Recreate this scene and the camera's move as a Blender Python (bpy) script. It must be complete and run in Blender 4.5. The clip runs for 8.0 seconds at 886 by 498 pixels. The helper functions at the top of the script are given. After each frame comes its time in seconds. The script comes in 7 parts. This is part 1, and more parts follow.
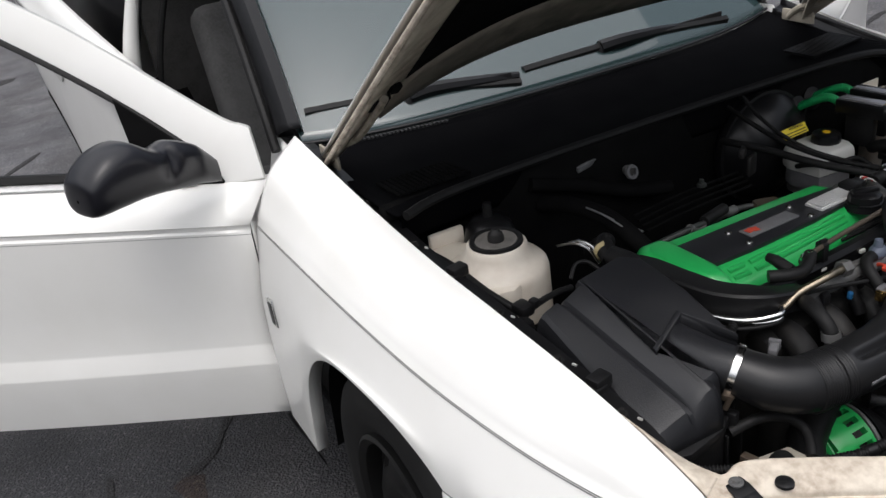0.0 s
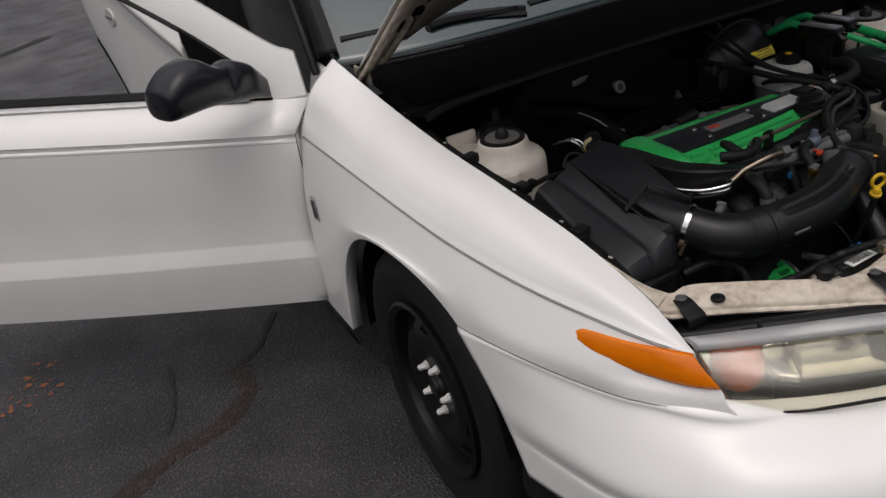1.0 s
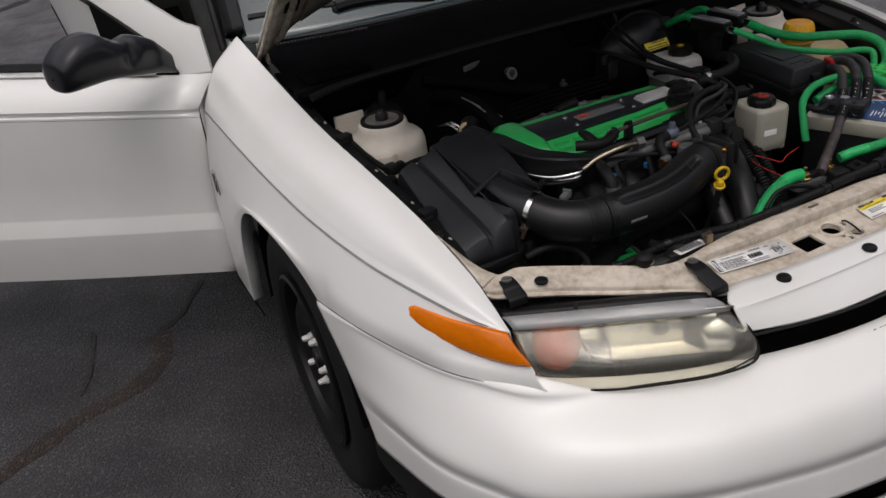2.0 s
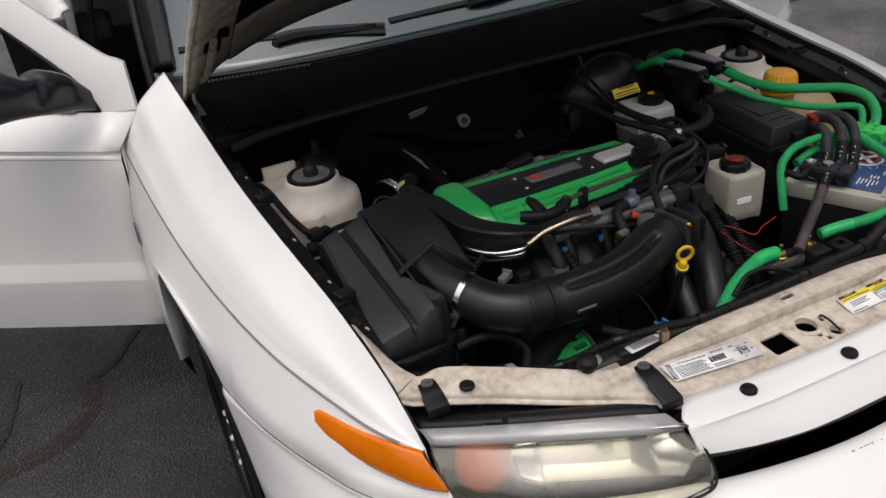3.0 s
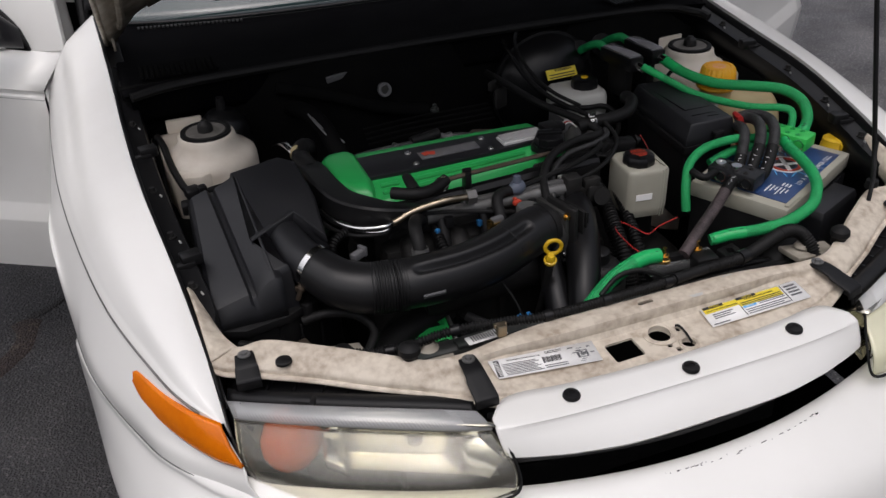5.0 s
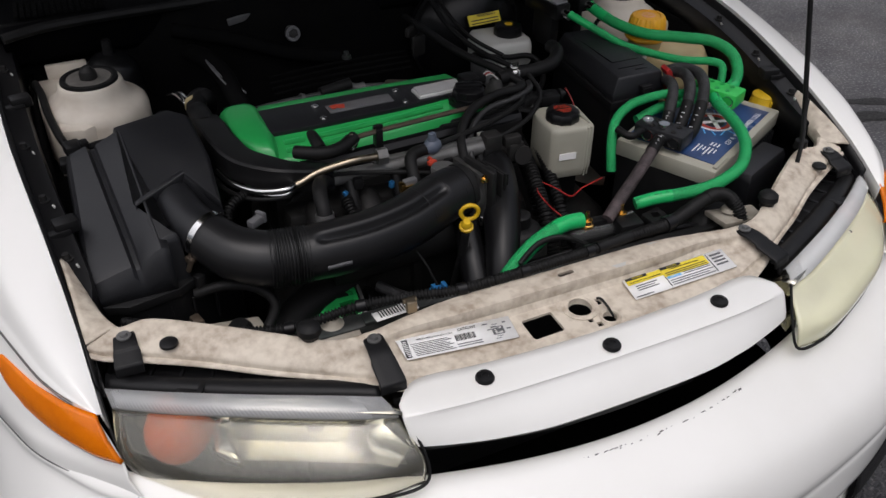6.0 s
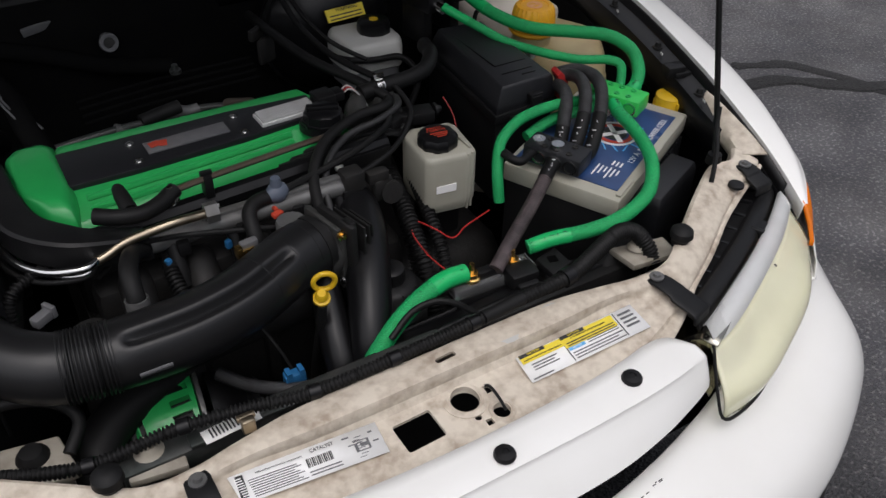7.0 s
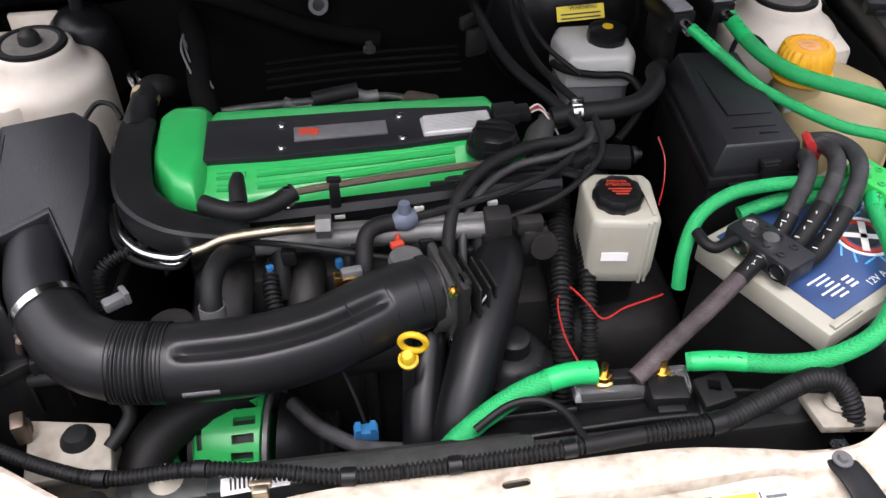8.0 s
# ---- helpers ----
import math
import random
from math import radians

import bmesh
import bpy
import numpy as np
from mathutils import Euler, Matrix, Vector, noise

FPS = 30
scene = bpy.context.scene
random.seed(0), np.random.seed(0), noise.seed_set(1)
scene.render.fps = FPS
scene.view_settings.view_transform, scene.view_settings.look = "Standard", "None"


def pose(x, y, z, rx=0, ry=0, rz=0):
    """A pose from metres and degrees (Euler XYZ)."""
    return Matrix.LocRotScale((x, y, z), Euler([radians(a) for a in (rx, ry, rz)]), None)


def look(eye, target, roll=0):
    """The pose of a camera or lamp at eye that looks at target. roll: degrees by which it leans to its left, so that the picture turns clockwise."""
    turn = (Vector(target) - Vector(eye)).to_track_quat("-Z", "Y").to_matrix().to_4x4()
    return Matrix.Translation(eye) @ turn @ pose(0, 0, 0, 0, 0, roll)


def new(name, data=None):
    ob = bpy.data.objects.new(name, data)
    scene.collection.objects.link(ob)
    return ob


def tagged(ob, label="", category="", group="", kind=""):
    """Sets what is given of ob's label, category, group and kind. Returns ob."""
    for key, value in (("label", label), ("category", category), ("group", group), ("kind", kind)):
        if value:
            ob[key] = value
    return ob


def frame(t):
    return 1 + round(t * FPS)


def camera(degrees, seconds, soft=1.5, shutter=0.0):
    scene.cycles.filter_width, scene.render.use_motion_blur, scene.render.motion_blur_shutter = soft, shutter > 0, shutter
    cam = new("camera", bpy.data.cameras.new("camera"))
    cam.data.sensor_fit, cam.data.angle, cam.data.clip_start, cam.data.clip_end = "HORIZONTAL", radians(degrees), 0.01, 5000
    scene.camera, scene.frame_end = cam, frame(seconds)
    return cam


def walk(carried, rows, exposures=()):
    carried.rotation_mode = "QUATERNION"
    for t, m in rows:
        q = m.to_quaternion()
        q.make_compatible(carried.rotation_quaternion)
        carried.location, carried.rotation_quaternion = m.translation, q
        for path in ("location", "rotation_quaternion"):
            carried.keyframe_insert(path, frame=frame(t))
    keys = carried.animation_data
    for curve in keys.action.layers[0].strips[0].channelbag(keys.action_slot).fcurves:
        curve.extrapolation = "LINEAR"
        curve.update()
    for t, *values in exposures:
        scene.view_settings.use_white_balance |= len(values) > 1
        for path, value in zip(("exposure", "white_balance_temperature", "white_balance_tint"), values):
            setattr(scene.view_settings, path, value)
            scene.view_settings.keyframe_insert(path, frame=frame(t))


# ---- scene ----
cam = camera(55.3, 8.0)
PATH = [
    (0, (-1.145, -0.22, 1.482), (-0.406, 1.4, 0.572), -8.3),
    (0.2, (-1.238, -0.287, 1.488), (-0.471, 1.333, 0.601), -8.8),
    (0.5, (-1.33, -0.378, 1.491), (-0.61, 1.228, 0.542), -10.6),
    (0.7, (-1.392, -0.435, 1.515), (-0.672, 1.138, 0.512), -9.7),
    (1, (-1.305, -0.531, 1.493), (-0.628, 1.08, 0.522), -9.1),
    (1.5, (-1.165, -0.691, 1.492), (-0.439, 0.877, 0.485), -4.9),
    (2, (-1.091, -0.701, 1.497), (-0.434, 0.889, 0.477), -7.4),
    (2.2, (-1.047, -0.667, 1.492), (-0.362, 0.897, 0.449), -7.7),
    (3.3, (-0.812, -0.533, 1.498), (-0.195, 1.099, 0.52), -4.2),
    (3.5, (-0.761, -0.552, 1.491), (-0.253, 1.124, 0.523), -4.2),
    (4, (-0.674, -0.597, 1.491), (-0.323, 1.115, 0.518), -4.7),
    (4.5, (-0.63, -0.618, 1.478), (-0.21, 1.068, 0.488), -4.2),
    (5, (-0.594, -0.615, 1.46), (-0.04, 0.986, 0.398), -2.7),
    (5.2, (-0.589, -0.614, 1.452), (0.015, 0.955, 0.368), -1.8),
    (6.3, (-0.491, -0.459, 1.436), (0.266, 0.946, 0.231), 2.4),
    (6.5, (-0.466, -0.404, 1.434), (0.378, 0.948, 0.225), 3.7),
    (7, (-0.341, -0.312, 1.41), (0.481, 0.998, 0.142), 1.5),
    (7.3, (-0.243, -0.278, 1.408), (0.357, 1.157, 0.147), 1.2),
    (7.5, (-0.196, -0.249, 1.397), (0.261, 1.216, 0.115), 1.4),
    (8, (-0.114, -0.168, 1.379), (0.087, 1.299, 0.035), 0.1),
]
EXPOSURES = [(0.0, 0.48, 6450, 11), (0.35, 0.2, 6500, 14), (0.7, -0.18, 6650, 14), (1.5, -0.32, 6650, 14), (2.2, -0.28, 6650, 14), (3.4, 0.12, 6600, 14), (4.5, 0.0, 6550, 13), (5.2, -0.1, 6500, 15), (6.5, -0.05, 6450, 13), (7.2, 0.06, 6400, 13), (7.5, 0.74, 6380, 15), (7.7, 1.02, 6380, 16), (8.0, 1.32, 6400, 17)]
walk(cam, [(t, look(eye, target, roll)) for t, eye, target, roll in PATH], EXPOSURES)

# ---- overcast daylight ----
world = bpy.data.worlds.new("overcast_sky")
scene.world = world
world.use_nodes = True
wn, wl = world.node_tree.nodes, world.node_tree.links
sky = wn.new("ShaderNodeTexSky")
sky.sky_type, sky.sun_disc = "NISHITA", False
sky.sun_elevation, sky.sun_rotation = radians(70), radians(205)
sky.dust_density = 3.0
soften = wn.new("ShaderNodeHueSaturation")
soften.inputs["Saturation"].default_value = 0.35
wl.new(sky.outputs[0], soften.inputs["Color"])
# an overcast sky is about three times brighter overhead than at the horizon
up = wn.new("ShaderNodeTexCoord")
split = wn.new("ShaderNodeSeparateXYZ")
wl.new(up.outputs["Generated"], split.inputs[0])
dome = wn.new("ShaderNodeMapRange")
dome.inputs["To Min"].default_value, dome.inputs["To Max"].default_value = 0.07, 1.40
wl.new(split.outputs["Z"], dome.inputs["Value"])
shade = wn.new("ShaderNodeVectorMath")
shade.operation = "SCALE"
wl.new(soften.outputs[0], shade.inputs[0])
wl.new(dome.outputs[0], shade.inputs["Scale"])
wl.new(shade.outputs[0], wn["Background"].inputs["Color"])
wn["Background"].inputs["Strength"].default_value = 0.15

sun_data = bpy.data.lights.new("sun", "SUN")
sun_data.energy, sun_data.angle, sun_data.color = 1.2, radians(115), (1.0, 0.97, 0.93)
sun = new("sun", sun_data)
sun.matrix_world = look((-1.9, 0.2, 8), (0, 0.8, 0.5))


# ---- materials ----
def material(name, base, rough, metal=0.0, other=None, scale=30.0, amount=0.25, bump=0.0, bump_scale=None, coat=0.0,
             rough_var=0.1, spec=0.5, transmission=0.0, ior=1.45, detail=6.0, coarse=None, cells=0.0):
    """A surface with variation at two scales: other is the colour of its stains, wear or grain."""
    m = bpy.data.materials.new(name)
    m.use_nodes = True
    n, l = m.node_tree.nodes, m.node_tree.links
    b = n["Principled BSDF"]
    coords = n.new("ShaderNodeTexCoord")
    fine = n.new("ShaderNodeTexNoise")
    fine.inputs["Scale"].default_value, fine.inputs["Detail"].default_value = scale, detail
    l.new(coords.outputs["Object"], fine.inputs["Vector"])
    broad = n.new("ShaderNodeTexNoise")
    broad.inputs["Scale"].default_value, broad.inputs["Detail"].default_value = coarse or scale / 7, 4.0
    l.new(coords.outputs["Object"], broad.inputs["Vector"])
    both = n.new("ShaderNodeMath")
    both.operation = "MULTIPLY"
    l.new(fine.outputs["Fac"], both.inputs[0])
    l.new(broad.outputs["Fac"], both.inputs[1])
    ramp = n.new("ShaderNodeMapRange")
    ramp.inputs["From Min"].default_value, ramp.inputs["From Max"].default_value = 0.17, 0.42
    ramp.inputs["To Max"].default_value = amount
    l.new(both.outputs[0], ramp.inputs["Value"])
    mix = n.new("ShaderNodeMix")
    mix.data_type = "RGBA"
    mix.inputs["A"].default_value = (*base, 1)
    mix.inputs["B"].default_value = (*(other or [c * 0.55 for c in base]), 1)
    l.new(ramp.outputs[0], mix.inputs["Factor"])
    l.new(mix.outputs["Result"], b.inputs["Base Color"])
    rr = n.new("ShaderNodeMapRange")
    rr.inputs["To Min"].default_value, rr.inputs["To Max"].default_value = max(0.02, rough - rough_var), min(1.0, rough + rough_var)
    l.new(broad.outputs["Fac"], rr.inputs["Value"])
    l.new(rr.outputs[0], b.inputs["Roughness"])
    b.inputs["Metallic"].default_value = metal
    b.inputs["Coat Weight"].default_value = coat
    b.inputs["Coat Roughness"].default_value = 0.06
    b.inputs["Specular IOR Level"].default_value = spec
    b.inputs["Transmission Weight"].default_value = transmission
    b.inputs["IOR"].default_value = ior
    if cells:
        weave = n.new("ShaderNodeTexVoronoi")
        weave.inputs["Scale"].default_value, weave.inputs["Randomness"].default_value = cells, 0.35
        l.new(coords.outputs["Object"], weave.inputs["Vector"])
        knot = n.new("ShaderNodeMapRange")
        knot.inputs["From Max"].default_value, knot.inputs["To Min"].default_value, knot.inputs["To Max"].default_value = 0.7, 1.2, 0.3
        l.new(weave.outputs["Distance"], knot.inputs["Value"])
        shade = n.new("ShaderNodeVectorMath")
        shade.operation = "SCALE"
        l.new(mix.outputs["Result"], shade.inputs[0])
        l.new(knot.outputs[0], shade.inputs["Scale"])
        l.new(shade.outputs[0], b.inputs["Base Color"])
        wb = n.new("ShaderNodeBump")
        wb.inputs["Strength"].default_value, wb.inputs["Distance"].default_value, wb.invert = 0.7, 0.001, True
        l.new(weave.outputs["Distance"], wb.inputs["Height"])
        l.new(wb.outputs[0], b.inputs["Normal"])
    if bump:
        grain = n.new("ShaderNodeTexNoise")
        grain.inputs["Scale"].default_value, grain.inputs["Detail"].default_value = bump_scale or scale * 4, 5.0
        l.new(coords.outputs["Object"], grain.inputs["Vector"])
        bp = n.new("ShaderNodeBump")
        bp.inputs["Strength"].default_value, bp.inputs["Distance"].default_value = bump, 0.002
        l.new(grain.outputs["Fac"], bp.inputs["Height"])
        l.new(bp.outputs[0], b.inputs["Normal"])
    return m


PAINT = material("white_paint", (0.80, 0.795, 0.765), 0.30, other=(0.70, 0.69, 0.64), scale=9, amount=0.35, coat=0.6, rough_var=0.05)
INNER_PAINT = material("dusty_cream_paint", (0.62, 0.555, 0.46), 0.55, other=(0.25, 0.185, 0.13), scale=75, amount=0.74, bump=0.2, coarse=24, detail=10)
TOWER_PAINT = material("cream_tower_paint", (0.66, 0.61, 0.53), 0.5, other=(0.42, 0.34, 0.26), scale=22, amount=0.55, bump=0.1)
# cowl plastic, darkened below its own black to hold the raised hood's shade
COWL_BLACK = material("shaded_black_cowl", (0.0025, 0.0025, 0.0030), 0.6, other=(0.005, 0.005, 0.0054), scale=14, amount=0.7, bump=0.12, bump_scale=300, spec=0.07, ior=1.15)
DARK_FRAME = material("dark_brown_hood_frame", (0.24, 0.21, 0.17), 0.7, other=(0.09, 0.075, 0.06), scale=24, amount=0.9, bump=0.2)
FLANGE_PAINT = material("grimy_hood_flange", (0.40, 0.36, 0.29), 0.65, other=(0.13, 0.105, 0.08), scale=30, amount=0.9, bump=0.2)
BLACK = material("black_plastic", (0.0075, 0.0075, 0.0081), 0.42, other=(0.0145, 0.0143, 0.014), scale=40, amount=0.5, bump=0.12, bump_scale=420, spec=0.28)
SATIN = material("satin_black_plastic", (0.006, 0.006, 0.0067), 0.32, other=(0.0105, 0.0105, 0.011), scale=25, amount=0.4, bump=0.05, bump_scale=300, spec=0.32)
BOX_GREY = material("dark_grey_moulded_plastic", (0.0105, 0.011, 0.013), 0.42, other=(0.018, 0.018, 0.0188), scale=35, amount=0.5, bump=0.2, bump_scale=500)
GLOSS = material("gloss_black_mirror", (0.006, 0.006, 0.009), 0.3, other=(0.010, 0.010, 0.013), scale=20, amount=0.4, coat=0.12, rough_var=0.06, spec=0.4)
RUBBER = material("black_rubber", (0.007, 0.007, 0.0072), 0.55, other=(0.0135, 0.0133, 0.013), scale=50, amount=0.6, bump=0.15, spec=0.25)
TYRE = material("tyre_rubber", (0.006, 0.006, 0.006), 0.72, other=(0.014, 0.0135, 0.013), scale=25, amount=0.6, bump=0.25, bump_scale=300, spec=0.35)
RIM = material("black_painted_steel", (0.005, 0.005, 0.005), 0.42, other=(0.012, 0.012, 0.011), scale=25, amount=0.5, bump=0.05, spec=0.35)
GRIME = material("grimy_dark_metal", (0.010, 0.0098, 0.0098), 0.6, metal=0.15, other=(0.026, 0.024, 0.022), scale=40, amount=0.7, bump=0.3)
# blacker than real plastic: the shade of bay and recesses is in the colour
SHADOWED = material("shade_filled_black", (0.0045, 0.0045, 0.0047), 0.9, other=(0.0085, 0.0085, 0.0083), scale=18, amount=0.6, bump=0.3, spec=0.12, ior=1.2)
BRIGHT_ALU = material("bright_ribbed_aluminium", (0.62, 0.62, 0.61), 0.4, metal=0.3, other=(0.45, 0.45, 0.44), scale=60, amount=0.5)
ALU = material("cast_aluminium", (0.16, 0.16, 0.158), 0.5, metal=0.5, other=(0.07, 0.067, 0.062), scale=45, amount=0.7, bump=0.25)
CHROME = material("bright_steel", (0.72, 0.72, 0.71), 0.2, metal=1.0, other=(0.45, 0.44, 0.42), scale=30, amount=0.4, rough_var=0.08)
BRASS = material("brass_fuel_pipe", (0.42, 0.355, 0.26), 0.36, metal=1.0, other=(0.27, 0.21, 0.14), scale=30, amount=0.5)
GOLD = material("gold_plated_post", (0.85, 0.56, 0.20), 0.22, metal=1.0, other=(0.6, 0.38, 0.12), scale=60, amount=0.4)
BROWN_PIPE = material("bronzed_steel_pipe", (0.19, 0.15, 0.115), 0.4, metal=0.8, other=(0.12, 0.09, 0.07), scale=50, amount=0.6)
GREEN = material("gloss_green_paint", (0.018, 0.37, 0.085), 0.34, other=(0.012, 0.24, 0.058), scale=22, amount=0.4, coat=0.25, bump=0.04)
GREEN_BLOCK = material("green_terminal_block", (0.03, 0.50, 0.09), 0.4, other=(0.02, 0.36, 0.07), scale=40, amount=0.4)
GREEN_SLEEVE = material("green_braided_sleeve", (0.014, 0.62, 0.18), 0.5, other=(0.010, 0.42, 0.12), scale=60, amount=0.5, cells=900)
# silver grey is the sky's reflection painted onto a dark clear window
FUSE_TOP = material("sky_glint_fuse_window", (0.42, 0.42, 0.45), 0.18, other=(0.25, 0.24, 0.25), scale=40, amount=0.6, metal=0.5)
GREEN_SHRINK = material("green_heat_shrink", (0.012, 0.46, 0.13), 0.32, other=(0.009, 0.32, 0.09), scale=90, amount=0.5, bump=0.05)
GREY_SLEEVE = material("grey_braided_sleeve", (0.022, 0.022, 0.024), 0.45, other=(0.09, 0.09, 0.094), scale=60, amount=0.9, cells=900)
BROWN_SLEEVE = material("brown_braided_sleeve", (0.055, 0.040, 0.042), 0.5, other=(0.22, 0.17, 0.175), scale=60, amount=0.9, cells=900)
CREAM = material("cream_plastic", (0.37, 0.36, 0.30), 0.42, other=(0.28, 0.26, 0.20), scale=20, amount=0.5)
MILKY = material("milky_plastic", (0.50, 0.50, 0.475), 0.4, other=(0.38, 0.37, 0.34), scale=25, amount=0.5)
AGED = material("aged_translucent_plastic", (0.47, 0.39, 0.21), 0.4, other=(0.36, 0.28, 0.15), scale=14, amount=0.8, coarse=5)
ORANGE_CAP = material("amber_yellow_cap", (0.80, 0.40, 0.02), 0.4, other=(0.62, 0.27, 0.015), scale=40, amount=0.5)
YELLOW = material("yellow_plastic", (0.66, 0.42, 0.015), 0.35, other=(0.55, 0.33, 0.02), scale=40, amount=0.4)
AMBER = material("amber_lens", (0.74, 0.18, 0.001), 0.16, other=(0.58, 0.11, 0.001), scale=60, amount=0.5, coat=0.15, bump=0.12, bump_scale=260, rough_var=0.05, spec=0.28)
AMBER_INNER = material("amber_reflector", (0.34, 0.055, 0.002), 0.22, other=(0.20, 0.028, 0.002), scale=60, amount=0.5, coat=0.1, spec=0.3)
CAP_GREY = material("dusty_grey_mount", (0.17, 0.16, 0.145), 0.6, other=(0.035, 0.033, 0.03), scale=40, amount=0.8, bump=0.2)
DUCT = material("dusty_black_duct_rubber", (0.0095, 0.0095, 0.0102), 0.34, other=(0.0165, 0.0165, 0.017), scale=14, amount=0.6, bump=0.05, bump_scale=300, spec=0.42)
GRIMY_CREAM = material("grimy_cream_bracket", (0.36, 0.33, 0.275), 0.6, other=(0.16, 0.135, 0.105), scale=50, amount=0.8, bump=0.2)
DULL_ALU = material("dull_dirty_alloy", (0.075, 0.074, 0.072), 0.5, metal=0.5, other=(0.024, 0.033, 0.03), scale=45, amount=0.8, bump=0.25)
HOSE_GREY = material("dark_grey_hose", (0.03, 0.03, 0.031), 0.5, other=(0.015, 0.015, 0.015), scale=60, amount=0.6)
CHECK_BLUE = material("blue_grey_plastic", (0.09, 0.108, 0.145), 0.5, other=(0.075, 0.085, 0.11), scale=60, amount=0.5)
CAP_PRINT = material("faded_pink_print", (0.80, 0.42, 0.26), 0.5, other=(0.76, 0.36, 0.10), scale=120, amount=0.9)
RED = material("red_plastic", (0.36, 0.022, 0.020), 0.4, other=(0.24, 0.015, 0.015), scale=40, amount=0.4)
RED_INK = material("red_orange_ink", (0.46, 0.05, 0.025), 0.5, other=(0.4, 0.06, 0.03), scale=60, amount=0.3)
BLUE = material("blue_plastic", (0.02, 0.13, 0.30), 0.4, other=(0.02, 0.12, 0.32), scale=40, amount=0.4)
BATTERY_BLUE = material("battery_label_blue", (0.030, 0.075, 0.20), 0.3, other=(0.012, 0.025, 0.075), scale=14, amount=0.9, coarse=6)
SKY_INK = material("bright_blue_ink", (0.06, 0.36, 0.72), 0.35, other=(0.25, 0.55, 0.8), scale=70, amount=0.7)
PAPER = material("white_label_paper", (0.92, 0.915, 0.90), 0.45, other=(0.62, 0.60, 0.55), scale=40, amount=0.4)
PAPER_YELLOW = material("yellow_label_paper", (0.78, 0.62, 0.04), 0.45, other=(0.6, 0.45, 0.05), scale=40, amount=0.4)
INK = material("black_ink", (0.02, 0.02, 0.02), 0.5, other=(0.06, 0.06, 0.06), scale=80, amount=0.4)
GREY_INK = material("grey_ink", (0.11, 0.11, 0.115), 0.5, other=(0.17, 0.17, 0.17), scale=80, amount=0.4)
WHITE_INK = material("white_ink", (0.78, 0.78, 0.78), 0.5, other=(0.6, 0.6, 0.6), scale=80, amount=0.3)
PIN_INK = material("dark_pinstripe", (0.10, 0.10, 0.095), 0.35, other=(0.16, 0.155, 0.15), scale=80, amount=0.4)
SEAT_CLOTH = material("grey_seat_cloth", (0.075, 0.075, 0.075), 0.9, other=(0.045, 0.045, 0.045), scale=120, amount=0.7, bump=0.4)
TRIM_DARK = material("dark_cabin_trim", (0.03, 0.03, 0.031), 0.7, other=(0.05, 0.05, 0.05), scale=60, amount=0.5, bump=0.2)
LUG = material("white_lug_nut", (0.72, 0.71, 0.69), 0.35, other=(0.5, 0.48, 0.45), scale=60, amount=0.4)
HOUSING = material("headlamp_reflector", (0.46, 0.44, 0.38), 0.2, metal=1.0, other=(0.30, 0.28, 0.22), scale=16, amount=0.6, rough_var=0.08)
YELLOWED = material("yellowed_clear_plastic", (0.97, 0.95, 0.84), 0.05, other=(0.93, 0.89, 0.72), scale=18, amount=0.8, transmission=0.97, ior=1.42, rough_var=0.04, coat=0.35)
HAZED = material("hazed_yellow_plastic", (0.86, 0.85, 0.66), 0.16, other=(0.76, 0.74, 0.56), scale=18, amount=0.8, transmission=0.45, ior=1.42, rough_var=0.05, coat=0.5)
HAZED_RIB = material("hazed_ribbed_plastic", (0.84, 0.85, 0.84), 0.2, other=(0.70, 0.71, 0.70), scale=30, amount=0.6, transmission=0.35, ior=1.4, coat=0.5)
CLEAR_RIB = material("ribbed_clear_plastic", (0.80, 0.81, 0.81), 0.16, other=(0.62, 0.63, 0.64), scale=30, amount=0.6, transmission=0.62, ior=1.4, coat=0.5)
ACRYLIC = material("clear_acrylic", (0.85, 0.87, 0.87), 0.08, other=(0.75, 0.77, 0.77), scale=40, amount=0.4, transmission=0.9, ior=1.3, rough_var=0.03)
GLASS = material("tinted_windscreen", (0.042, 0.073, 0.075), 0.03, other=(0.035, 0.062, 0.064), scale=4, amount=0.4, transmission=0.4, ior=1.72, rough_var=0.0, coat=0.0)
MARK_ORANGE = material("orange_survey_paint", (0.26, 0.09, 0.035), 0.8, other=(0.06, 0.045, 0.04), scale=60, amount=0.9, bump=0.4)


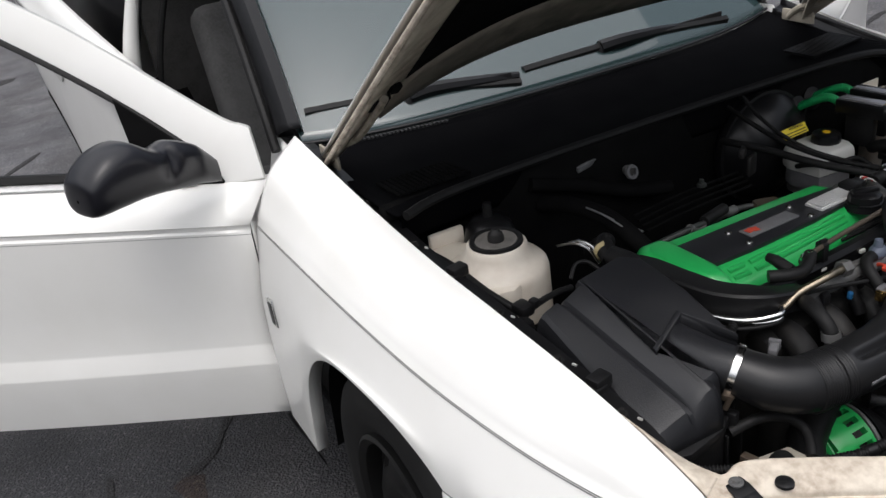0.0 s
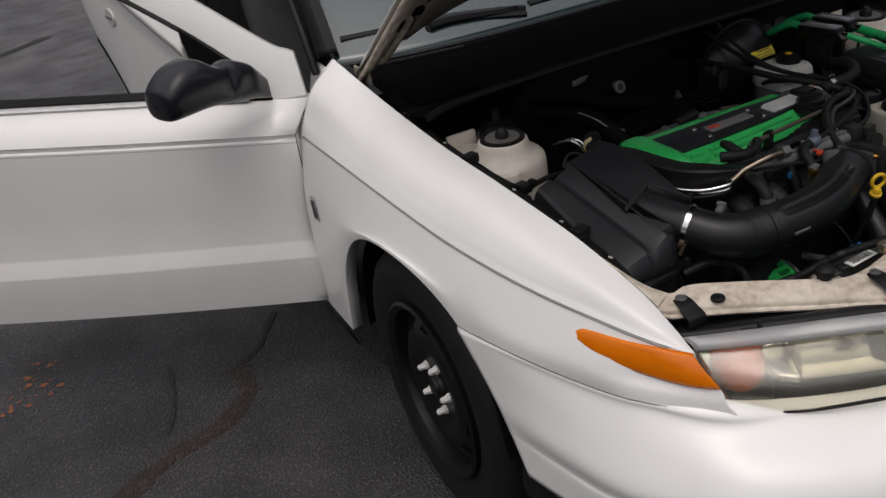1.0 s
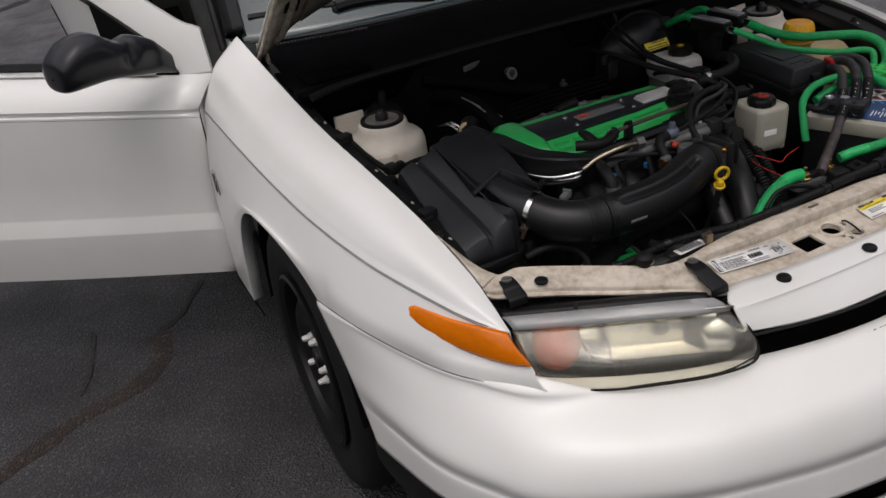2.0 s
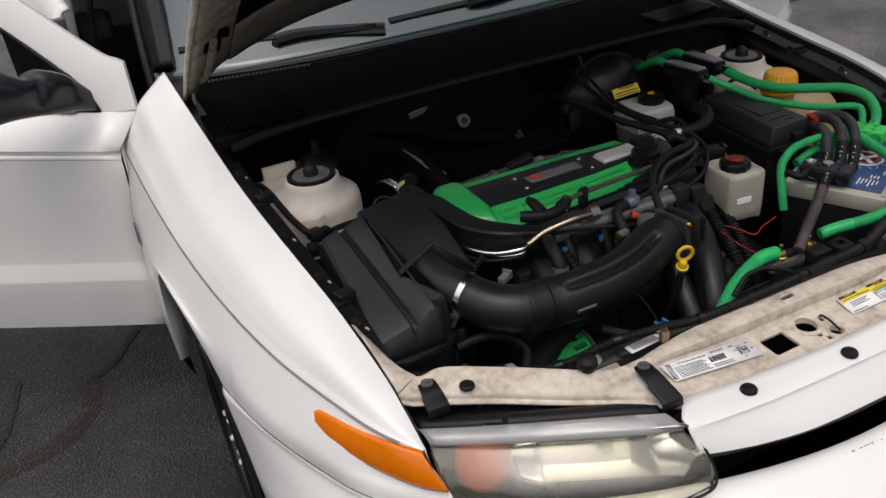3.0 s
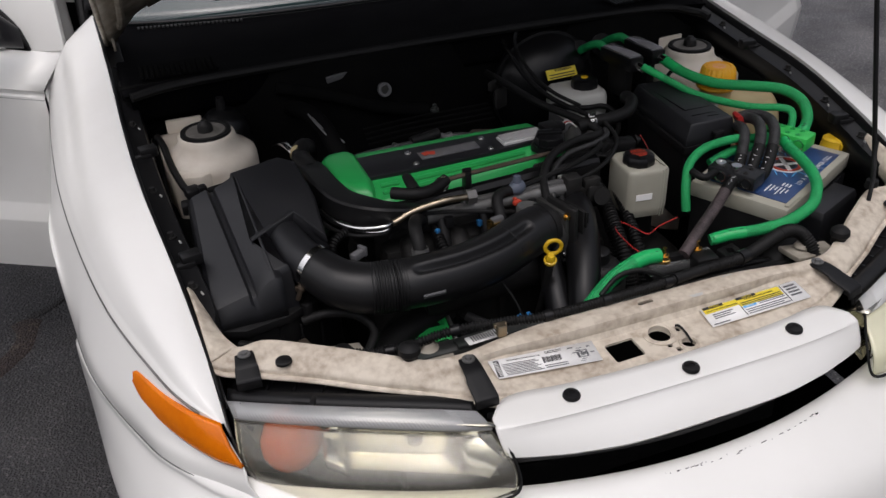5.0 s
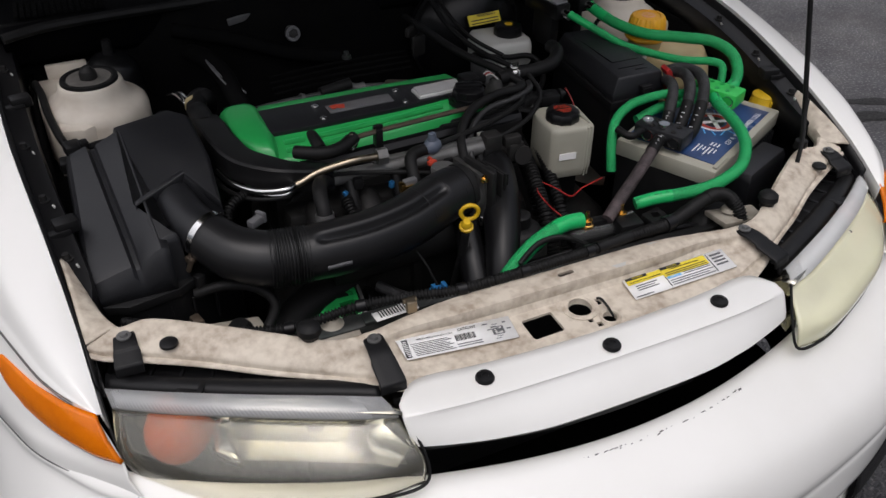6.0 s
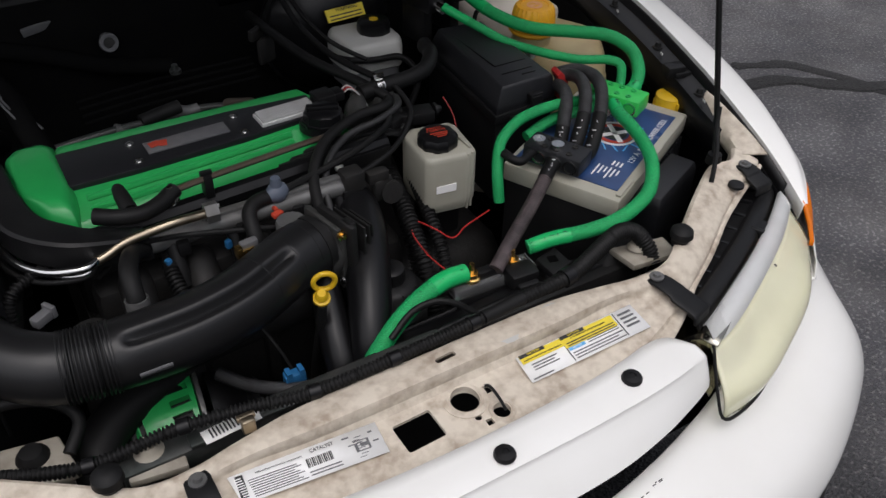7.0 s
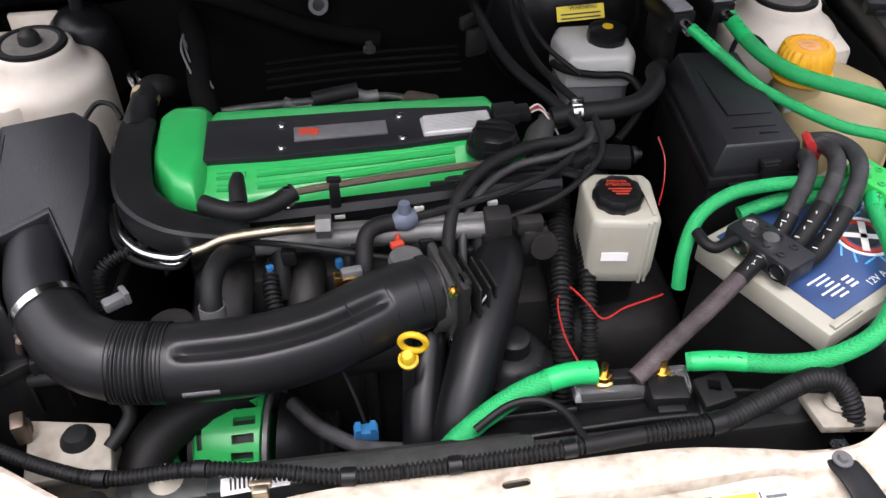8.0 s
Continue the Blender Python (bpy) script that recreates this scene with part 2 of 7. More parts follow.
def asphalt(name, base, other, fleck, sky_paled=False):
    """Coarse stone in dark binder; the flag paints open-sky light as paler ground off the stall, and adds oily stains.
    """
    m = material(name, base, 0.75, other=other, scale=5.0, amount=1.0, bump=0.0, coarse=0.8, rough_var=0.12)
    n, l = m.node_tree.nodes, m.node_tree.links
    b = n["Principled BSDF"]
    coords = n.new("ShaderNodeTexCoord")
    stones = n.new("ShaderNodeTexVoronoi")
    stones.inputs["Scale"].default_value = 150
    l.new(coords.outputs["Object"], stones.inputs["Vector"])
    speck = n.new("ShaderNodeTexNoise")
    speck.inputs["Scale"].default_value, speck.inputs["Detail"].default_value = 100, 5
    l.new(coords.outputs["Object"], speck.inputs["Vector"])
    cut_off = n.new("ShaderNodeMapRange")
    cut_off.inputs["From Min"].default_value, cut_off.inputs["From Max"].default_value = 0.53, 0.68
    cut_off.inputs["To Max"].default_value = 0.8
    l.new(speck.outputs["Fac"], cut_off.inputs["Value"])
    over = n.new("ShaderNodeMix")
    over.data_type = "RGBA"
    colour = b.inputs["Base Color"].links[0].from_socket
    l.new(colour, over.inputs["A"])
    over.inputs["B"].default_value = (*fleck, 1)
    l.new(cut_off.outputs[0], over.inputs["Factor"])
    l.new(over.outputs["Result"], b.inputs["Base Color"])
    if sky_paled:
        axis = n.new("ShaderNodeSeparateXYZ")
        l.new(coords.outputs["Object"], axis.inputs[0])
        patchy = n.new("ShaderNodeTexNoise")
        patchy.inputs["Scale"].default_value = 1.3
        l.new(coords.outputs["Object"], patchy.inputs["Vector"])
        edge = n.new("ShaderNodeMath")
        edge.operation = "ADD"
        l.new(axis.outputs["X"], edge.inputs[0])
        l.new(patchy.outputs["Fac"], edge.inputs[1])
        # open-sky light put into the colour: paler towards +x and far +y
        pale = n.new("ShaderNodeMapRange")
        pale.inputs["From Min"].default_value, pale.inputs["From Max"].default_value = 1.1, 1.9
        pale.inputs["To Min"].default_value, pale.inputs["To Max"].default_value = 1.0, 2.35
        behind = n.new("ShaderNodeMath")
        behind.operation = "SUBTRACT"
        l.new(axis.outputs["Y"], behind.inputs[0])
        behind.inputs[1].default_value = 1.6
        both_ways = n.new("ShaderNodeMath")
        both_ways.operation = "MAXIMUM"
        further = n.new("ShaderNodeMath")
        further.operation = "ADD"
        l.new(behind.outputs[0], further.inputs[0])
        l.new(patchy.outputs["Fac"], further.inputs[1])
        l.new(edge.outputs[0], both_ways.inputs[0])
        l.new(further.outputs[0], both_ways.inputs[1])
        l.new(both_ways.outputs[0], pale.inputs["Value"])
        oily = n.new("ShaderNodeTexNoise")
        oily.inputs["Scale"].default_value, oily.inputs["Detail"].default_value, oily.inputs["Roughness"].default_value = 2.6, 8, 0.65
        l.new(coords.outputs["Object"], oily.inputs["Vector"])
        stain = n.new("ShaderNodeMapRange")
        stain.inputs["From Min"].default_value, stain.inputs["From Max"].default_value = 0.40, 0.60
        stain.inputs["To Min"].default_value, stain.inputs["To Max"].default_value = 0.62, 1.08
        l.new(oily.outputs["Fac"], stain.inputs["Value"])
        # the painted paleness times the oily stains
        worn = n.new("ShaderNodeMath")
        worn.operation = "MULTIPLY"
        l.new(pale.outputs[0], worn.inputs[0])
        l.new(stain.outputs[0], worn.inputs[1])
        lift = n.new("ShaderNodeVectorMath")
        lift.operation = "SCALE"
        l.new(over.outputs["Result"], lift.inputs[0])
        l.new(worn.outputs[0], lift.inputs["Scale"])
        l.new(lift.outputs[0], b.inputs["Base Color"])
    bp = n.new("ShaderNodeBump")
    bp.inputs["Strength"].default_value, bp.inputs["Distance"].default_value = 1.0, 0.007
    l.new(stones.outputs["Distance"], bp.inputs["Height"])
    l.new(bp.outputs[0], b.inputs["Normal"])
    return m


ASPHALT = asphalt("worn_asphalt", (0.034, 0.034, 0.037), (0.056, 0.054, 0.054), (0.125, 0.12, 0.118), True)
TAR = asphalt("sealant_tar", (0.014, 0.0137, 0.0137), (0.022, 0.021, 0.021), (0.035, 0.034, 0.033))
RUST_STAIN = asphalt("rust_stained_asphalt", (0.020, 0.013, 0.011), (0.036, 0.024, 0.019), (0.085, 0.065, 0.05))


# ---- mesh tools ----
def smooth_line(points, per=6):
    """A smooth curve through points, each segment cut into per pieces."""
    p = [Vector(q) for q in points]
    out = []
    for i in range(len(p) - 1):
        a, b, c, d = p[max(i - 1, 0)], p[i], p[i + 1], p[min(i + 2, len(p) - 1)]
        for k in range(per):
            t = k / per
            out.append(0.5 * (2 * b + (c - a) * t + (2 * a - 5 * b + 4 * c - d) * t * t + (3 * b - a - 3 * c + d) * t ** 3))
    out.append(p[-1])
    return out


def grid(rows, close=False):
    """A sheet through rows of points."""
    bm = bmesh.new()
    vs = [[bm.verts.new(p) for p in row] for row in rows]
    for r0, r1 in zip(vs, vs[1:]):
        n = len(r0)
        for i in range(n if close else n - 1):
            j = (i + 1) % n
            quad = [r0[i], r0[j], r1[j], r1[i]]
            if len({tuple(round(c, 6) for c in v.co) for v in quad}) > 2:
                bm.faces.new(quad)
    bmesh.ops.remove_doubles(bm, verts=bm.verts, dist=1e-5)
    bmesh.ops.recalc_face_normals(bm, faces=bm.faces)
    return bm


def loft(rails, per=6, across=4):
    """A sheet through rails, smooth along them and across them."""
    lines = [smooth_line(r, per) for r in rails]
    cols = [smooth_line([line[i] for line in lines], across) for i in range(len(lines[0]))]
    return grid(cols)


def ring(centre, a, b, r, n):
    return [centre + r * (math.cos(2 * math.pi * k / n) * a + math.sin(2 * math.pi * k / n) * b) for k in range(n)]


def tube(points, radius, sides=10, per=6, wave=None, flat=1.0):
    """A pipe along a smooth curve; radius: one value or one for each point; wave: pitch and depth of its ribs."""
    line = smooth_line(points, per)
    if not isinstance(radius, (int, float)):
        radii = [v.x for v in smooth_line([(r, 0, 0) for r in radius], per)]
    else:
        radii = [radius] * len(line)
    if wave:
        pitch, depth = wave
        fine, fr, run = [line[0]], [radii[0]], 0.0
        step = pitch / 4
        for i in range(len(line) - 1):
            seg = (line[i + 1] - line[i]).length
            k = max(1, round(seg / step))
            for j in range(1, k + 1):
                t = j / k
                fine.append(line[i].lerp(line[i + 1], t))
                ph = (run + seg * t) / pitch * 2 * math.pi
                fr.append(radii[i] * (1 - t) + radii[i + 1] * t + depth * (1 if math.sin(ph) > 0 else -1) * 0.5)
            run += seg
        line, radii = fine, fr
    rows, up = [], None
    for i, p in enumerate(line):
        d = (line[min(i + 1, len(line) - 1)] - line[max(i - 1, 0)]).normalized()
        if up is None:
            up = d.orthogonal().normalized()
        up = (up - d * up.dot(d)).normalized()
        rows.append(ring(p, up, d.cross(up), radii[i], sides))
    rows = [[line[0]] * sides] + rows + [[line[-1]] * sides]
    return grid(rows, close=True)


def lathe(profile, centre, axis=(0, 0, 1), n=24, lobes=0, depth=0.0):
    """A turned body: profile is radius and height along the axis; lobes: grips round its rim."""
    ax = Vector(axis).normalized()
    a = ax.orthogonal().normalized()
    b = ax.cross(a)
    rows = []
    for r, h in profile:
        row = []
        for k in range(n):
            t = 2 * math.pi * k / n
            rad = r + (depth * (1 if math.sin(lobes * t) > 0 else 0) if lobes and r > 0.004 else 0)
            row.append(Vector(centre) + ax * h + rad * (math.cos(t) * a + math.sin(t) * b))
        rows.append(row)
    return grid(rows, close=True)


def box(centre, size, turn=0.0, bevel=0.0, lean=(0, 0), segments=2):
    """A bevelled block, turned about z and leaned about x and y, in degrees."""
    bm = bmesh.new()
    bmesh.ops.create_cube(bm, size=1.0, matrix=Matrix.Diagonal((*size, 1)))
    if bevel:
        bmesh.ops.bevel(bm, geom=list(bm.edges), offset=bevel, segments=segments, affect="EDGES", profile=0.5)
    bmesh.ops.transform(bm, matrix=pose(*centre, lean[0], lean[1], turn), verts=bm.verts)
    return bm


def stack(layers, bevel=0.0):
    """A closed body through outlines of equal count, one above the other."""
    bm = bmesh.new()
    vs = [[bm.verts.new(p) for p in layer] for layer in layers]
    n = len(vs[0])
    for lo, hi in zip(vs, vs[1:]):
        for i in range(n):
            bm.faces.new((lo[i], lo[(i + 1) % n], hi[(i + 1) % n], hi[i]))
    bm.faces.new(list(reversed(vs[0])))
    bm.faces.new(vs[-1])
    bmesh.ops.recalc_face_normals(bm, faces=bm.faces)
    if bevel:
        bmesh.ops.bevel(bm, geom=list(bm.edges), offset=bevel, segments=2, affect="EDGES", profile=0.5, clamp_overlap=True)
    return bm


def prism(outline, z0, z1, bevel=0.0):
    return stack([[(x, y, z0) for x, y in outline], [(x, y, z1) for x, y in outline]], bevel)


def join(*bms):
    out = bms[0]
    for other in bms[1:]:
        me = bpy.data.meshes.new("tmp")
        other.to_mesh(me)
        out.from_mesh(me)
        bpy.data.meshes.remove(me)
        other.free()
    return out


def moved(bm, m):
    bmesh.ops.transform(bm, matrix=m, verts=bm.verts)
    return bm


def flip(bm):
    """The mirror image across the car's middle."""
    bmesh.ops.transform(bm, matrix=Matrix.Translation((0.018, 0, 0)) @ Matrix.Diagonal((-1, 1, 1, 1)), verts=bm.verts)
    bmesh.ops.reverse_faces(bm, faces=bm.faces)
    return bm


def thing(name, at, label, category, group="", kind=""):
    ob = new(name)
    ob.empty_display_size = 0.05
    ob.location = at
    return tagged(ob, label, category, group, kind)


def part(name, bm, mat, parent=None, label="", solid=0.0, sharp=38, bevel=0.0):
    """Links a bmesh in world coordinates as one mesh object under a thing or a part."""
    me = bpy.data.meshes.new(name)
    bm.to_mesh(me)
    bm.free()
    me.materials.append(mat)
    me.polygons.foreach_set("use_smooth", [True] * len(me.polygons))
    me.set_sharp_from_angle(angle=radians(sharp))
    ob = new(name, me)
    if parent is not None:
        ob.parent = parent
        if parent.parent is None:
            ob.matrix_parent_inverse = Matrix.Translation(-parent.location)
    if solid:
        mod = ob.modifiers.new("thickness", "SOLIDIFY")
        mod.thickness, mod.offset = solid, -1.0
    if bevel:
        mod = ob.modifiers.new("edges", "BEVEL")
        mod.width, mod.segments, mod.limit_method = bevel, 2, "ANGLE"
    return tagged(ob, label)


def lettering(words, size, m, extrude=0.0002):
    """A mesh of the words, lying at the pose m, with its baseline along x."""
    cu = bpy.data.curves.new("words", "FONT")
    cu.body, cu.size, cu.align_x, cu.align_y, cu.extrude = words, size, "CENTER", "CENTER", extrude
    cu.resolution_u = 2
    tmp = bpy.data.objects.new("words", cu)
    me = bpy.data.meshes.new_from_object(tmp)
    bm = bmesh.new()
    bm.from_mesh(me)
    bpy.data.objects.remove(tmp)
    bpy.data.meshes.remove(me)
    return moved(bm, m)


def cut(ob, cutters):
    """Cuts holes into a mesh once, while building."""
    me = bpy.data.meshes.new("cutters")
    allc = join(*cutters)
    allc.to_mesh(me)
    allc.free()
    tool = new("cutters", me)
    mod = ob.modifiers.new("holes", "BOOLEAN")
    mod.object, mod.operation, mod.solver = tool, "DIFFERENCE", "EXACT"
    mod.use_self = True
    deps = bpy.context.evaluated_depsgraph_get()
    done = bpy.data.meshes.new_from_object(ob.evaluated_get(deps))
    ob.modifiers.clear()
    old, ob.data = ob.data, done
    bpy.data.meshes.remove(old)
    bpy.data.objects.remove(tool)
    bpy.data.meshes.remove(me)
    done.set_sharp_from_angle(angle=radians(38))


def mirrored(bm, side):
    """side -1 keeps the passenger side as built, +1 mirrors it."""
    return bm if side < 0 else flip(bm)


# ---- ground ----
def make_ground():
    bm = bmesh.new()
    bmesh.ops.create_grid(bm, x_segments=8, y_segments=8, size=150)
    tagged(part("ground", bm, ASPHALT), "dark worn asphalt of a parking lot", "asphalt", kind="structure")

    def strip(name, line, width, mat, label, height=0.004):
        pts = smooth_line([(x, y, 0) for x, y in line], 8)
        rows = []
        for i, p in enumerate(pts):
            d = (pts[min(i + 1, len(pts) - 1)] - pts[max(i - 1, 0)]).normalized()
            side = Vector((-d.y, d.x, 0))
            w = width * (0.75 + 0.5 * noise.noise(p * 9)) * (0.25 if i in (0, len(pts) - 1) else 1)
            wob = side * 0.02 * noise.noise(p * 6 + Vector((3, 1, 2)))
            rows.append([p + wob - side * w * 0.5 + Vector((0, 0, 0.0005)), p + wob - side * w * 0.4 + Vector((0, 0, height)),
                         p + wob + side * w * 0.4 + Vector((0, 0, height)), p + wob + side * w * 0.5 + Vector((0, 0, 0.0005))])
        tagged(part(name, grid(rows), mat), label, "crack", kind="structure")

    strip("crack_sealant", [(-1.10, 1.72), (-1.12, 1.55), (-1.25, 1.46), (-1.45, 1.38), (-1.8, 1.18), (-2.4, 0.9)], 0.085, RUST_STAIN, "rusty brown crack across the dark asphalt")
    strip("crack_sealant", [(-1.27, 1.85), (-1.315, 1.65), (-1.36, 1.53)], 0.022, TAR, "thin dark crack in the asphalt")
    strip("crack_sealant", [(-1.10, 1.72), (-1.0, 1.80), (-0.9, 1.95)], 0.03, TAR, "dark crack running under the car")
    strip("tar_seam", [(2.02, 1.52), (2.2, 1.43), (2.29, 1.30), (2.38, 1.05), (2.6, 0.6)], 0.075, TAR, "black tar line on the asphalt beside the car")
    strip("tar_seam", [(1.95, 1.40), (2.12, 1.335), (2.38, 1.14), (2.9, 0.95)], 0.08, TAR, "black tar line on the asphalt beside the car", 0.007)
    strip("tar_seam", [(3.0, 3.3), (3.4, 3.25), (3.9, 3.35), (4.6, 3.2)], 0.06, TAR, "black tar line on the asphalt beside the car")
    strip("tar_seam", [(-1.2, 5.2), (-2.1, 4.1), (-3.6, 3.4), (-6.0, 2.6)], 0.06, TAR, "long dark seam across the parking lot")
    strip("tar_seam", [(-1.2, 7.6), (-2.0, 7.1), (-2.3, 7.9), (-3.3, 7.4), (-5.0, 8.0)], 0.16, TAR, "wide patched seam across the parking lot")
    rng = random.Random(4)
    bm = bmesh.new()
    for cx, cy in ((-1.66, 2.01), (-1.76, 2.0), (-1.68, 2.13)):
        for k in range(9):
            r = rng.uniform(0.004, 0.013)
            x, y = cx + rng.gauss(0, 0.035), cy + rng.gauss(0, 0.05)
            bm.faces.new([bm.verts.new((x + r * rng.uniform(.5, 1.2) * math.cos(a), y + r * rng.uniform(.5, 1.2) * math.sin(a), 0.003 + 0.0001 * k)) for a in [i * math.pi / 4 for i in range(8)]])
    tagged(part("paint_marks", bm, MARK_ORANGE), "faded orange paint specks on the asphalt", "paint marks", kind="stuff")


make_ground()

# ---- car ----
CAR = thing("car", (0, 0, 0), "white sedan with its hood raised and front doors open", "car")


def arch(y, yc=0.866, half=0.358, top=0.385, base=0.298):
    t = abs((y - yc) / half)
    return base + top * max(0.0, 1 - t ** 2.2) ** (1 / 2.2) if t < 1 else base


FENDER_EDGE = [(-.603, .250, .699), (-.607, .308, .731), (-.612, .37, .757), (-.628, .51, .797), (-.651, .70, .831), (-.665, .90, .850), (-.675, 1.15, .880), (-.690, 1.43, .930)]
FENDER_CREASE = [(-.609, .249, .702), (-.646, .293, .717), (-.676, .355, .7265), (-.729, .51, .740), (-.768, .70, .753), (-.795, .90, .773), (-.811, 1.15, .783), (-.818, 1.395, .781)]
FENDER_SIDE = [(-.594, .206, .655), (-.662, .283, .664), (-.711, .358, .669), (-.761, .507, .680), (-.799, .70, .690), (-.826, .90, .695), (-.842, 1.15, .665), (-.846, 1.395, .62)]
FENDER_LOW = [(-.583, .182, .617), (-.673, .270, .627), (-.719, .355, .626), (-.777, .505, .630), (-.812, .70, .614), (-.835, .90, .60), (-.842, 1.15, .45), (-.848, 1.395, .30)]


def fender_rows(per=16):
    edge, crease, side, low = (smooth_line(r, per) for r in (FENDER_EDGE, FENDER_CREASE, FENDER_SIDE, FENDER_LOW))
    rows = []
    for e, c, s, b in zip(edge, crease, side, low):
        if b.y > 0.60:
            b = Vector((b.x, b.y, max(arch(b.y), 0.298)))
        k = min(1.0, (e - c).length / 0.09)
        mid = e.lerp(c, 0.5) + Vector((-0.015, 0, 0.014)) * k
        up = (e - c).normalized() if (e - c).length > 1e-4 else Vector((0, 0, 1))
        near = c + up * 0.016 * k + Vector((-0.0050, 0, 0.0035)) * k
        fall = c + up * 0.009 * k + Vector((-0.0022, 0, 0.0002)) * k
        under = c + Vector((-0.0018, 0, -0.0050))
        row = smooth_line([e, e.lerp(c, 0.22) + Vector((-0.007, 0, 0.009)) * k, mid, near], 4) + [fall, c, under]
        row += smooth_line([under, s, s.lerp(b, 0.5) + Vector((-0.004, 0, 0)), b], 5)[1:]
        lip = Vector((0.028, 0, 0.004)) if b.y > 0.6 else Vector((0.012, 0.008, -0.001))
        rows.append([e + Vector((0.004, 0, -0.028)), e + Vector((0.0, 0, -0.003))] + row + [b + lip])
    return rows


def make_fender(side):
    panel = part("fender", mirrored(grid(fender_rows()), side), PAINT, CAR, "glossy white front fender with a dark pinstripe", solid=0.002, sharp=50)
    # pinstripe just under the crease
    crease = smooth_line(FENDER_CREASE, 10)
    for drop in (.0004, .0034):
        rows = [[p + Vector((-0.0014 - .3 * drop, -0.0008, -drop)), p + Vector((-0.0017 - .3 * drop, -0.0008, -drop - .0011))] for p in crease[6:]]
        part("pinstripe", mirrored(grid(rows), side), PIN_INK, panel, solid=0.0006)
    # amber side marker let into the front of the fender
    top = smooth_line([(-.7165, .440, .6925), (-.703, .396, .7085), (-.672, .325, .7115), (-.645, .281, .7120), (-.609, .250, .703)], 8)
    bot = smooth_line([(-.7195, .428, .6880), (-.702, .358, .6745), (-.665, .286, .6655), (-.626, .234, .6580), (-.596, .205, .6570)], 8)
    rows = []
    for k, (a, b) in enumerate(zip(top, bot)):
        out = Vector((-0.62, -0.75, 0.25)) * 0.004
        rows.append([a + out * 0.2, a.lerp(b, 0.12) + out, a.lerp(b, 0.5) + out * 1.5, a.lerp(b, 0.88) + out, b + out * 0.2])
    if side > 0:
        # the far fender sits a little tighter to its lamp
        rows = [[p + Vector((.005, .004, 0)) for p in row] for row in rows]
    part("side_marker", mirrored(grid(rows), side), AMBER, panel, "amber side marker lens", solid=0.006, sharp=60)
    # the shut line above the bumper
    gap = [p + Vector((-0.0005, -0.0005, -0.0012)) for p in smooth_line(FENDER_LOW, 16) if p.y < 0.655]
    part("shut_line", mirrored(tube(gap[1:], 0.0009, 6, 1), side), PIN_INK, panel)
    # badge behind the wheel arch
    badge = part("badge", mirrored(box((-.8475, 1.313, .617), (.006, .036, .062), bevel=.002, lean=(-12, 2)), side), CHROME, panel, "small chrome fender badge")
    part("badge_face", mirrored(box((-.8495, 1.313, .617), (.006, .024, .046), bevel=.001, lean=(-12, 2)), side), INK, panel)
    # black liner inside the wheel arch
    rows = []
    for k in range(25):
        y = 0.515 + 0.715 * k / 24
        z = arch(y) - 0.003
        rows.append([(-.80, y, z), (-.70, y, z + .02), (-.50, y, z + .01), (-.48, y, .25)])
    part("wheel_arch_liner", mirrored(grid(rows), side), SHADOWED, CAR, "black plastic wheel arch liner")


for side in (-1, 1):
    make_fender(side)


def make_wheel(side, y):
    hub = Vector((-.722, y, .325))
    wheel = part("wheel", mirrored(lathe([(.0, .02), (.06, .02), (.06, -.02), (.0, -.02)], hub, (-1, 0, 0), 20), side), GRIME, CAR, "black steel wheel with white lug nuts")
    prof = [(.205, -.085), (.235, -.098), (.285, -.102), (.312, -.088), (.322, -.066), (.322, -.024), (.316, -.022), (.316, -.016), (.322, -.014),
            (.323, .014), (.316, .016), (.316, .022), (.322, .024), (.322, .066), (.312, .088), (.30, .097), (.285, .1025), (.262, .1035), (.25, .100), (.235, .098), (.222, .094), (.205, .085)]
    prof = [(r, .012 + .78 * (a - .012)) for r, a in prof]
    part("tyre", mirrored(lathe(prof, hub, (-1, 0, 0), 64), side), TYRE, wheel, "black tyre")
    rimp = [(.0, .066), (.032, .066), (.036, .058), (.075, .056), (.095, .070), (.125, .072), (.150, .058), (.172, .040), (.182, .044), (.187, .076), (.200, .086), (.207, .082), (.205, .07), (.196, .03), (.196, -.06), (.190, -.06), (.186, .02), (.165, .03), (.12, .055), (.0, .046)]
    rim = part("rim", mirrored(lathe(rimp, hub, (-1, 0, 0), 60), side), RIM, wheel)
    slots = []
    for k in range(10):
        a = 2 * math.pi * (k + 0.3) / 10
        p = hub + Vector((-.05, .152 * math.cos(a), .152 * math.sin(a)))
        s = bmesh.new()
        bmesh.ops.create_cube(s, size=1, matrix=Matrix.Translation(p if side < 0 else Vector((.018 - p.x, p.y, p.z))) @ Matrix.Rotation(a, 4, "X") @ Matrix.Diagonal((.09, .028, .042, 1)))
        slots.append(s)
    cut(rim, slots)
    part("centre_cap", mirrored(lathe([(0, .072), (.022, .072), (.026, .066), (.026, .05)], hub, (-1, 0, 0), 20), side), RIM, wheel)
    for k in range(5):
        a = 2 * math.pi * k / 5 + 0.55
        c = hub + Vector((0, .056 * math.cos(a), .056 * math.sin(a)))
        nut = join(lathe([(.0, .081), (.0048, .081), (.0072, .077), (.0076, .062), (.0, .062)], c, (-1, 0, 0), 6),
                   lathe([(.0, .066), (.0095, .066), (.0105, .058), (.0, .056)], c, (-1, 0, 0), 14))
        part("lug_nut", mirrored(nut, side), LUG, wheel)


for side in (-1, 1):
    make_wheel(side, 0.865)
    make_wheel(side, 3.57)


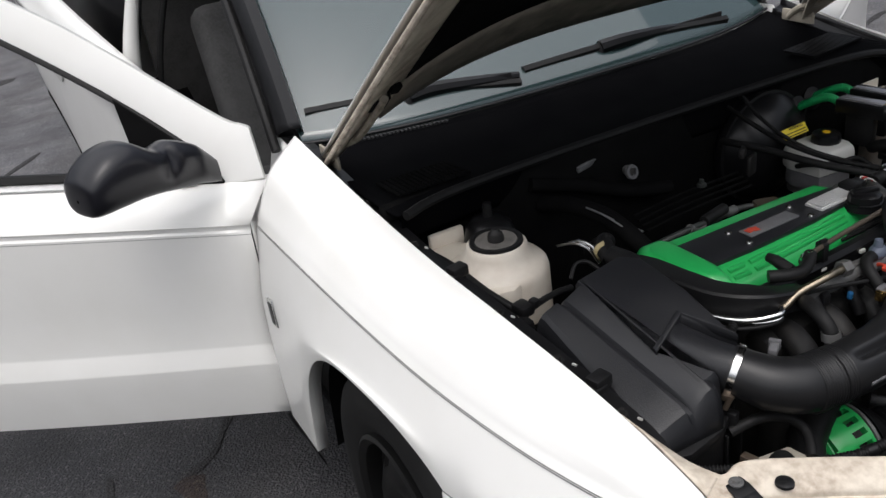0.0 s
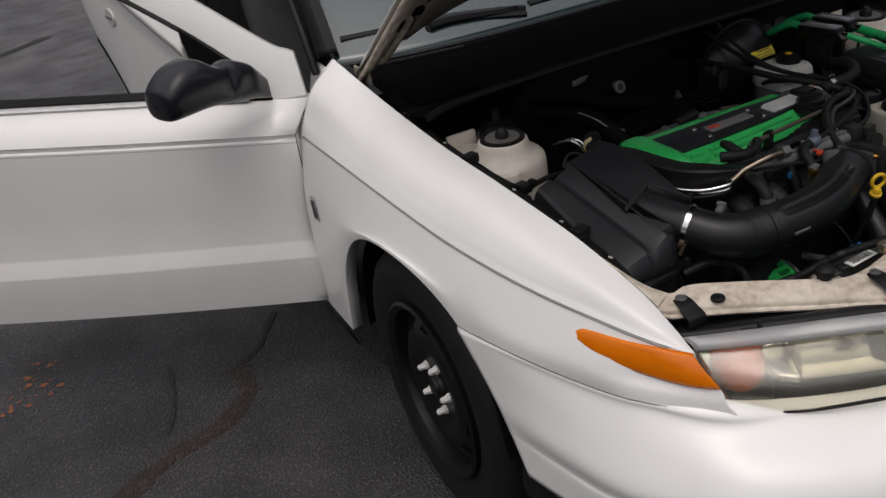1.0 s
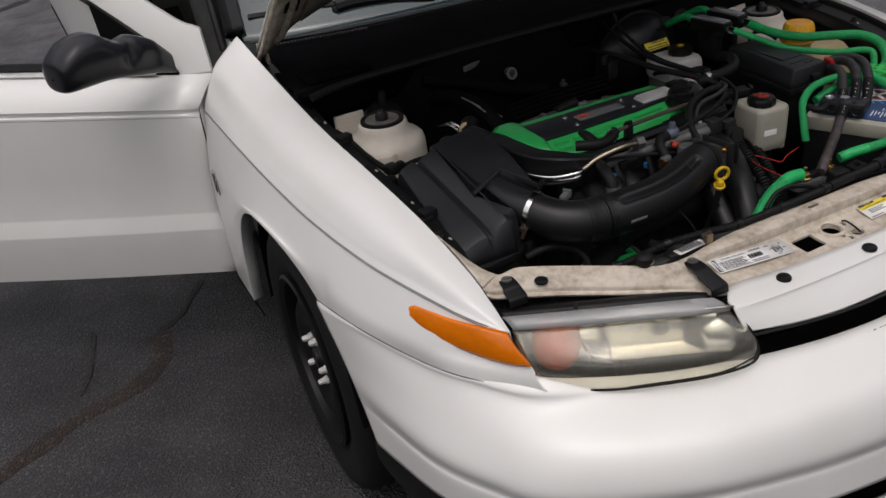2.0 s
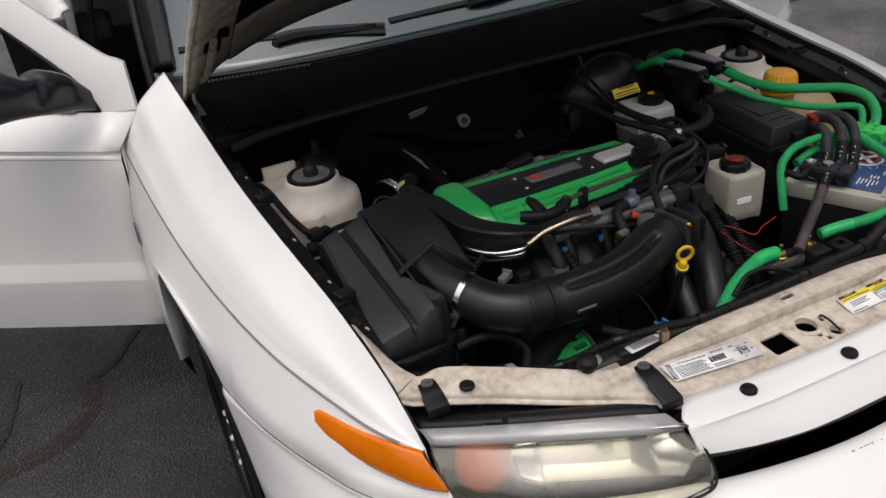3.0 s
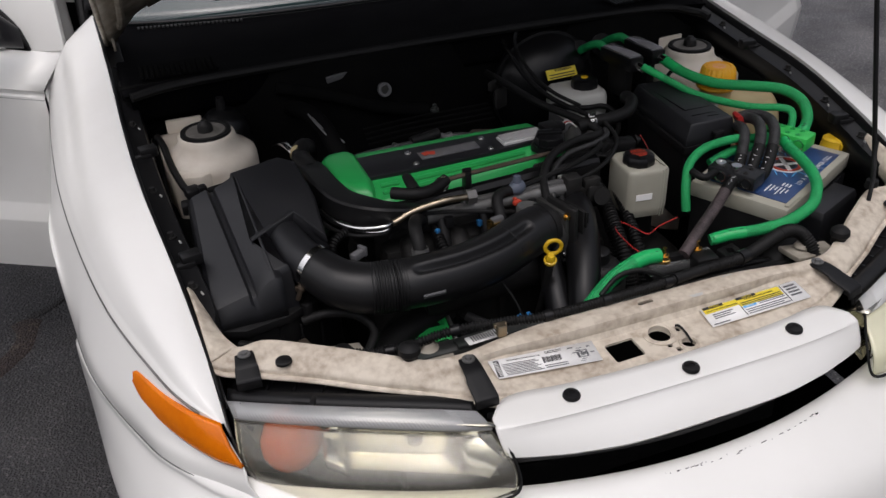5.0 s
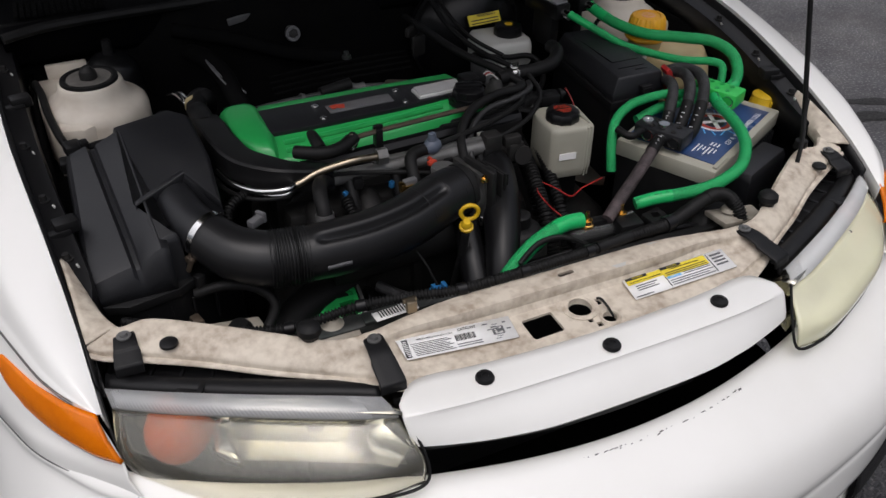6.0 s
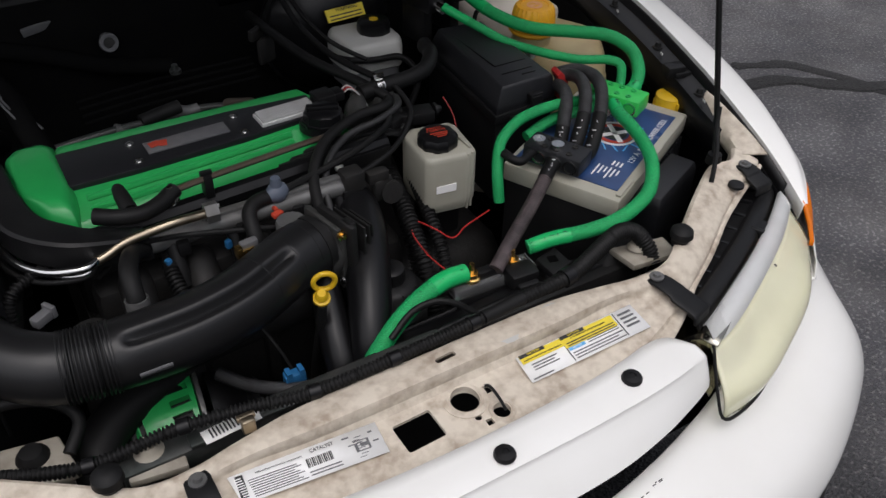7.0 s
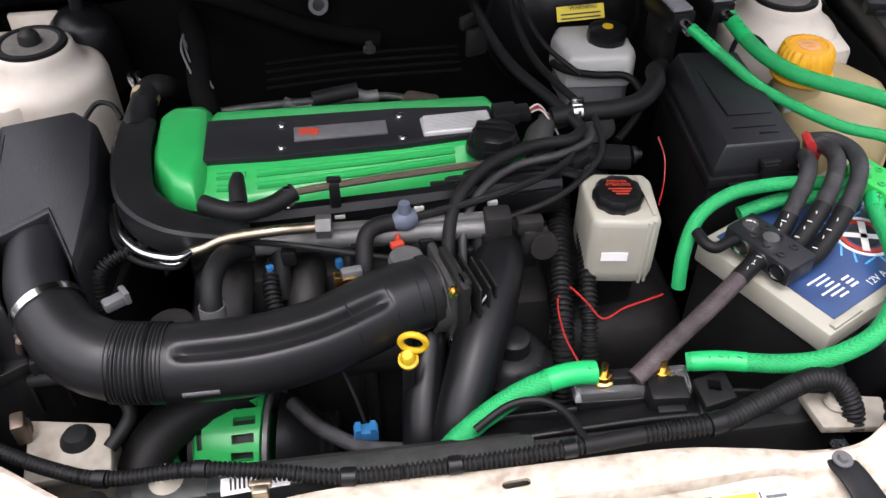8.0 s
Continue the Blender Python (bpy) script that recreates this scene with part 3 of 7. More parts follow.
def both_sides(half):
    """A rail across the car from its half, which starts in the middle."""
    return [(-x, y, z) for x, y, z in reversed(half[1:])] + list(half)


def make_bumper():
    rails = [
        [(0, .030, .612), (.13, .040, .612), (.266, .072, .609), (.40, .120, .606), (.583, .180, .6150), (.673, .2690, .6255), (.7195, .3545, .6245), (.7775, .504, .6285), (.8065, .648, .614)],
        [(0, .008, .606), (.13, .016, .606), (.27, .048, .603), (.41, .095, .598), (.584, .166, .598), (.675, .2620, .609), (.7225, .3500, .608), (.7795, .500, .612), (.808, .626, .598)],
        [(0, -.058, .575), (.14, -.051, .575), (.285, -.026, .572), (.438, .018, .566), (.612, .104, .56), (.684, .200, .558), (.736, .304, .555), (.778, .450, .55), (.802, .570, .54)],
        [(0, -.089, .515), (.15, -.082, .515), (.30, -.056, .515), (.463, -.010, .515), (.635, .083, .511), (.702, .173, .509), (.750, .272, .506), (.781, .405, .502), (.799, .530, .495)],
        [(0, -.085, .480), (.15, -.078, .480), (.30, -.053, .480), (.462, -.006, .480), (.634, .087, .476), (.700, .176, .474), (.747, .274, .471), (.776, .400, .466), (.796, .510, .460)],
        [(0, -.088, .466), (.15, -.081, .466), (.302, -.056, .466), (.464, -.009, .466), (.637, .083, .462), (.703, .173, .460), (.750, .271, .457), (.778, .398, .452), (.795, .500, .446)],
        [(0, -.096, .415), (.15, -.089, .415), (.30, -.064, .415), (.464, -.010, .412), (.637, .082, .405), (.704, .171, .403), (.751, .269, .40), (.778, .383, .393), (.793, .462, .388)],
    ]
    rails.insert(0, [(x - .02 * (x > .5), y + .014, z + (.014 if x > .5 else -.003)) for x, y, z in rails[0]])
    shell = part("bumper", loft([both_sides(r) for r in rails], 8, 5), PAINT, CAR, "smooth white plastic front bumper", solid=0.003, sharp=60)
    low = []
    for x0, y0, z0, x1, y1, z1 in ((.38, -.034, .40, .40, -.005, .215), (.52, .022, .40, .52, .055, .215), (.63, .095, .40, .62, .125, .215), (.745, .277, .398, .72, .29, .23), (.772, .385, .390, .75, .39, .25), (.785, .496, .386, .766, .455, .27)):
        low.append([(x0, y0, z0), (x0 + .004, y0 - .004, z0 - .06), (x1, y1, z1)])
    rails = list(zip(*low))
    for side in (-1, 1):
        bm = loft([[(-x, y, z) for x, y, z in r] for r in rails], 6, 4)
        part("bumper_corner", mirrored(bm, side), BLACK, shell, "black plastic valance below the bumper", solid=0.003, sharp=60)
    for z0, z1, dy in ((.348, .310, 0), (.262, .215, .02)):
        bar = [both_sides([(0, -.085 + dy, z), (.2, -.072 + dy, z), (.36, -.036 + dy, z), (.42, -.012 + dy, z)]) for z in (z0, (z0 + z1) / 2, z1)]
        bar[1] = [(x, y - .006, z) for x, y, z in bar[1]]
        part("lower_bar", loft(bar, 8, 3), PAINT, shell, solid=0.012)
    # sheet behind the lower opening, its near-black painted as the shade inside
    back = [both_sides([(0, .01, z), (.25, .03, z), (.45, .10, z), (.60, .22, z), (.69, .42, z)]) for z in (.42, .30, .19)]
    part("lower_grille", loft(back, 6, 3), SHADOWED, shell, "black sheet painted as the shade in the bumper opening", solid=0.004)
    # scuffs where the paint has chipped
    rng = random.Random(7)
    bm = bmesh.new()
    for k in range(46):
        x = -.08 + .29 * rng.random()
        y = .030 + .6 * x * x - .0085 + rng.gauss(0, .0012)
        w = rng.uniform(.0015, .009)
        z = .6112
        bm.faces.new([bm.verts.new(p) for p in ((x, y, z), (x + w, y + .0008, z), (x + w * .8, y + .0018, z + .0004), (x + .0004, y + .0011, z + .0004))])
    part("paint_chips", bm, INK, shell)
    # white panel over the grille, black grille below it
    rear = [(0, .133, .706), (.11, .136, .706), (.185, .142, .706), (.228, .149, .7055), (.260, .146, .7045), (.283, .122, .702)]
    ridge = [(0, .090, .702), (.11, .091, .702), (.185, .0945, .702), (.228, .0990, .7015), (.260, .1040, .700), (.285, .108, .699)]
    foot = [(0, .046, .662), (.11, .048, .662), (.185, .0585, .663), (.228, .0690, .6635), (.260, .0785, .664), (.281, .086, .665)]
    tuck = [(x, y + .02, z - .012) for x, y, z in foot]
    over = [(x, y - .007, z - .007) for x, y, z in ridge]
    panel = part("grille_panel", loft([both_sides(r) for r in (rear, ridge, over, foot, tuck)], 5, 3), PAINT, CAR, "white panel above the grille with black push pins", solid=0.003, sharp=45)
    for x, y in ((-.173, .117), (0, .103), (.181, .117)):
        part("push_pin", lathe([(0, .0035), (.004, .003), (.0045, .0042), (.0105, .0030), (.012, 0.0005), (.012, -.002), (0, -.002)], (x, y, .7065 - .0), n=20), BLACK, panel)
    for z, dy in ((.652, .028), (.636, .020)):
        r = [both_sides([(0, .045 + dy + o, z + h), (.13, .055 + dy + o, z + h), (.262, .085 + dy + o, z + h)]) for o, h in ((.03, .006), (0, .006), (-.004, 0), (0, -.006), (.03, -.006))]
        part("grille", loft(r, 6, 2), SATIN, CAR, "black grille slat under the white panel", solid=0.002)
    # backing sheet whose near-black stands in for shade behind the slats
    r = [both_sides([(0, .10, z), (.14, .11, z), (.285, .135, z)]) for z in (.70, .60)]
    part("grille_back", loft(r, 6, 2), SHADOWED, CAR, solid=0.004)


make_bumper()


def make_headlight(side):
    """The lamp's outline runs from its outer top corner to the inner ones and back below."""
    top = [(-.596, .288, .703), (-.53, .246, .709), (-.44, .198, .712), (-.35, .158, .710), (-.298, .138, .705)]
    fore = [(-.592, .262, .694), (-.52, .214, .700), (-.43, .166, .702), (-.34, .125, .700), (-.288, .110, .696)]
    face = [(-.596, .219, .655), (-.520, .151, .657), (-.432, .104, .658), (-.343, .069, .659), (-.274, .070, .660)]
    low = [(-.570, .196, .612), (-.501, .144, .610), (-.415, .102, .612), (-.337, .070, .617), (-.276, .061, .625)]
    lamp = part("headlight", mirrored(loft([[(x, y + .10, z - .015) for x, y, z in top], [(x + .0, y + .115, z) for x, y, z in face], [(x, y + .08, z + .012) for x, y, z in low]], 6, 4), side), HOUSING, CAR, "clouded yellowed headlight with an amber inner reflector", solid=0.003)
    part("lens", mirrored(loft([[(x, y + .004, z - .004) for x, y, z in fore], face, low], 6, 5), side), YELLOWED if side < 0 else HAZED, lamp, "yellowed clear lens" if side < 0 else "cloudy yellow lens", solid=0.003, sharp=60).visible_shadow = False
    rows = smooth_line(top, 40), smooth_line(fore, 40)
    ribs = []
    for k, (a, b) in enumerate(zip(*rows)):
        h = Vector((0, 0, .0012 * (k % 2)))
        ribs.append([a + Vector((0, .004, -.006)), a + h, a.lerp(b, .5) + h + Vector((0, 0, .002)), b + h, b + Vector((0, .003, -.006))])
    part("lens_top", mirrored(grid(ribs), side), CLEAR_RIB if side < 0 else HAZED_RIB, lamp, "ribbed clear upper strip of the lens", sharp=80)
    seam = [(x, y - .001, z) for x, y, z in low]
    part("seal", mirrored(tube([(-.603, .288, .700), (-.596, .230, .655), (-.572, .198, .612)] + seam[1:] + [(-.270, .078, .66), (-.286, .112, .70)], .0022, 6, 6), side), RUBBER, lamp)
    # inside: an amber signal chamber, a wide faceted reflector with its bulb shield, a bezel and a shelf
    cup = lathe([(0, .040), (.012, .039), (.024, .033), (.033, .022), (.038, .006), (.039, -.012), (.036, -.03), (0, -.03)], (0, 0, 0), (-.55, -.83, .1), 28)
    part("amber_cup", mirrored(moved(cup, pose(-.526, .242, .647) @ Matrix.Diagonal((1.05, 1.05, 1.15, 1))), side), AMBER_INNER, lamp, "amber turn signal reflector", sharp=80)
    rows = []
    for k in range(15):
        u = k / 14
        x, y = -.475 + .19 * u, .228 - .092 * u
        deep = .030 * math.sin(math.pi * min(1, .12 + u * .95)) 
        rows.append([(x, y - .030, .703), (x, y - .004 + deep * .5, .694), (x + .002, y + .018 + deep, .672), (x + .002, y + .018 + deep, .648), (x, y + deep * .7, .634), (x, y - .040, .624)])
    part("main_reflector", mirrored(grid(rows), side), HOUSING, lamp, "silvered main reflector", solid=.002, sharp=60)
    part("bulb_shield", mirrored(join(lathe([(0, .020), (.010, .018), (.013, .008), (.013, -.02), (0, -.02)], (-.372, .178, .660), (-.25, -.95, .1), 20), box((-.372, .195, .660), (.006, .03, .004), -20, .001)), side), HOUSING, lamp)
    wedge = stack([[(-.492, .196, z0), (-.470, .172, z0), (-.462, .215, z0 + .006), (-.486, .236, z0 + .006)] for z0 in (.622, .640)], .002)
    part("facet", mirrored(wedge, side), CHROME, lamp)
    part("facet", mirrored(grid([[(-.300, .092, .630), (-.286, .086, .664)], [(-.330, .118, .628), (-.306, .122, .680)], [(-.345, .15, .63), (-.318, .155, .685)]]), side), CHROME, lamp, solid=.002)
    part("divider", mirrored(grid([[(-.470, .172, .622), (-.472, .180, .694)], [(-.452, .255, .622), (-.452, .26, .694)]]), side), HOUSING, lamp, solid=.004)
    # black tray between lamp and radiator support, with its clip
    tray = [[(x, y + .006, z - .016) for x, y, z in top], [(x + .002, y + .012, z - .003) for x, y, z in top], [(x + .005, y + .030, z - .003) for x, y, z in top], [(x + .006, y + .040, z - .012) for x, y, z in top], [(x + .01, y + .075, z - .016) for x, y, z in top]]
    tr = part("headlight_tray", mirrored(loft(tray, 6, 3), side), BLACK, CAR, "black plastic tray behind the headlight", solid=.004)
    for k in range(9):
        p = Vector(top[0]).lerp(Vector(top[-1]), .06 + .11 * k) + Vector((.008, .046 - .012 * math.sin(math.pi * k / 8), -.009))
        part("tray_rib", mirrored(box(tuple(p), (.005, .030, .012), -28, .001), side), SATIN, tr)
    part("tray_clip", mirrored(join(box((-.505, .240, .700), (.03, .02, .012), -30, .002), box((-.490, .236, .703), (.008, .022, .014), -30, .002)), side), BLACK, CAR)


for side in (-1, 1):
    make_headlight(side)


def make_support():
    """The painted cross member over the radiator, with its arms swept back to the fenders."""
    rear = [(0, .250, .724), (.15, .250, .724), (.225, .240, .725), (.28, .229, .727), (.33, .231, .730), (.385, .265, .733), (.455, .312, .735), (.525, .353, .737), (.562, .350, .738), (.584, .368, .741)]
    ridge = [(0, .214, .727), (.15, .214, .727), (.225, .216, .727), (.285, .212, .727), (.340, .215, .730), (.392, .248, .733), (.462, .296, .736), (.530, .338, .737), (.568, .340, .738), (.592, .354, .741)]
    step = [(0, .206, .7035), (.15, .206, .705), (.225, .209, .711), (.29, .204, .717), (.345, .204, .722), (.40, .234, .726), (.47, .280, .729), (.54, .322, .731), (.576, .328, .733), (.599, .341, .738)]
    front = [(0, .112, .692), (.15, .114, .693), (.225, .128, .697), (.30, .162, .704), (.355, .197, .709), (.415, .229, .713), (.485, .272, .716), (.555, .306, .721), (.588, .319, .724), (.606, .328, .730)]
    half = {"heel": [(x, y + .003, z - .035) for x, y, z in rear], "rear": rear, "ridge": ridge, "step": step, "bead": [tuple(Vector(a).lerp(Vector(b), .66) + Vector((0, 0, .0025))) for a, b in zip(step, front)], "groove": [tuple(Vector(a).lerp(Vector(b), .78) - Vector((0, 0, .0028))) for a, b in zip(step, front)], "front": front, "toe": [(x, y - .0035, z - .004) for x, y, z in front], "under": [(x, y + .004, z - .011) for x, y, z in front]}
    sheet = loft([both_sides(r) for r in half.values()], 8, 3)
    sheet.normal_update()
    if sum(f.normal.z * f.calc_area() for f in sheet.faces) < 0:
        bmesh.ops.reverse_faces(sheet, faces=sheet.faces[:])
    sup = part("radiator_support", sheet, INNER_PAINT, CAR, "cream painted radiator support with brown dirt stains", solid=0.004, sharp=50)
    holes = [box((-.058, .176, .70), (.046, .037, .08), turn=2, bevel=.003),
             lathe([(0, -.05), (.0165, -.05), (.0165, .05), (0, .05)], (.006, .188, .70), n=24),
             lathe([(0, -.05), (.010, -.05), (.010, .05), (0, .05)], (.034, .157, .70), n=20),
             lathe([(0, -.05), (.0042, -.05), (.0042, .05), (0, .05)], (.006, .161, .70), n=12),
             box((.014, .150, .70), (.008, .008, .08)),
             box((.006, .230, .72), (.026, .008, .08), turn=4, bevel=.0035),
             box((.034, .188, .70), (.012, .010, .08), turn=0, bevel=.003)]
    cut(sup, holes)
    part("hole_rim", lathe([(.0165, -.008), (.018, .001), (.021, .0025), (.026, .0008), (.026, -.001)], (.006, .188, .7005), n=28), INNER_PAINT, sup)
    part("hole_rim", lathe([(.010, -.008), (.0115, .001), (.014, .0015), (.016, -.001)], (.034, .157, .6995), n=24), INNER_PAINT, sup)
    part("latch_spring", tube([(.033, .190, .706), (.036, .185, .708), (.037, .170, .706), (.036, .152, .702)], .0018, 6), RUBBER, sup, "black steel latch spring")
    for x, y, z in ((-.512, .302, .7405), (.530, .304, .7405)):
        part("plug", lathe([(0, .003), (.008, .003), (.011, .0015), (.0115, -.002), (0, -.002)], (x, y, z - .007), n=18), BLACK, sup, "black rubber plug")
    for x, y in ((-.352, .243), (.372, .250)):
        part("rubber_buffer", lathe([(0, .014), (.009, .013), (.0145, .008), (.0155, 0), (.011, -.006), (.011, -.014)], (x, y, .742), n=18), RUBBER, sup, "black rubber hood buffer")
    for s, bx, by, bz, ex, ey, run in ((-1, .280, .210, .729, .281, .150, 1.0), (1, .300, .214, .729, .318, .150, 1.0), (-1, .560, .331, .7365, .563, .275, .60), (1, .574, .331, .7365, .577, .275, .60)):
        d = Vector((ex - bx, ey - by, 0)).normalized()
        n = Vector((-d.y, d.x, 0)) * .0138
        b = Vector((bx, by, bz))
        rows = []
        for q, z, w in ((-.014, .0, .45), (-.010, .0, .8), (-.004, 0, .95), (.014, .0, 1.0), (.030, -.003, 1.05), (.034, -.006, 1.15), (.064, -.011, 1.2), (.068, -.014, 1.2), (.070, -.026, 1.2)):
            c = b + d * (q * run if q > 0 else q) + Vector((0, 0, z))
            rows.append([Vector((-(c.x) if s < 0 else c.x, c.y, c.z)) + Vector((-(n.x) if s < 0 else n.x, n.y, 0)) * k * w for k in (-1, -.4, .4, 1)])
        br = part("lamp_bracket", grid(rows), BLACK, sup, "black plastic headlight bracket", solid=.004, bevel=.0015)
        part("bracket_bolt", join(lathe([(0, .0055), (.004, .0055), (.005, .002), (.009, .002), (.009, 0), (0, 0)], (s * bx, by, bz + .001), n=16)), ALU, sup)
    part("wire_clip", join(box((-.215, .247, .733), (.014, .010, .018), 0, .002), box((-.215, .253, .739), (.019, .006, .006), 0, .001)), BRASS, sup, "brass coloured cable clip")
    # scrapes
    for x, y, z, w in ((.085, .222, .7281, .016), (.155, .236, .7275, .013)):
        rows = [[(x + w * math.cos(a) * r * (1 + .3 * math.sin(3 * a)), y + .6 * w * math.sin(a) * r, z) for a in [i * math.pi / 6 for i in range(12)]] for r in (0.01, .5, 1)]
        part("paint_scrape", grid(rows, close=True), MILKY, sup)
    # apron end pieces that rise to the fender channel
    for s in (-1, 1):
        bm = loft([[(-.566, .352, .720), (-.582, .385, .722), (-.596, .44, .730), (-.604, .475, .735)],
                   [(-.568, .350, .737), (-.584, .385, .741), (-.598, .44, .751), (-.606, .475, .757)],
                   [(-.604, .333, .737), (-.607, .37, .750), (-.611, .43, .766), (-.615, .475, .772)]], 6, 3)
        part("apron_end", mirrored(bm, s), INNER_PAINT, sup, solid=.003)


make_support()


def sticker(name, corners, mat, label):
    """A label lying on the support: corners in the order lower left, lower right, upper right, upper left."""
    a, b, c, d = (Vector(p) for p in corners)
    ob = part(name, grid([[a, b], [d, c]]), mat, CAR, label, solid=0.0006)

    def place(u, v, lift=.0012):
        p = a.lerp(b, u).lerp(d.lerp(c, u), v)
        x = (b - a).normalized()
        n = x.cross((d - a)).normalized()
        y = n.cross(x)
        m = Matrix((x, y, n)).transposed().to_4x4()
        m.translation = p + n * lift
        return m
    w, h = (b - a).length, (d - a).length

    def bar(u, v, du, dv, ink=GREY_INK, lift=.001, name="print_bar"):
        bm = bmesh.new()
        bmesh.ops.create_cube(bm, size=1, matrix=place(u + du / 2, v + dv / 2, lift) @ Matrix.Diagonal((w * du, h * dv, .0006, 1)))
        return part(name, bm, ink, ob)

    def words(text, u, v, size, ink=INK, lift=.0018):
        return part("lettering", lettering(text, size * h, place(u, v, lift)), ink, ob)
    return ob, bar, words


def make_stickers():
    z = .0012
    ob, bar, words = sticker("emission_label", [(-.250, .176, .7125), (-.098, .167, .7025), (-.096, .204, .7085), (-.254, .206, .7205)], PAPER, "white emission control label with a barcode and diagram")
    bar(.02, .08, .05, .84, INK)
    for k in range(9):
        bar(.022, .12 + .085 * k, .045, .03, PAPER, .0016)
    words("CATALYST", .60, .84, .17)
    words("VEHICLE EMISSION CONTROL INFORMATION", .31, .80, .075)
    for r in range(8):
        bar(.09, .09 + .078 * r, .35 - .025 * (r % 3), .022, INK)
        bar(.80 + .02 * (r % 2), .12 + .09 * r, .05, .016, GREY_INK)
    for k in range(14):
        bar(.47 + .013 * k, .36, .005 + .004 * (k % 3 == 0), .30, INK)
    for r in range(2):
        bar(.46, .10 + .10 * r, .22, .035, GREY_INK)
    for u, v, du, dv in ((.76, .55, .10, .03), (.80, .30, .02, .28), (.80, .30, .10, .03), (.89, .30, .015, .35), (.80, .62, .10, .025), (.84, .42, .05, .12), (.92, .75, .03, .05), (.74, .82, .05, .04), (.93, .45, .04, .04)):
        bar(u, v, du, dv, GREY_INK)
    ob, bar, words = sticker("caution_label", [(.083, .169, .7025), (.251, .165, .7105), (.248, .201, .7185), (.084, .205, .7085)], PAPER, "yellow and white caution label")
    bar(.02, .66, .34, .30, PAPER_YELLOW)
    bar(.36, .52, .44, .44, PAPER_YELLOW)
    bar(.02, .86, .20, .12, INK, .0016)
    bar(.36, .86, .20, .12, INK, .0016)
    words("CAUTION", .13, .92, .10, PAPER_YELLOW, .0022)
    words("CAUTION", .47, .92, .10, PAPER_YELLOW, .0022)
    bar(.37, .40, .13, .11, SKY_INK, .0016)
    words("NOTICE", .435, .455, .09, PAPER, .0022)
    words("FAN BLADE STARTS WITHOUT ENGINE RUNNING", .19, .74, .062)
    words("R-134a REFRIGERANT UNDER HIGH PRESSURE", .58, .80, .066)
    for r in range(2):
        bar(.38, .56 + .09 * r, .40, .035, INK, .0016)
        bar(.53, .41 + .08 * r, .26, .03, GREY_INK)
    for r in range(3):
        bar(.38, .08 + .10 * r, .42 - .05 * (r % 2), .035, GREY_INK)
        bar(.07, .32 + .10 * r, .20 - .03 * (r % 2), .035, GREY_INK)
    bar(.355, .04, .006, .92, INK)
    bar(.815, .04, .006, .92, INK)
    for r in range(4):
        bar(.85, .30 + .16 * r, .11, .07, GREY_INK)
    bar(.02, .05, .16, .04, GREY_INK)


make_stickers()


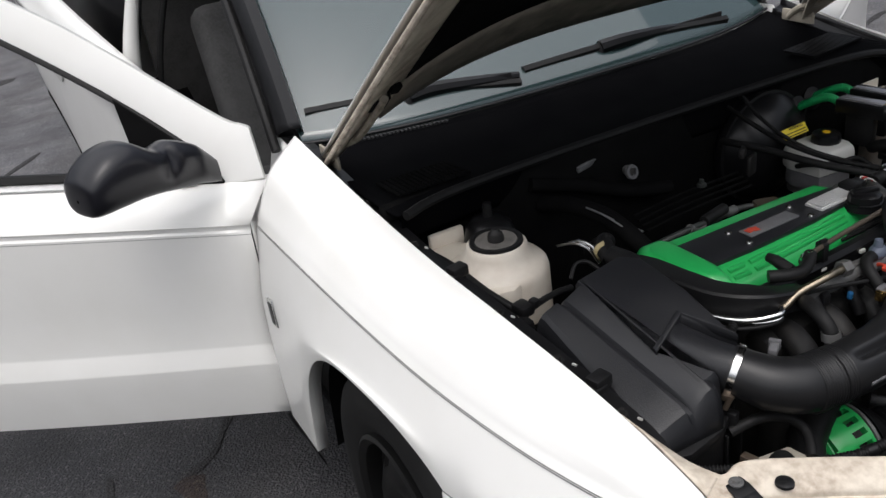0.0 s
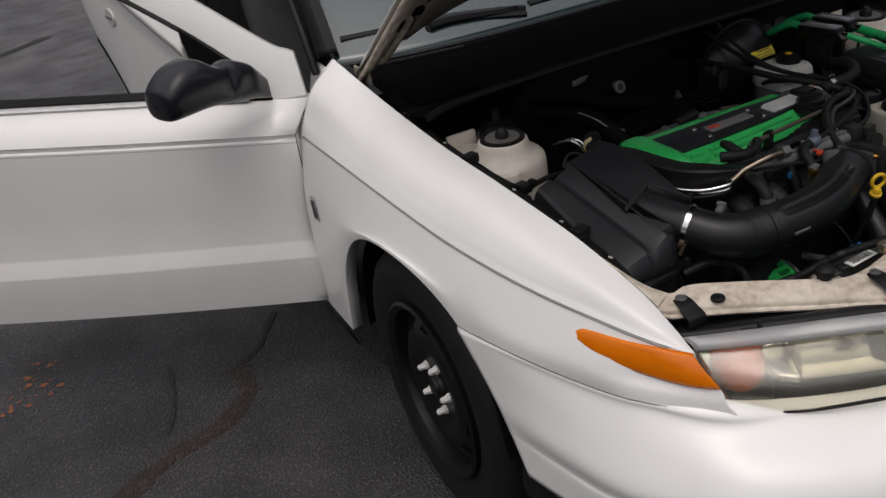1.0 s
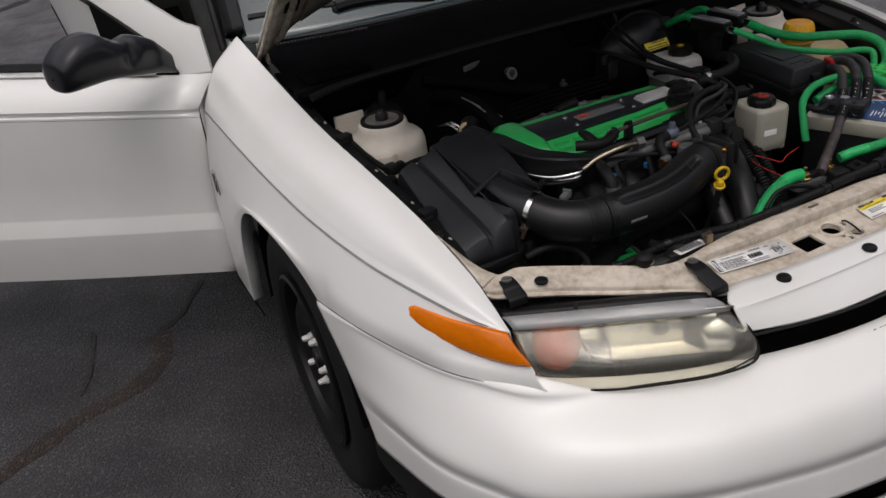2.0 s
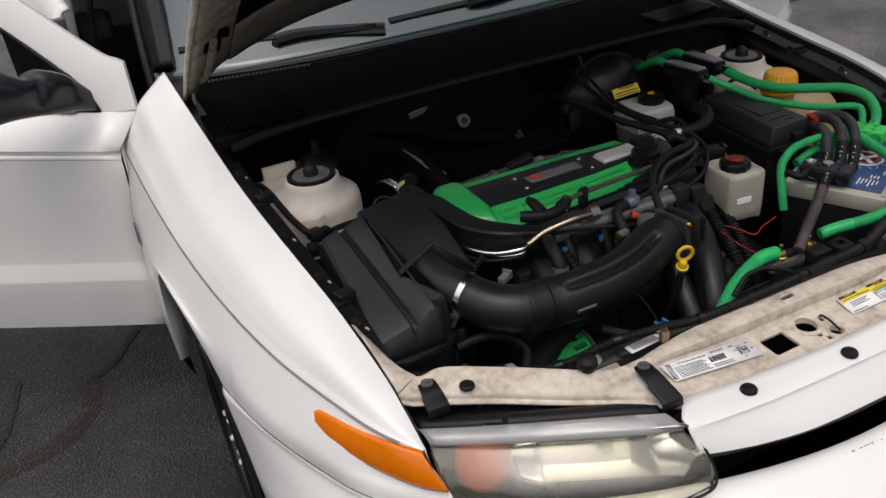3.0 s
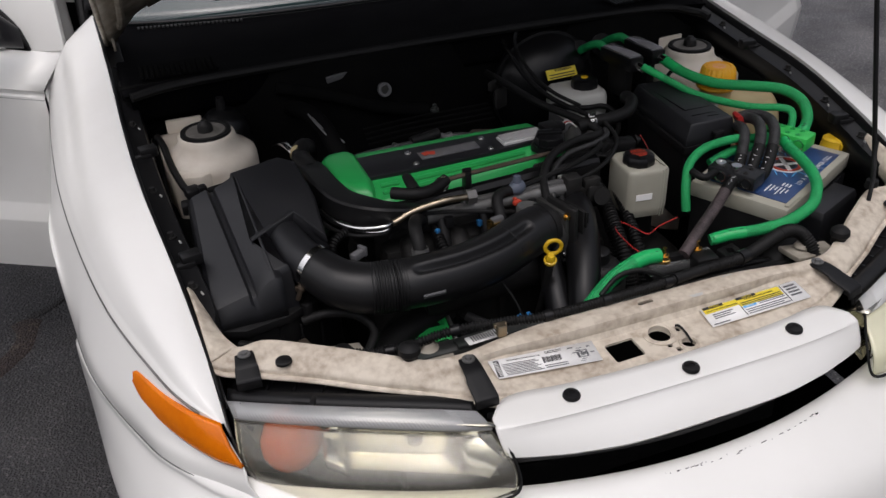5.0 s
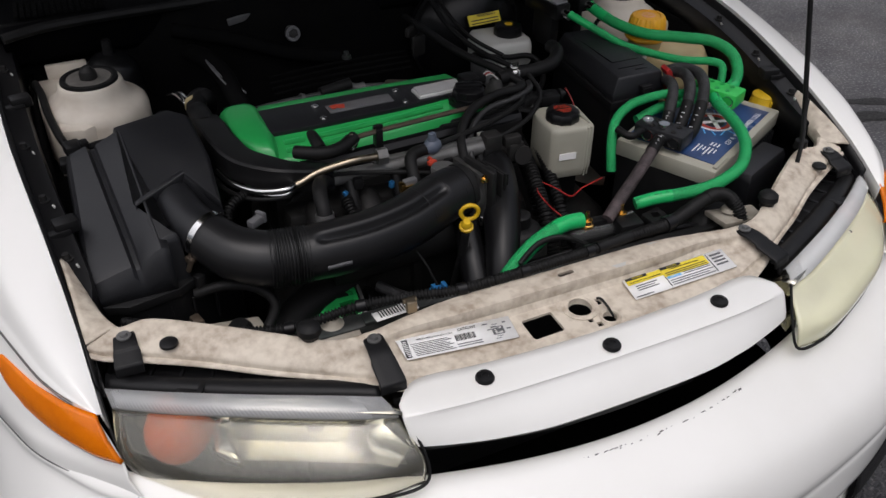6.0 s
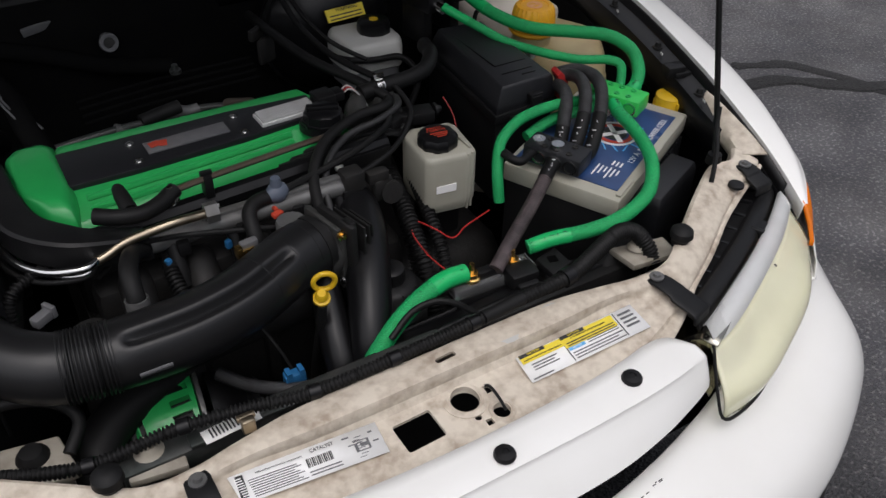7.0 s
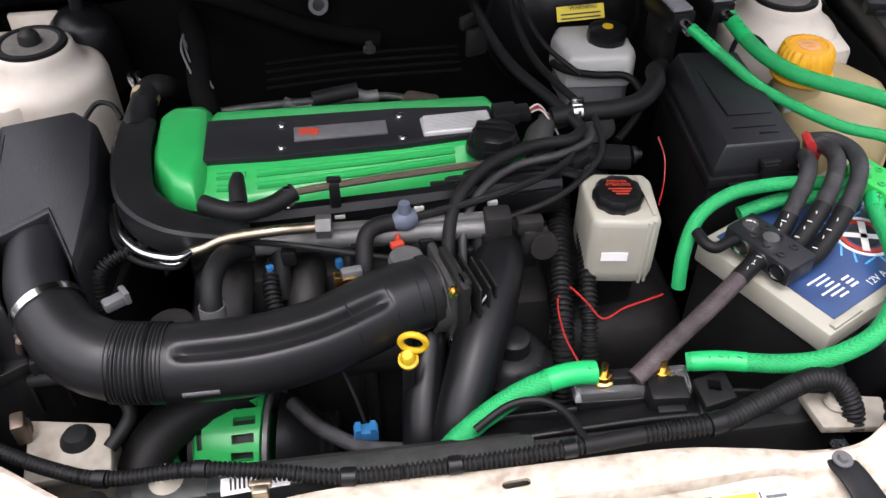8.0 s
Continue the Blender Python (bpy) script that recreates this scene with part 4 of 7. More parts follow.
# ---- hood, raised ----
def make_hood():
    def at(x, a, lift=0.0):
        """A point of the raised hood: a metres forward of its rear edge."""
        crown = 0.125 * (1 - abs(x / 0.67) ** 3)
        up = Vector((0, 0.57, 0.82))
        return Vector((x, 1.250 - 0.82 * a, 0.945 + crown + 0.57 * a)) + up * lift

    def half_width(a):
        return 0.668 - 0.055 * max(a, 0) ** 2

    def rear(t):
        return -0.10 * max(0.0, (abs(t) - 0.90) / 0.10) if abs(t) > 0.90 else 0.0

    def rows(t0, t1, a0, a1, lift, n=26, m=14):
        out = []
        for i in range(m + 1):
            row = []
            for k in range(n + 1):
                t = t0 + (t1 - t0) * k / n
                a = (rear(t) if a0 == 0 else a0) * (1 - i / m) + a1 * (i / m)
                row.append(at(t * half_width(a), a, lift))
            out.append(row)
        return out

    skin = part("hood", grid(rows(-1, 1, 0, 1.02, .016)), PAINT, CAR, "raised white hood with a dark insulated underside", solid=-.003)
    pad = rows(-.86, .86, .185, .90, -.008)
    part("insulation", grid(pad), SHADOWED, skin, "black hood insulation pad", solid=.006)
    # rear and front frames take a darker brown than the side flanges
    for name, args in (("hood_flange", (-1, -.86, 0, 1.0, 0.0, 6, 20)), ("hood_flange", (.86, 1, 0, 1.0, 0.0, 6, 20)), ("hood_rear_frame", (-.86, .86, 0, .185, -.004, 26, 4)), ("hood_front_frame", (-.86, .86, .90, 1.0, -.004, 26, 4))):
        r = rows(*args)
        part(name, grid(r), FLANGE_PAINT if name == "hood_flange" else DARK_FRAME, skin, "grimy cream inner frame of the hood", solid=.012)
    for s in (-1, 1):
        e = [at(s * (half_width(a) + .003), a, -.003) for a in (-.09, .1, .3, .6, .98)]
        part("hood_hem", tube(e, .005, 8, 5), INNER_PAINT, skin)
        # hinge arm, and dark blocks painted as the shade of its cut-out
        part("hood_hinge", join(tube([(s * .655, 1.36, .895), (s * .650, 1.32, .925), tuple(at(s * .630, .02, -.02)), tuple(at(s * .622, .2, -.02))], .008, 8, 4), box((s * .656, 1.33, .90), (.006, .10, .03), 0, .002)), FLANGE_PAINT, skin, "grimy hood hinge")
        c = at(s * .628, .17, -.014)
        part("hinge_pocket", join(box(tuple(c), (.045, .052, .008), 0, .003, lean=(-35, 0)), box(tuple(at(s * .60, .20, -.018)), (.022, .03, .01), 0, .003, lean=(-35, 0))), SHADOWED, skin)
    # prop rod
    foot = Vector((.540, .360, .742))
    low = Vector((.557, .386, .790))
    top = low + Vector((-.04, .24, 1.0)) * .62
    rod = part("hood_prop", tube([tuple(low), tuple(low.lerp(top, .4)), tuple(top)], .0042, 8, 5), RUBBER, CAR, "thin black hood prop rod")
    part("pivot", join(lathe([(0, .016), (.010, .014), (.012, 0), (.0, 0)], tuple(foot - Vector((0, 0, .006))), n=14), tube([tuple(foot + Vector((0, 0, .006))), tuple(foot + Vector((.012, .016, .030))), tuple(low)], .0045, 8, 5)), RUBBER, rod)
    part("strap", tube([tuple(low + Vector((0, 0, .02))), (.545, .372, .782), (.527, .350, .770), (.507, .330, .752), (.498, .322, .738)], .0035, 8, 6, flat=.5), RUBBER, rod, "black rubber strap at the rod's foot")


make_hood()


# ---- doors ----
def make_front_door(side):
    hinge, swing = Vector((-.846, 1.402, 0)), radians(58)
    along, out = Vector((-math.sin(swing), math.cos(swing), 0)), Vector((-math.cos(swing), -math.sin(swing), 0))

    def at(u, off, z):
        return hinge + along * u + out * off + Vector((0, 0, z + .055 * max(u, 0) * min(1, max(0, (z - .42) / .36))))

    def bulge(u):
        return .012 * math.sin(math.pi * min(max((u + .05) / 1.2, 0), 1))

    us = [-.012 + 1.14 * k / 20 for k in range(21)]
    prof = [(.300, -.035), (.302, -.006), (.33, -.001), (.40, .008), (.446, .013), (.452, .013), (.487, -.004), (.493, -.005), (.60, -.004), (.70, -.001), (.768, -.004), (.772, -.009), (.780, -.009), (.784, -.005), (.800, -.014), (.825, -.036), (.848, -.078), (.850, -.11)]
    rows = []
    for z, off in prof:
        rows.append([at(u - (.035 * max(0, (z - .78) / .07) if u < .02 else 0), off + bulge(u), z) for u in us])
    door = part("front_door", mirrored(grid(rows), side), PAINT, CAR, "open white front door with a black mirror", solid=.003, sharp=28)
    part("pinstripe", mirrored(grid([[at(u, -.0055 + bulge(u), .7655) for u in us], [at(u, -.004 + bulge(u), .762) for u in us]]), side), PIN_INK, door, solid=.0006)
    inner = [[at(u, off, z) for u in us] for z, off in ((.302, -.03), (.33, -.075), (.60, -.085), (.80, -.10), (.845, -.11))]
    part("door_trim", mirrored(grid(inner), side), TRIM_DARK, door, "dark inner door panel", solid=.004)
    for u in (us[0], us[-1]):
        part("door_edge", mirrored(grid([[at(u, off, z), at(u, -.10, z)] for z, off in ((.302, -.03), (.40, .004), (.60, -.008), (.78, -.012), (.845, -.08))]), side), PAINT, door, solid=.003)
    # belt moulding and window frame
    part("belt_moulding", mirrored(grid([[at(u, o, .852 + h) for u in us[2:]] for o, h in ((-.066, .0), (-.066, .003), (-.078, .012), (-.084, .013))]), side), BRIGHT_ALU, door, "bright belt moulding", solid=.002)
    part("belt_seal", mirrored(grid([[at(u, o, .852 + h) for u in us[2:]] for o, h in ((-.078, .011), (-.074, .018), (-.082, .030), (-.092, .030))]), side), RUBBER, door, solid=.002)

    def lean(z):
        return -.082 - .32 * (z - .85)

    outer = smooth_line([(-.040, .850, 0), (-.031, .90, 0), (-.0235, .940, 0), (-.0195, .954, 0), (-.002, .962, 0), (.048, .985, 0), (.25, 1.122, 0), (.41, 1.222, 0), (.62, 1.32, 0), (.85, 1.36, 0), (1.06, 1.34, 0), (1.13, 1.20, 0), (1.125, .86, 0)], 6)
    inn = smooth_line([(.043, .850, 0), (.052, .866, 0), (.060, .880, 0), (.066, .890, 0), (.075, .902, 0), (.12, .940, 0), (.262, 1.043, 0), (.46, 1.165, 0), (.64, 1.255, 0), (.85, 1.295, 0), (1.00, 1.28, 0), (1.06, 1.17, 0), (1.06, .86, 0)], 6)

    def f(p, d):
        z = p.y
        return hinge + along * p.x + out * (lean(z) + d) + Vector((0, 0, z))
    rows = [[f(a, -.012), f(a, 0), f(a.lerp(b, .5), .004), f(b, .0), f(b, -.03)] for a, b in zip(outer, inn)]
    part("window_frame", mirrored(grid(rows), side), PAINT, door, "white door window frame", solid=.004, sharp=45)
    rows = [[f(b, .0015), f(b + Vector((0, -.010 if b.x < 1.0 else 0, 0)) + Vector((.004, 0, 0)), .0015), f(b + Vector((.01, -.014, 0)), -.02)] for b in inn[2:]]
    part("window_seal", mirrored(grid(rows), side), RUBBER, door, solid=.002)
    # mirror sail, stalk and housing
    sail = [Vector(p) for p in ((.046, .852, 0), (.10, .918, 0), (.262, 1.040, 0), (.235, .93, 0), (.225, .862, 0))]
    mir = part("mirror", mirrored(stack([[f(p, .008) for p in sail], [f(p, -.004) for p in sail]], .002), side), SHADOWED, door, "glossy black door mirror")
    # housing and stalk in one sweep from the sail outwards
    root, way, face = Vector((-.867, 1.462, 0)), Vector((-.899, -.438, 0)), Vector((.438, -.899, 0))
    sweep = [(-.016, .866, .915, .006), (.014, .876, .950, .020), (.038, .884, .972, .030), (.083, .894, .994, .042), (.106, .900, .992, .047), (.122, .904, .990, .050), (.150, .910, 1.008, .056),
             (.185, .915, 1.030, .061), (.230, .917, 1.028, .061), (.262, .918, 1.012, .057), (.281, .920, .996, .051), (.289, .925, .986, .042), (.2915, .935, .975, .027), (.292, .951, .957, .003)]
    rows = []
    for s, lo, hi, dep in sweep:
        row = []
        for j in range(28):
            a = 2 * math.pi * j / 28
            ca, sa = math.cos(a), math.sin(a)
            pw = .72
            up = (abs(sa) ** pw) * (1 if sa > 0 else -1)
            dd = (abs(ca) ** pw) * (1 if ca > 0 else -1)
            # a furrow between stalk and housing, on the front face
            furrow = 1 - .30 * math.exp(-((s - .118 + .02 * up) / .014) ** 2) * max(0, ca) * max(0, .6 + up)
            row.append(root + way * s + face * (dep * dd * furrow) + Vector((0, 0, (lo + hi) / 2 + (hi - lo) / 2 * up)))
        rows.append(row)
    body = [[rows[i][j] for i in range(len(rows))] for j in range(28)]
    lines = [smooth_line(col, 4) for col in body]
    part("mirror_housing", mirrored(grid([[lines[j][i] for j in range(28)] for i in range(len(lines[0]))], close=True), side), GLOSS, mir, sharp=80)


for side in (-1, 1):
    make_front_door(side)


# ---- cabin and rear body ----
def make_cabin():
    base = both_sides([(0, 1.349, .8965), (.25, 1.3565, .8965), (.45, 1.381, .8965), (.60, 1.4215, .897), (.672, 1.451, .899)])
    crest = both_sides([(0, 2.08, 1.375), (.22, 2.09, 1.372), (.40, 2.12, 1.362), (.52, 2.15, 1.35), (.585, 2.18, 1.335)])
    mid = [tuple(Vector(a).lerp(Vector(b), .5) + Vector((0, -.02, .03))) for a, b in zip(base, crest)]
    scr = part("windscreen", loft([base, mid, crest], 6, 8), GLASS, CAR, "tinted windscreen reflecting a pale sky", solid=.004)
    scr.visible_shadow = False
    b2 = [Vector(p) for p in smooth_line(base, 6)]
    part("windscreen_border", grid([[p + Vector((0, -.005, .001)) for p in b2], [p + Vector((0, .001, .006)) for p in b2]]), SATIN, scr, "black printed edge of the glass", solid=.002)
    for s in (-1, 1):
        lo = [(-.690, 1.475, .925), (-.672, 1.60, 1.035), (-.645, 1.82, 1.20), (-.595, 2.18, 1.345)]
        rows = []
        for p in smooth_line(lo, 6):
            rows.append([p + Vector((.030, -.003, -.006)), p + Vector((.024, -.012, .005)), p + Vector((.002, -.012, .009)), p + Vector((-.014, .012, .0)), p + Vector((-.012, .05, -.02)), p + Vector((.03, .06, -.03))])
        part("windscreen_pillar", mirrored(grid(rows), s), SATIN, CAR, "dark windscreen pillar trim", solid=.003, sharp=50)
        # rubber seal round the front door opening
        part("seal_or_arch_shade", mirrored(tube([(-.715, 1.51, .88), (-.705, 1.60, .99), (-.672, 1.84, 1.165), (-.62, 2.2, 1.30), (-.60, 2.45, 1.33), (-.64, 2.56, 1.2), (-.76, 2.58, .85), (-.79, 2.58, .40)], .011, 8, 6), s), RUBBER, CAR)
        # jamb between fender and door opening
        part("door_jamb", mirrored(grid([[(-.70, 1.47, .90), (-.69, 1.60, .90)], [(-.76, 1.44, .80), (-.72, 1.60, .80)], [(-.80, 1.43, .60), (-.74, 1.60, .60)], [(-.80, 1.43, .30), (-.74, 1.60, .30)]]), s), PAINT, CAR, solid=.003)
        part("rocker_sill", mirrored(loft([[(-.80, 1.42, .30), (-.80, 2.0, .31), (-.80, 3.2, .31)], [(-.835, 1.42, .27), (-.85, 2.0, .27), (-.85, 3.2, .27)], [(-.80, 1.42, .22), (-.80, 2.0, .19), (-.80, 3.2, .19)]], 6, 4), s), PAINT, CAR, "white door sill", solid=.003)
        part("sill_shield", mirrored(loft([[(-.842, 1.30, .27), (-.846, 1.4, .25), (-.846, 1.5, .24)], [(-.82, 1.30, .20), (-.82, 1.4, .19), (-.82, 1.5, .19)]], 4, 3), s), BLACK, CAR, solid=.004)
        # centre pillar, rear door and quarter panel
        part("centre_pillar", mirrored(join(tube([(-.84, 2.60, .32), (-.845, 2.60, .80), (-.775, 2.60, 1.10), (-.67, 2.56, 1.34)], (.030, .030, .020, .018), 12, 5)), s), PAINT, CAR, "white centre pillar")
        part("door_striker", mirrored(join(box((-.872, 2.345, .868), (.05, .03, .06), 0, .006), box((-.885, 2.325, .862), (.022, .02, .035), 0, .004), box((-.858, 2.34, .815), (.03, .03, .05), 0, .006)), s), ALU, CAR)
        rows = []
        for y, w in ((3.12, .875), (3.2, .877), (3.3, .88), (3.4, .882), (3.55, .884), (3.7, .885), (3.85, .885), (3.95, .885), (4.1, .882), (4.3, .875), (4.5, .86), (4.62, .82)):
            low = max(arch(y, 3.57, .37, .352, .27), .27)
            top = .90 + .02 * (y - 2.6)
            rows.append([(-w + .05, y, low + .005), (-w + .01, y, low), (-w, y, low + (.60 - low) * .5), (-w, y, .66), (-w + .004, y, .79), (-w + .010, y, .80), (-w + .03, y, .85), (-w + .085, y, top)])
        q = part("rear_side_panel", mirrored(grid(rows), s), PAINT, CAR, "white rear quarter panel", solid=.004, sharp=50)
        rows, line, lower = [], [], []
        for k in range(26):
            u = 1.25 * k / 25
            x, y, c = -.900 - .14 * u - .010 * math.sin(math.pi * u / 1.25), 2.38 + u, .812 + .21 * u
            low = .30 + .39 * math.sqrt((u - .86) / .40) if u > .86 else .30
            rows.append([(x + .05, y, low), (x + .006, y, low + .004), (x - .010, y, low + (c - .10 - low) * .5), (x - .004, y, c - .10), (x + .001, y, c - .012), (x - .002, y, c - .006), (x - .002, y, c + .006), (x + .004, y, c + .012), (x + .022, y, c + .060), (x + .050, y, c + .100), (x + .075, y, c + .105)])
            line.append((x - .0022, y, c - .016))
            if u > .86:
                lower.append((x + .030, y + .020, low - .022))
        rd = part("rear_door", mirrored(grid(rows), s), PAINT, CAR, "closed white rear door with a round handle", solid=.012, sharp=50)
        part("pinstripe", mirrored(tube(line, .0019, 6, 1), s), PIN_INK, rd)
        # added dark tube: stands in for the shaded arch opening below the door
        part("seal_or_arch_shade", mirrored(tube(lower, .027, 10, 1), s), SHADOWED, rd, "added black tube standing for shade in the rear wheel arch")
        knob = moved(lathe([(0, .004), (.020, .004), (.030, .006), (.036, .004), (.038, -.004)], (0, 0, 0), (-1, 0, 0), 24), pose(-1.024, 3.15, .833, 0, 0, 8) @ Matrix.Diagonal((1, 1.7, 1, 1)))
        part("door_handle", mirrored(knob, s), MILKY, rd, "round white door handle recess")
        part("handle_slot", mirrored(box((-1.030, 3.15, .833), (.004, .10, .007), 8, .001), s), GREY_INK, rd)
        part("rear_arch_liner", mirrored(grid([[(-.90, 3.2 + .74 * k / 20, arch(3.2 + .74 * k / 20, 3.57, .37, .352, .27) - .004), (-.55, 3.2 + .74 * k / 20, arch(3.2 + .74 * k / 20, 3.57, .37, .352, .27))] for k in range(21)]), s), SHADOWED, CAR)
        part("rear_window", mirrored(grid([[(-.80, 2.66, .905), (-.93, 3.2, .92), (-1.01, 3.56, .93)], [(-.68, 2.62, 1.30), (-.75, 3.0, 1.30), (-.84, 3.36, 1.25)]]), s), SATIN, CAR, solid=.004)
        part("rear_pillar", mirrored(loft([[(-.60, 3.33, 1.29), (-.70, 3.70, 1.06), (-.75, 3.95, .93)], [(-.625, 3.30, 1.26), (-.74, 3.62, 1.02), (-.79, 3.95, .925)], [(-.65, 3.28, 1.20), (-.77, 3.50, .98), (-.80, 3.62, .92)]], 4, 4), s), PAINT, CAR, "white rear roof pillar", solid=.006)
        part("seat", mirrored(join(box((-.37, 2.25, .42), (.50, .54, .17), 0, .05, lean=(4, 0), segments=3), box((-.37, 2.58, .73), (.48, .13, .62), 0, .055, lean=(-18, 0), segments=3), box((-.37, 2.70, 1.12), (.27, .10, .19), 0, .045, lean=(-12, 0), segments=3)), s), SEAT_CLOTH, CAR, "grey cloth front seat")
    roof = [both_sides([(0, y, z), (.3, y, z - .008), (.5, y + .01, z - .03), (.61, y + .02, z - .075)]) for y, z in ((2.08, 1.385), (2.5, 1.425), (3.0, 1.42), (3.35, 1.36))]
    part("roof", loft(roof, 4, 5), PAINT, CAR, "white roof", solid=.02)
    rear = [both_sides([(0, y, z), (.3, y, z - .005), (.55, y - .02, z - .03), (w, y - .04, z - .06)]) for y, z, w in ((3.35, 1.36, .61), (3.9, .99, .74), (4.55, .96, .84), (4.68, .80, .86), (4.70, .40, .84))]
    part("trunk", loft(rear, 4, 5), PAINT, CAR, "white trunk and rear window", solid=.02)
    part("dashboard", loft([both_sides([(0, y, z), (.3, y + .01, z), (.62, y + .05, z - .02)]) for y, z in ((1.45, .86), (1.60, .90), (1.78, .88), (1.84, .70), (1.80, .45))], 4, 4), TRIM_DARK, CAR, "dark dashboard", solid=.02)
    part("cabin_floor", box((0, 2.9, .28), (1.50, 3.4, .05), 0, .01), TRIM_DARK, CAR)
    part("cabin_bulkhead", box((0, 3.45, .65), (1.30, .06, .75), 0, .01), SEAT_CLOTH, CAR)


make_cabin()


# ---- cowl and wipers ----
def make_cowl():
    rails = [both_sides(r) for r in (
        [(0, 1.075, .800), (.3, 1.078, .800), (.48, 1.075, .80), (.64, 1.06, .80)],
        [(0, 1.07, .868), (.3, 1.07, .868), (.48, 1.06, .868), (.645, 1.03, .866)],
        [(0, 1.085, .876), (.3, 1.088, .876), (.48, 1.08, .874), (.655, 1.05, .872)],
        [(0, 1.22, .862), (.3, 1.22, .862), (.48, 1.23, .864), (.660, 1.23, .870)],
        [(0, 1.344, .8945), (.3, 1.3535, .8945), (.48, 1.381, .8945), (.670, 1.445, .8965)])]
    cowl = part("cowl", loft(rails, 6, 4), COWL_BLACK, CAR, "black plastic cowl below the windscreen, darkened as under the hood's shade", solid=.004, sharp=50)
    bm = bmesh.new()
    for i in range(15):
        for j in range(10):
            x, y = -.615 + .0105 * i, 1.10 + .0105 * j
            bmesh.ops.create_cube(bm, size=1, matrix=pose(x, y, .8775 - (y - 1.08) * .06 + .0015) @ Matrix.Diagonal((.0068, .0068, .004, 1)))
    part("cowl_grille", bm, SHADOWED, cowl)
    bm = bmesh.new()
    for i in range(22):
        bmesh.ops.create_cube(bm, size=1, matrix=pose(.46 + .0085 * i, 1.15 + .001 * i, .876) @ Matrix.Diagonal((.004, .09, .006, 1)))
    part("cowl_grille", bm, BLACK, cowl)
    bm = bmesh.new()
    for i in range(26):
        bmesh.ops.create_cube(bm, size=1, matrix=pose(-.60 + .009 * i, 1.400 - .0019 * i, .894) @ Matrix.Diagonal((.005, .012, .004, 1)))
    part("cowl_holes", bm, HOSE_GREY, cowl)
    part("cowl_seal", tube([(-.64, 1.02, .872), (-.5, 1.055, .874), (0, 1.062, .876), (.5, 1.05, .874), (.60, 1.0, .868), (.62, .97, .86)], .009, 8, 6), RUBBER, cowl)
    for (ax, ay, az), (bx, by, bz), (tx, ty, tz) in (((-.42, 1.433, .928), (-.636, 1.508, .946), (-.163, 1.383, .919)), ((.079, 1.404, .926), (-.14, 1.407, .936), (.488, 1.414, .917))):
        w = part("wiper", join(lathe([(0, .02), (.010, .018), (.014, .008), (.016, -.01), (0, -.01)], (ax, ay, az), n=16),
                               tube([(ax, ay, az + .014), (ax + .06, ay - .006, az + .018), (ax + .17, ay + (ty - ay) * .5, az + (tz - az) * .5 + .016), (ax + .26, ay + (ty - ay) * .8, az + (tz - az) * .8 + .012)], (.018, .017, .014, .010), 8, 5)), SATIN, CAR, "black windscreen wiper")
        part("wiper_blade", join(tube([(bx, by, bz), ((bx + tx) / 2, (by + ty) / 2 - .004, (bz + tz) / 2 + .012), (tx, ty, tz)], .012, 6, 6), box(((bx + tx) / 2, (by + ty) / 2, (bz + tz) / 2 + .004), (abs(tx - bx) * .95, .006, .022), math.degrees(math.atan2(ty - by, tx - bx)), .001)), RUBBER, w)


make_cowl()


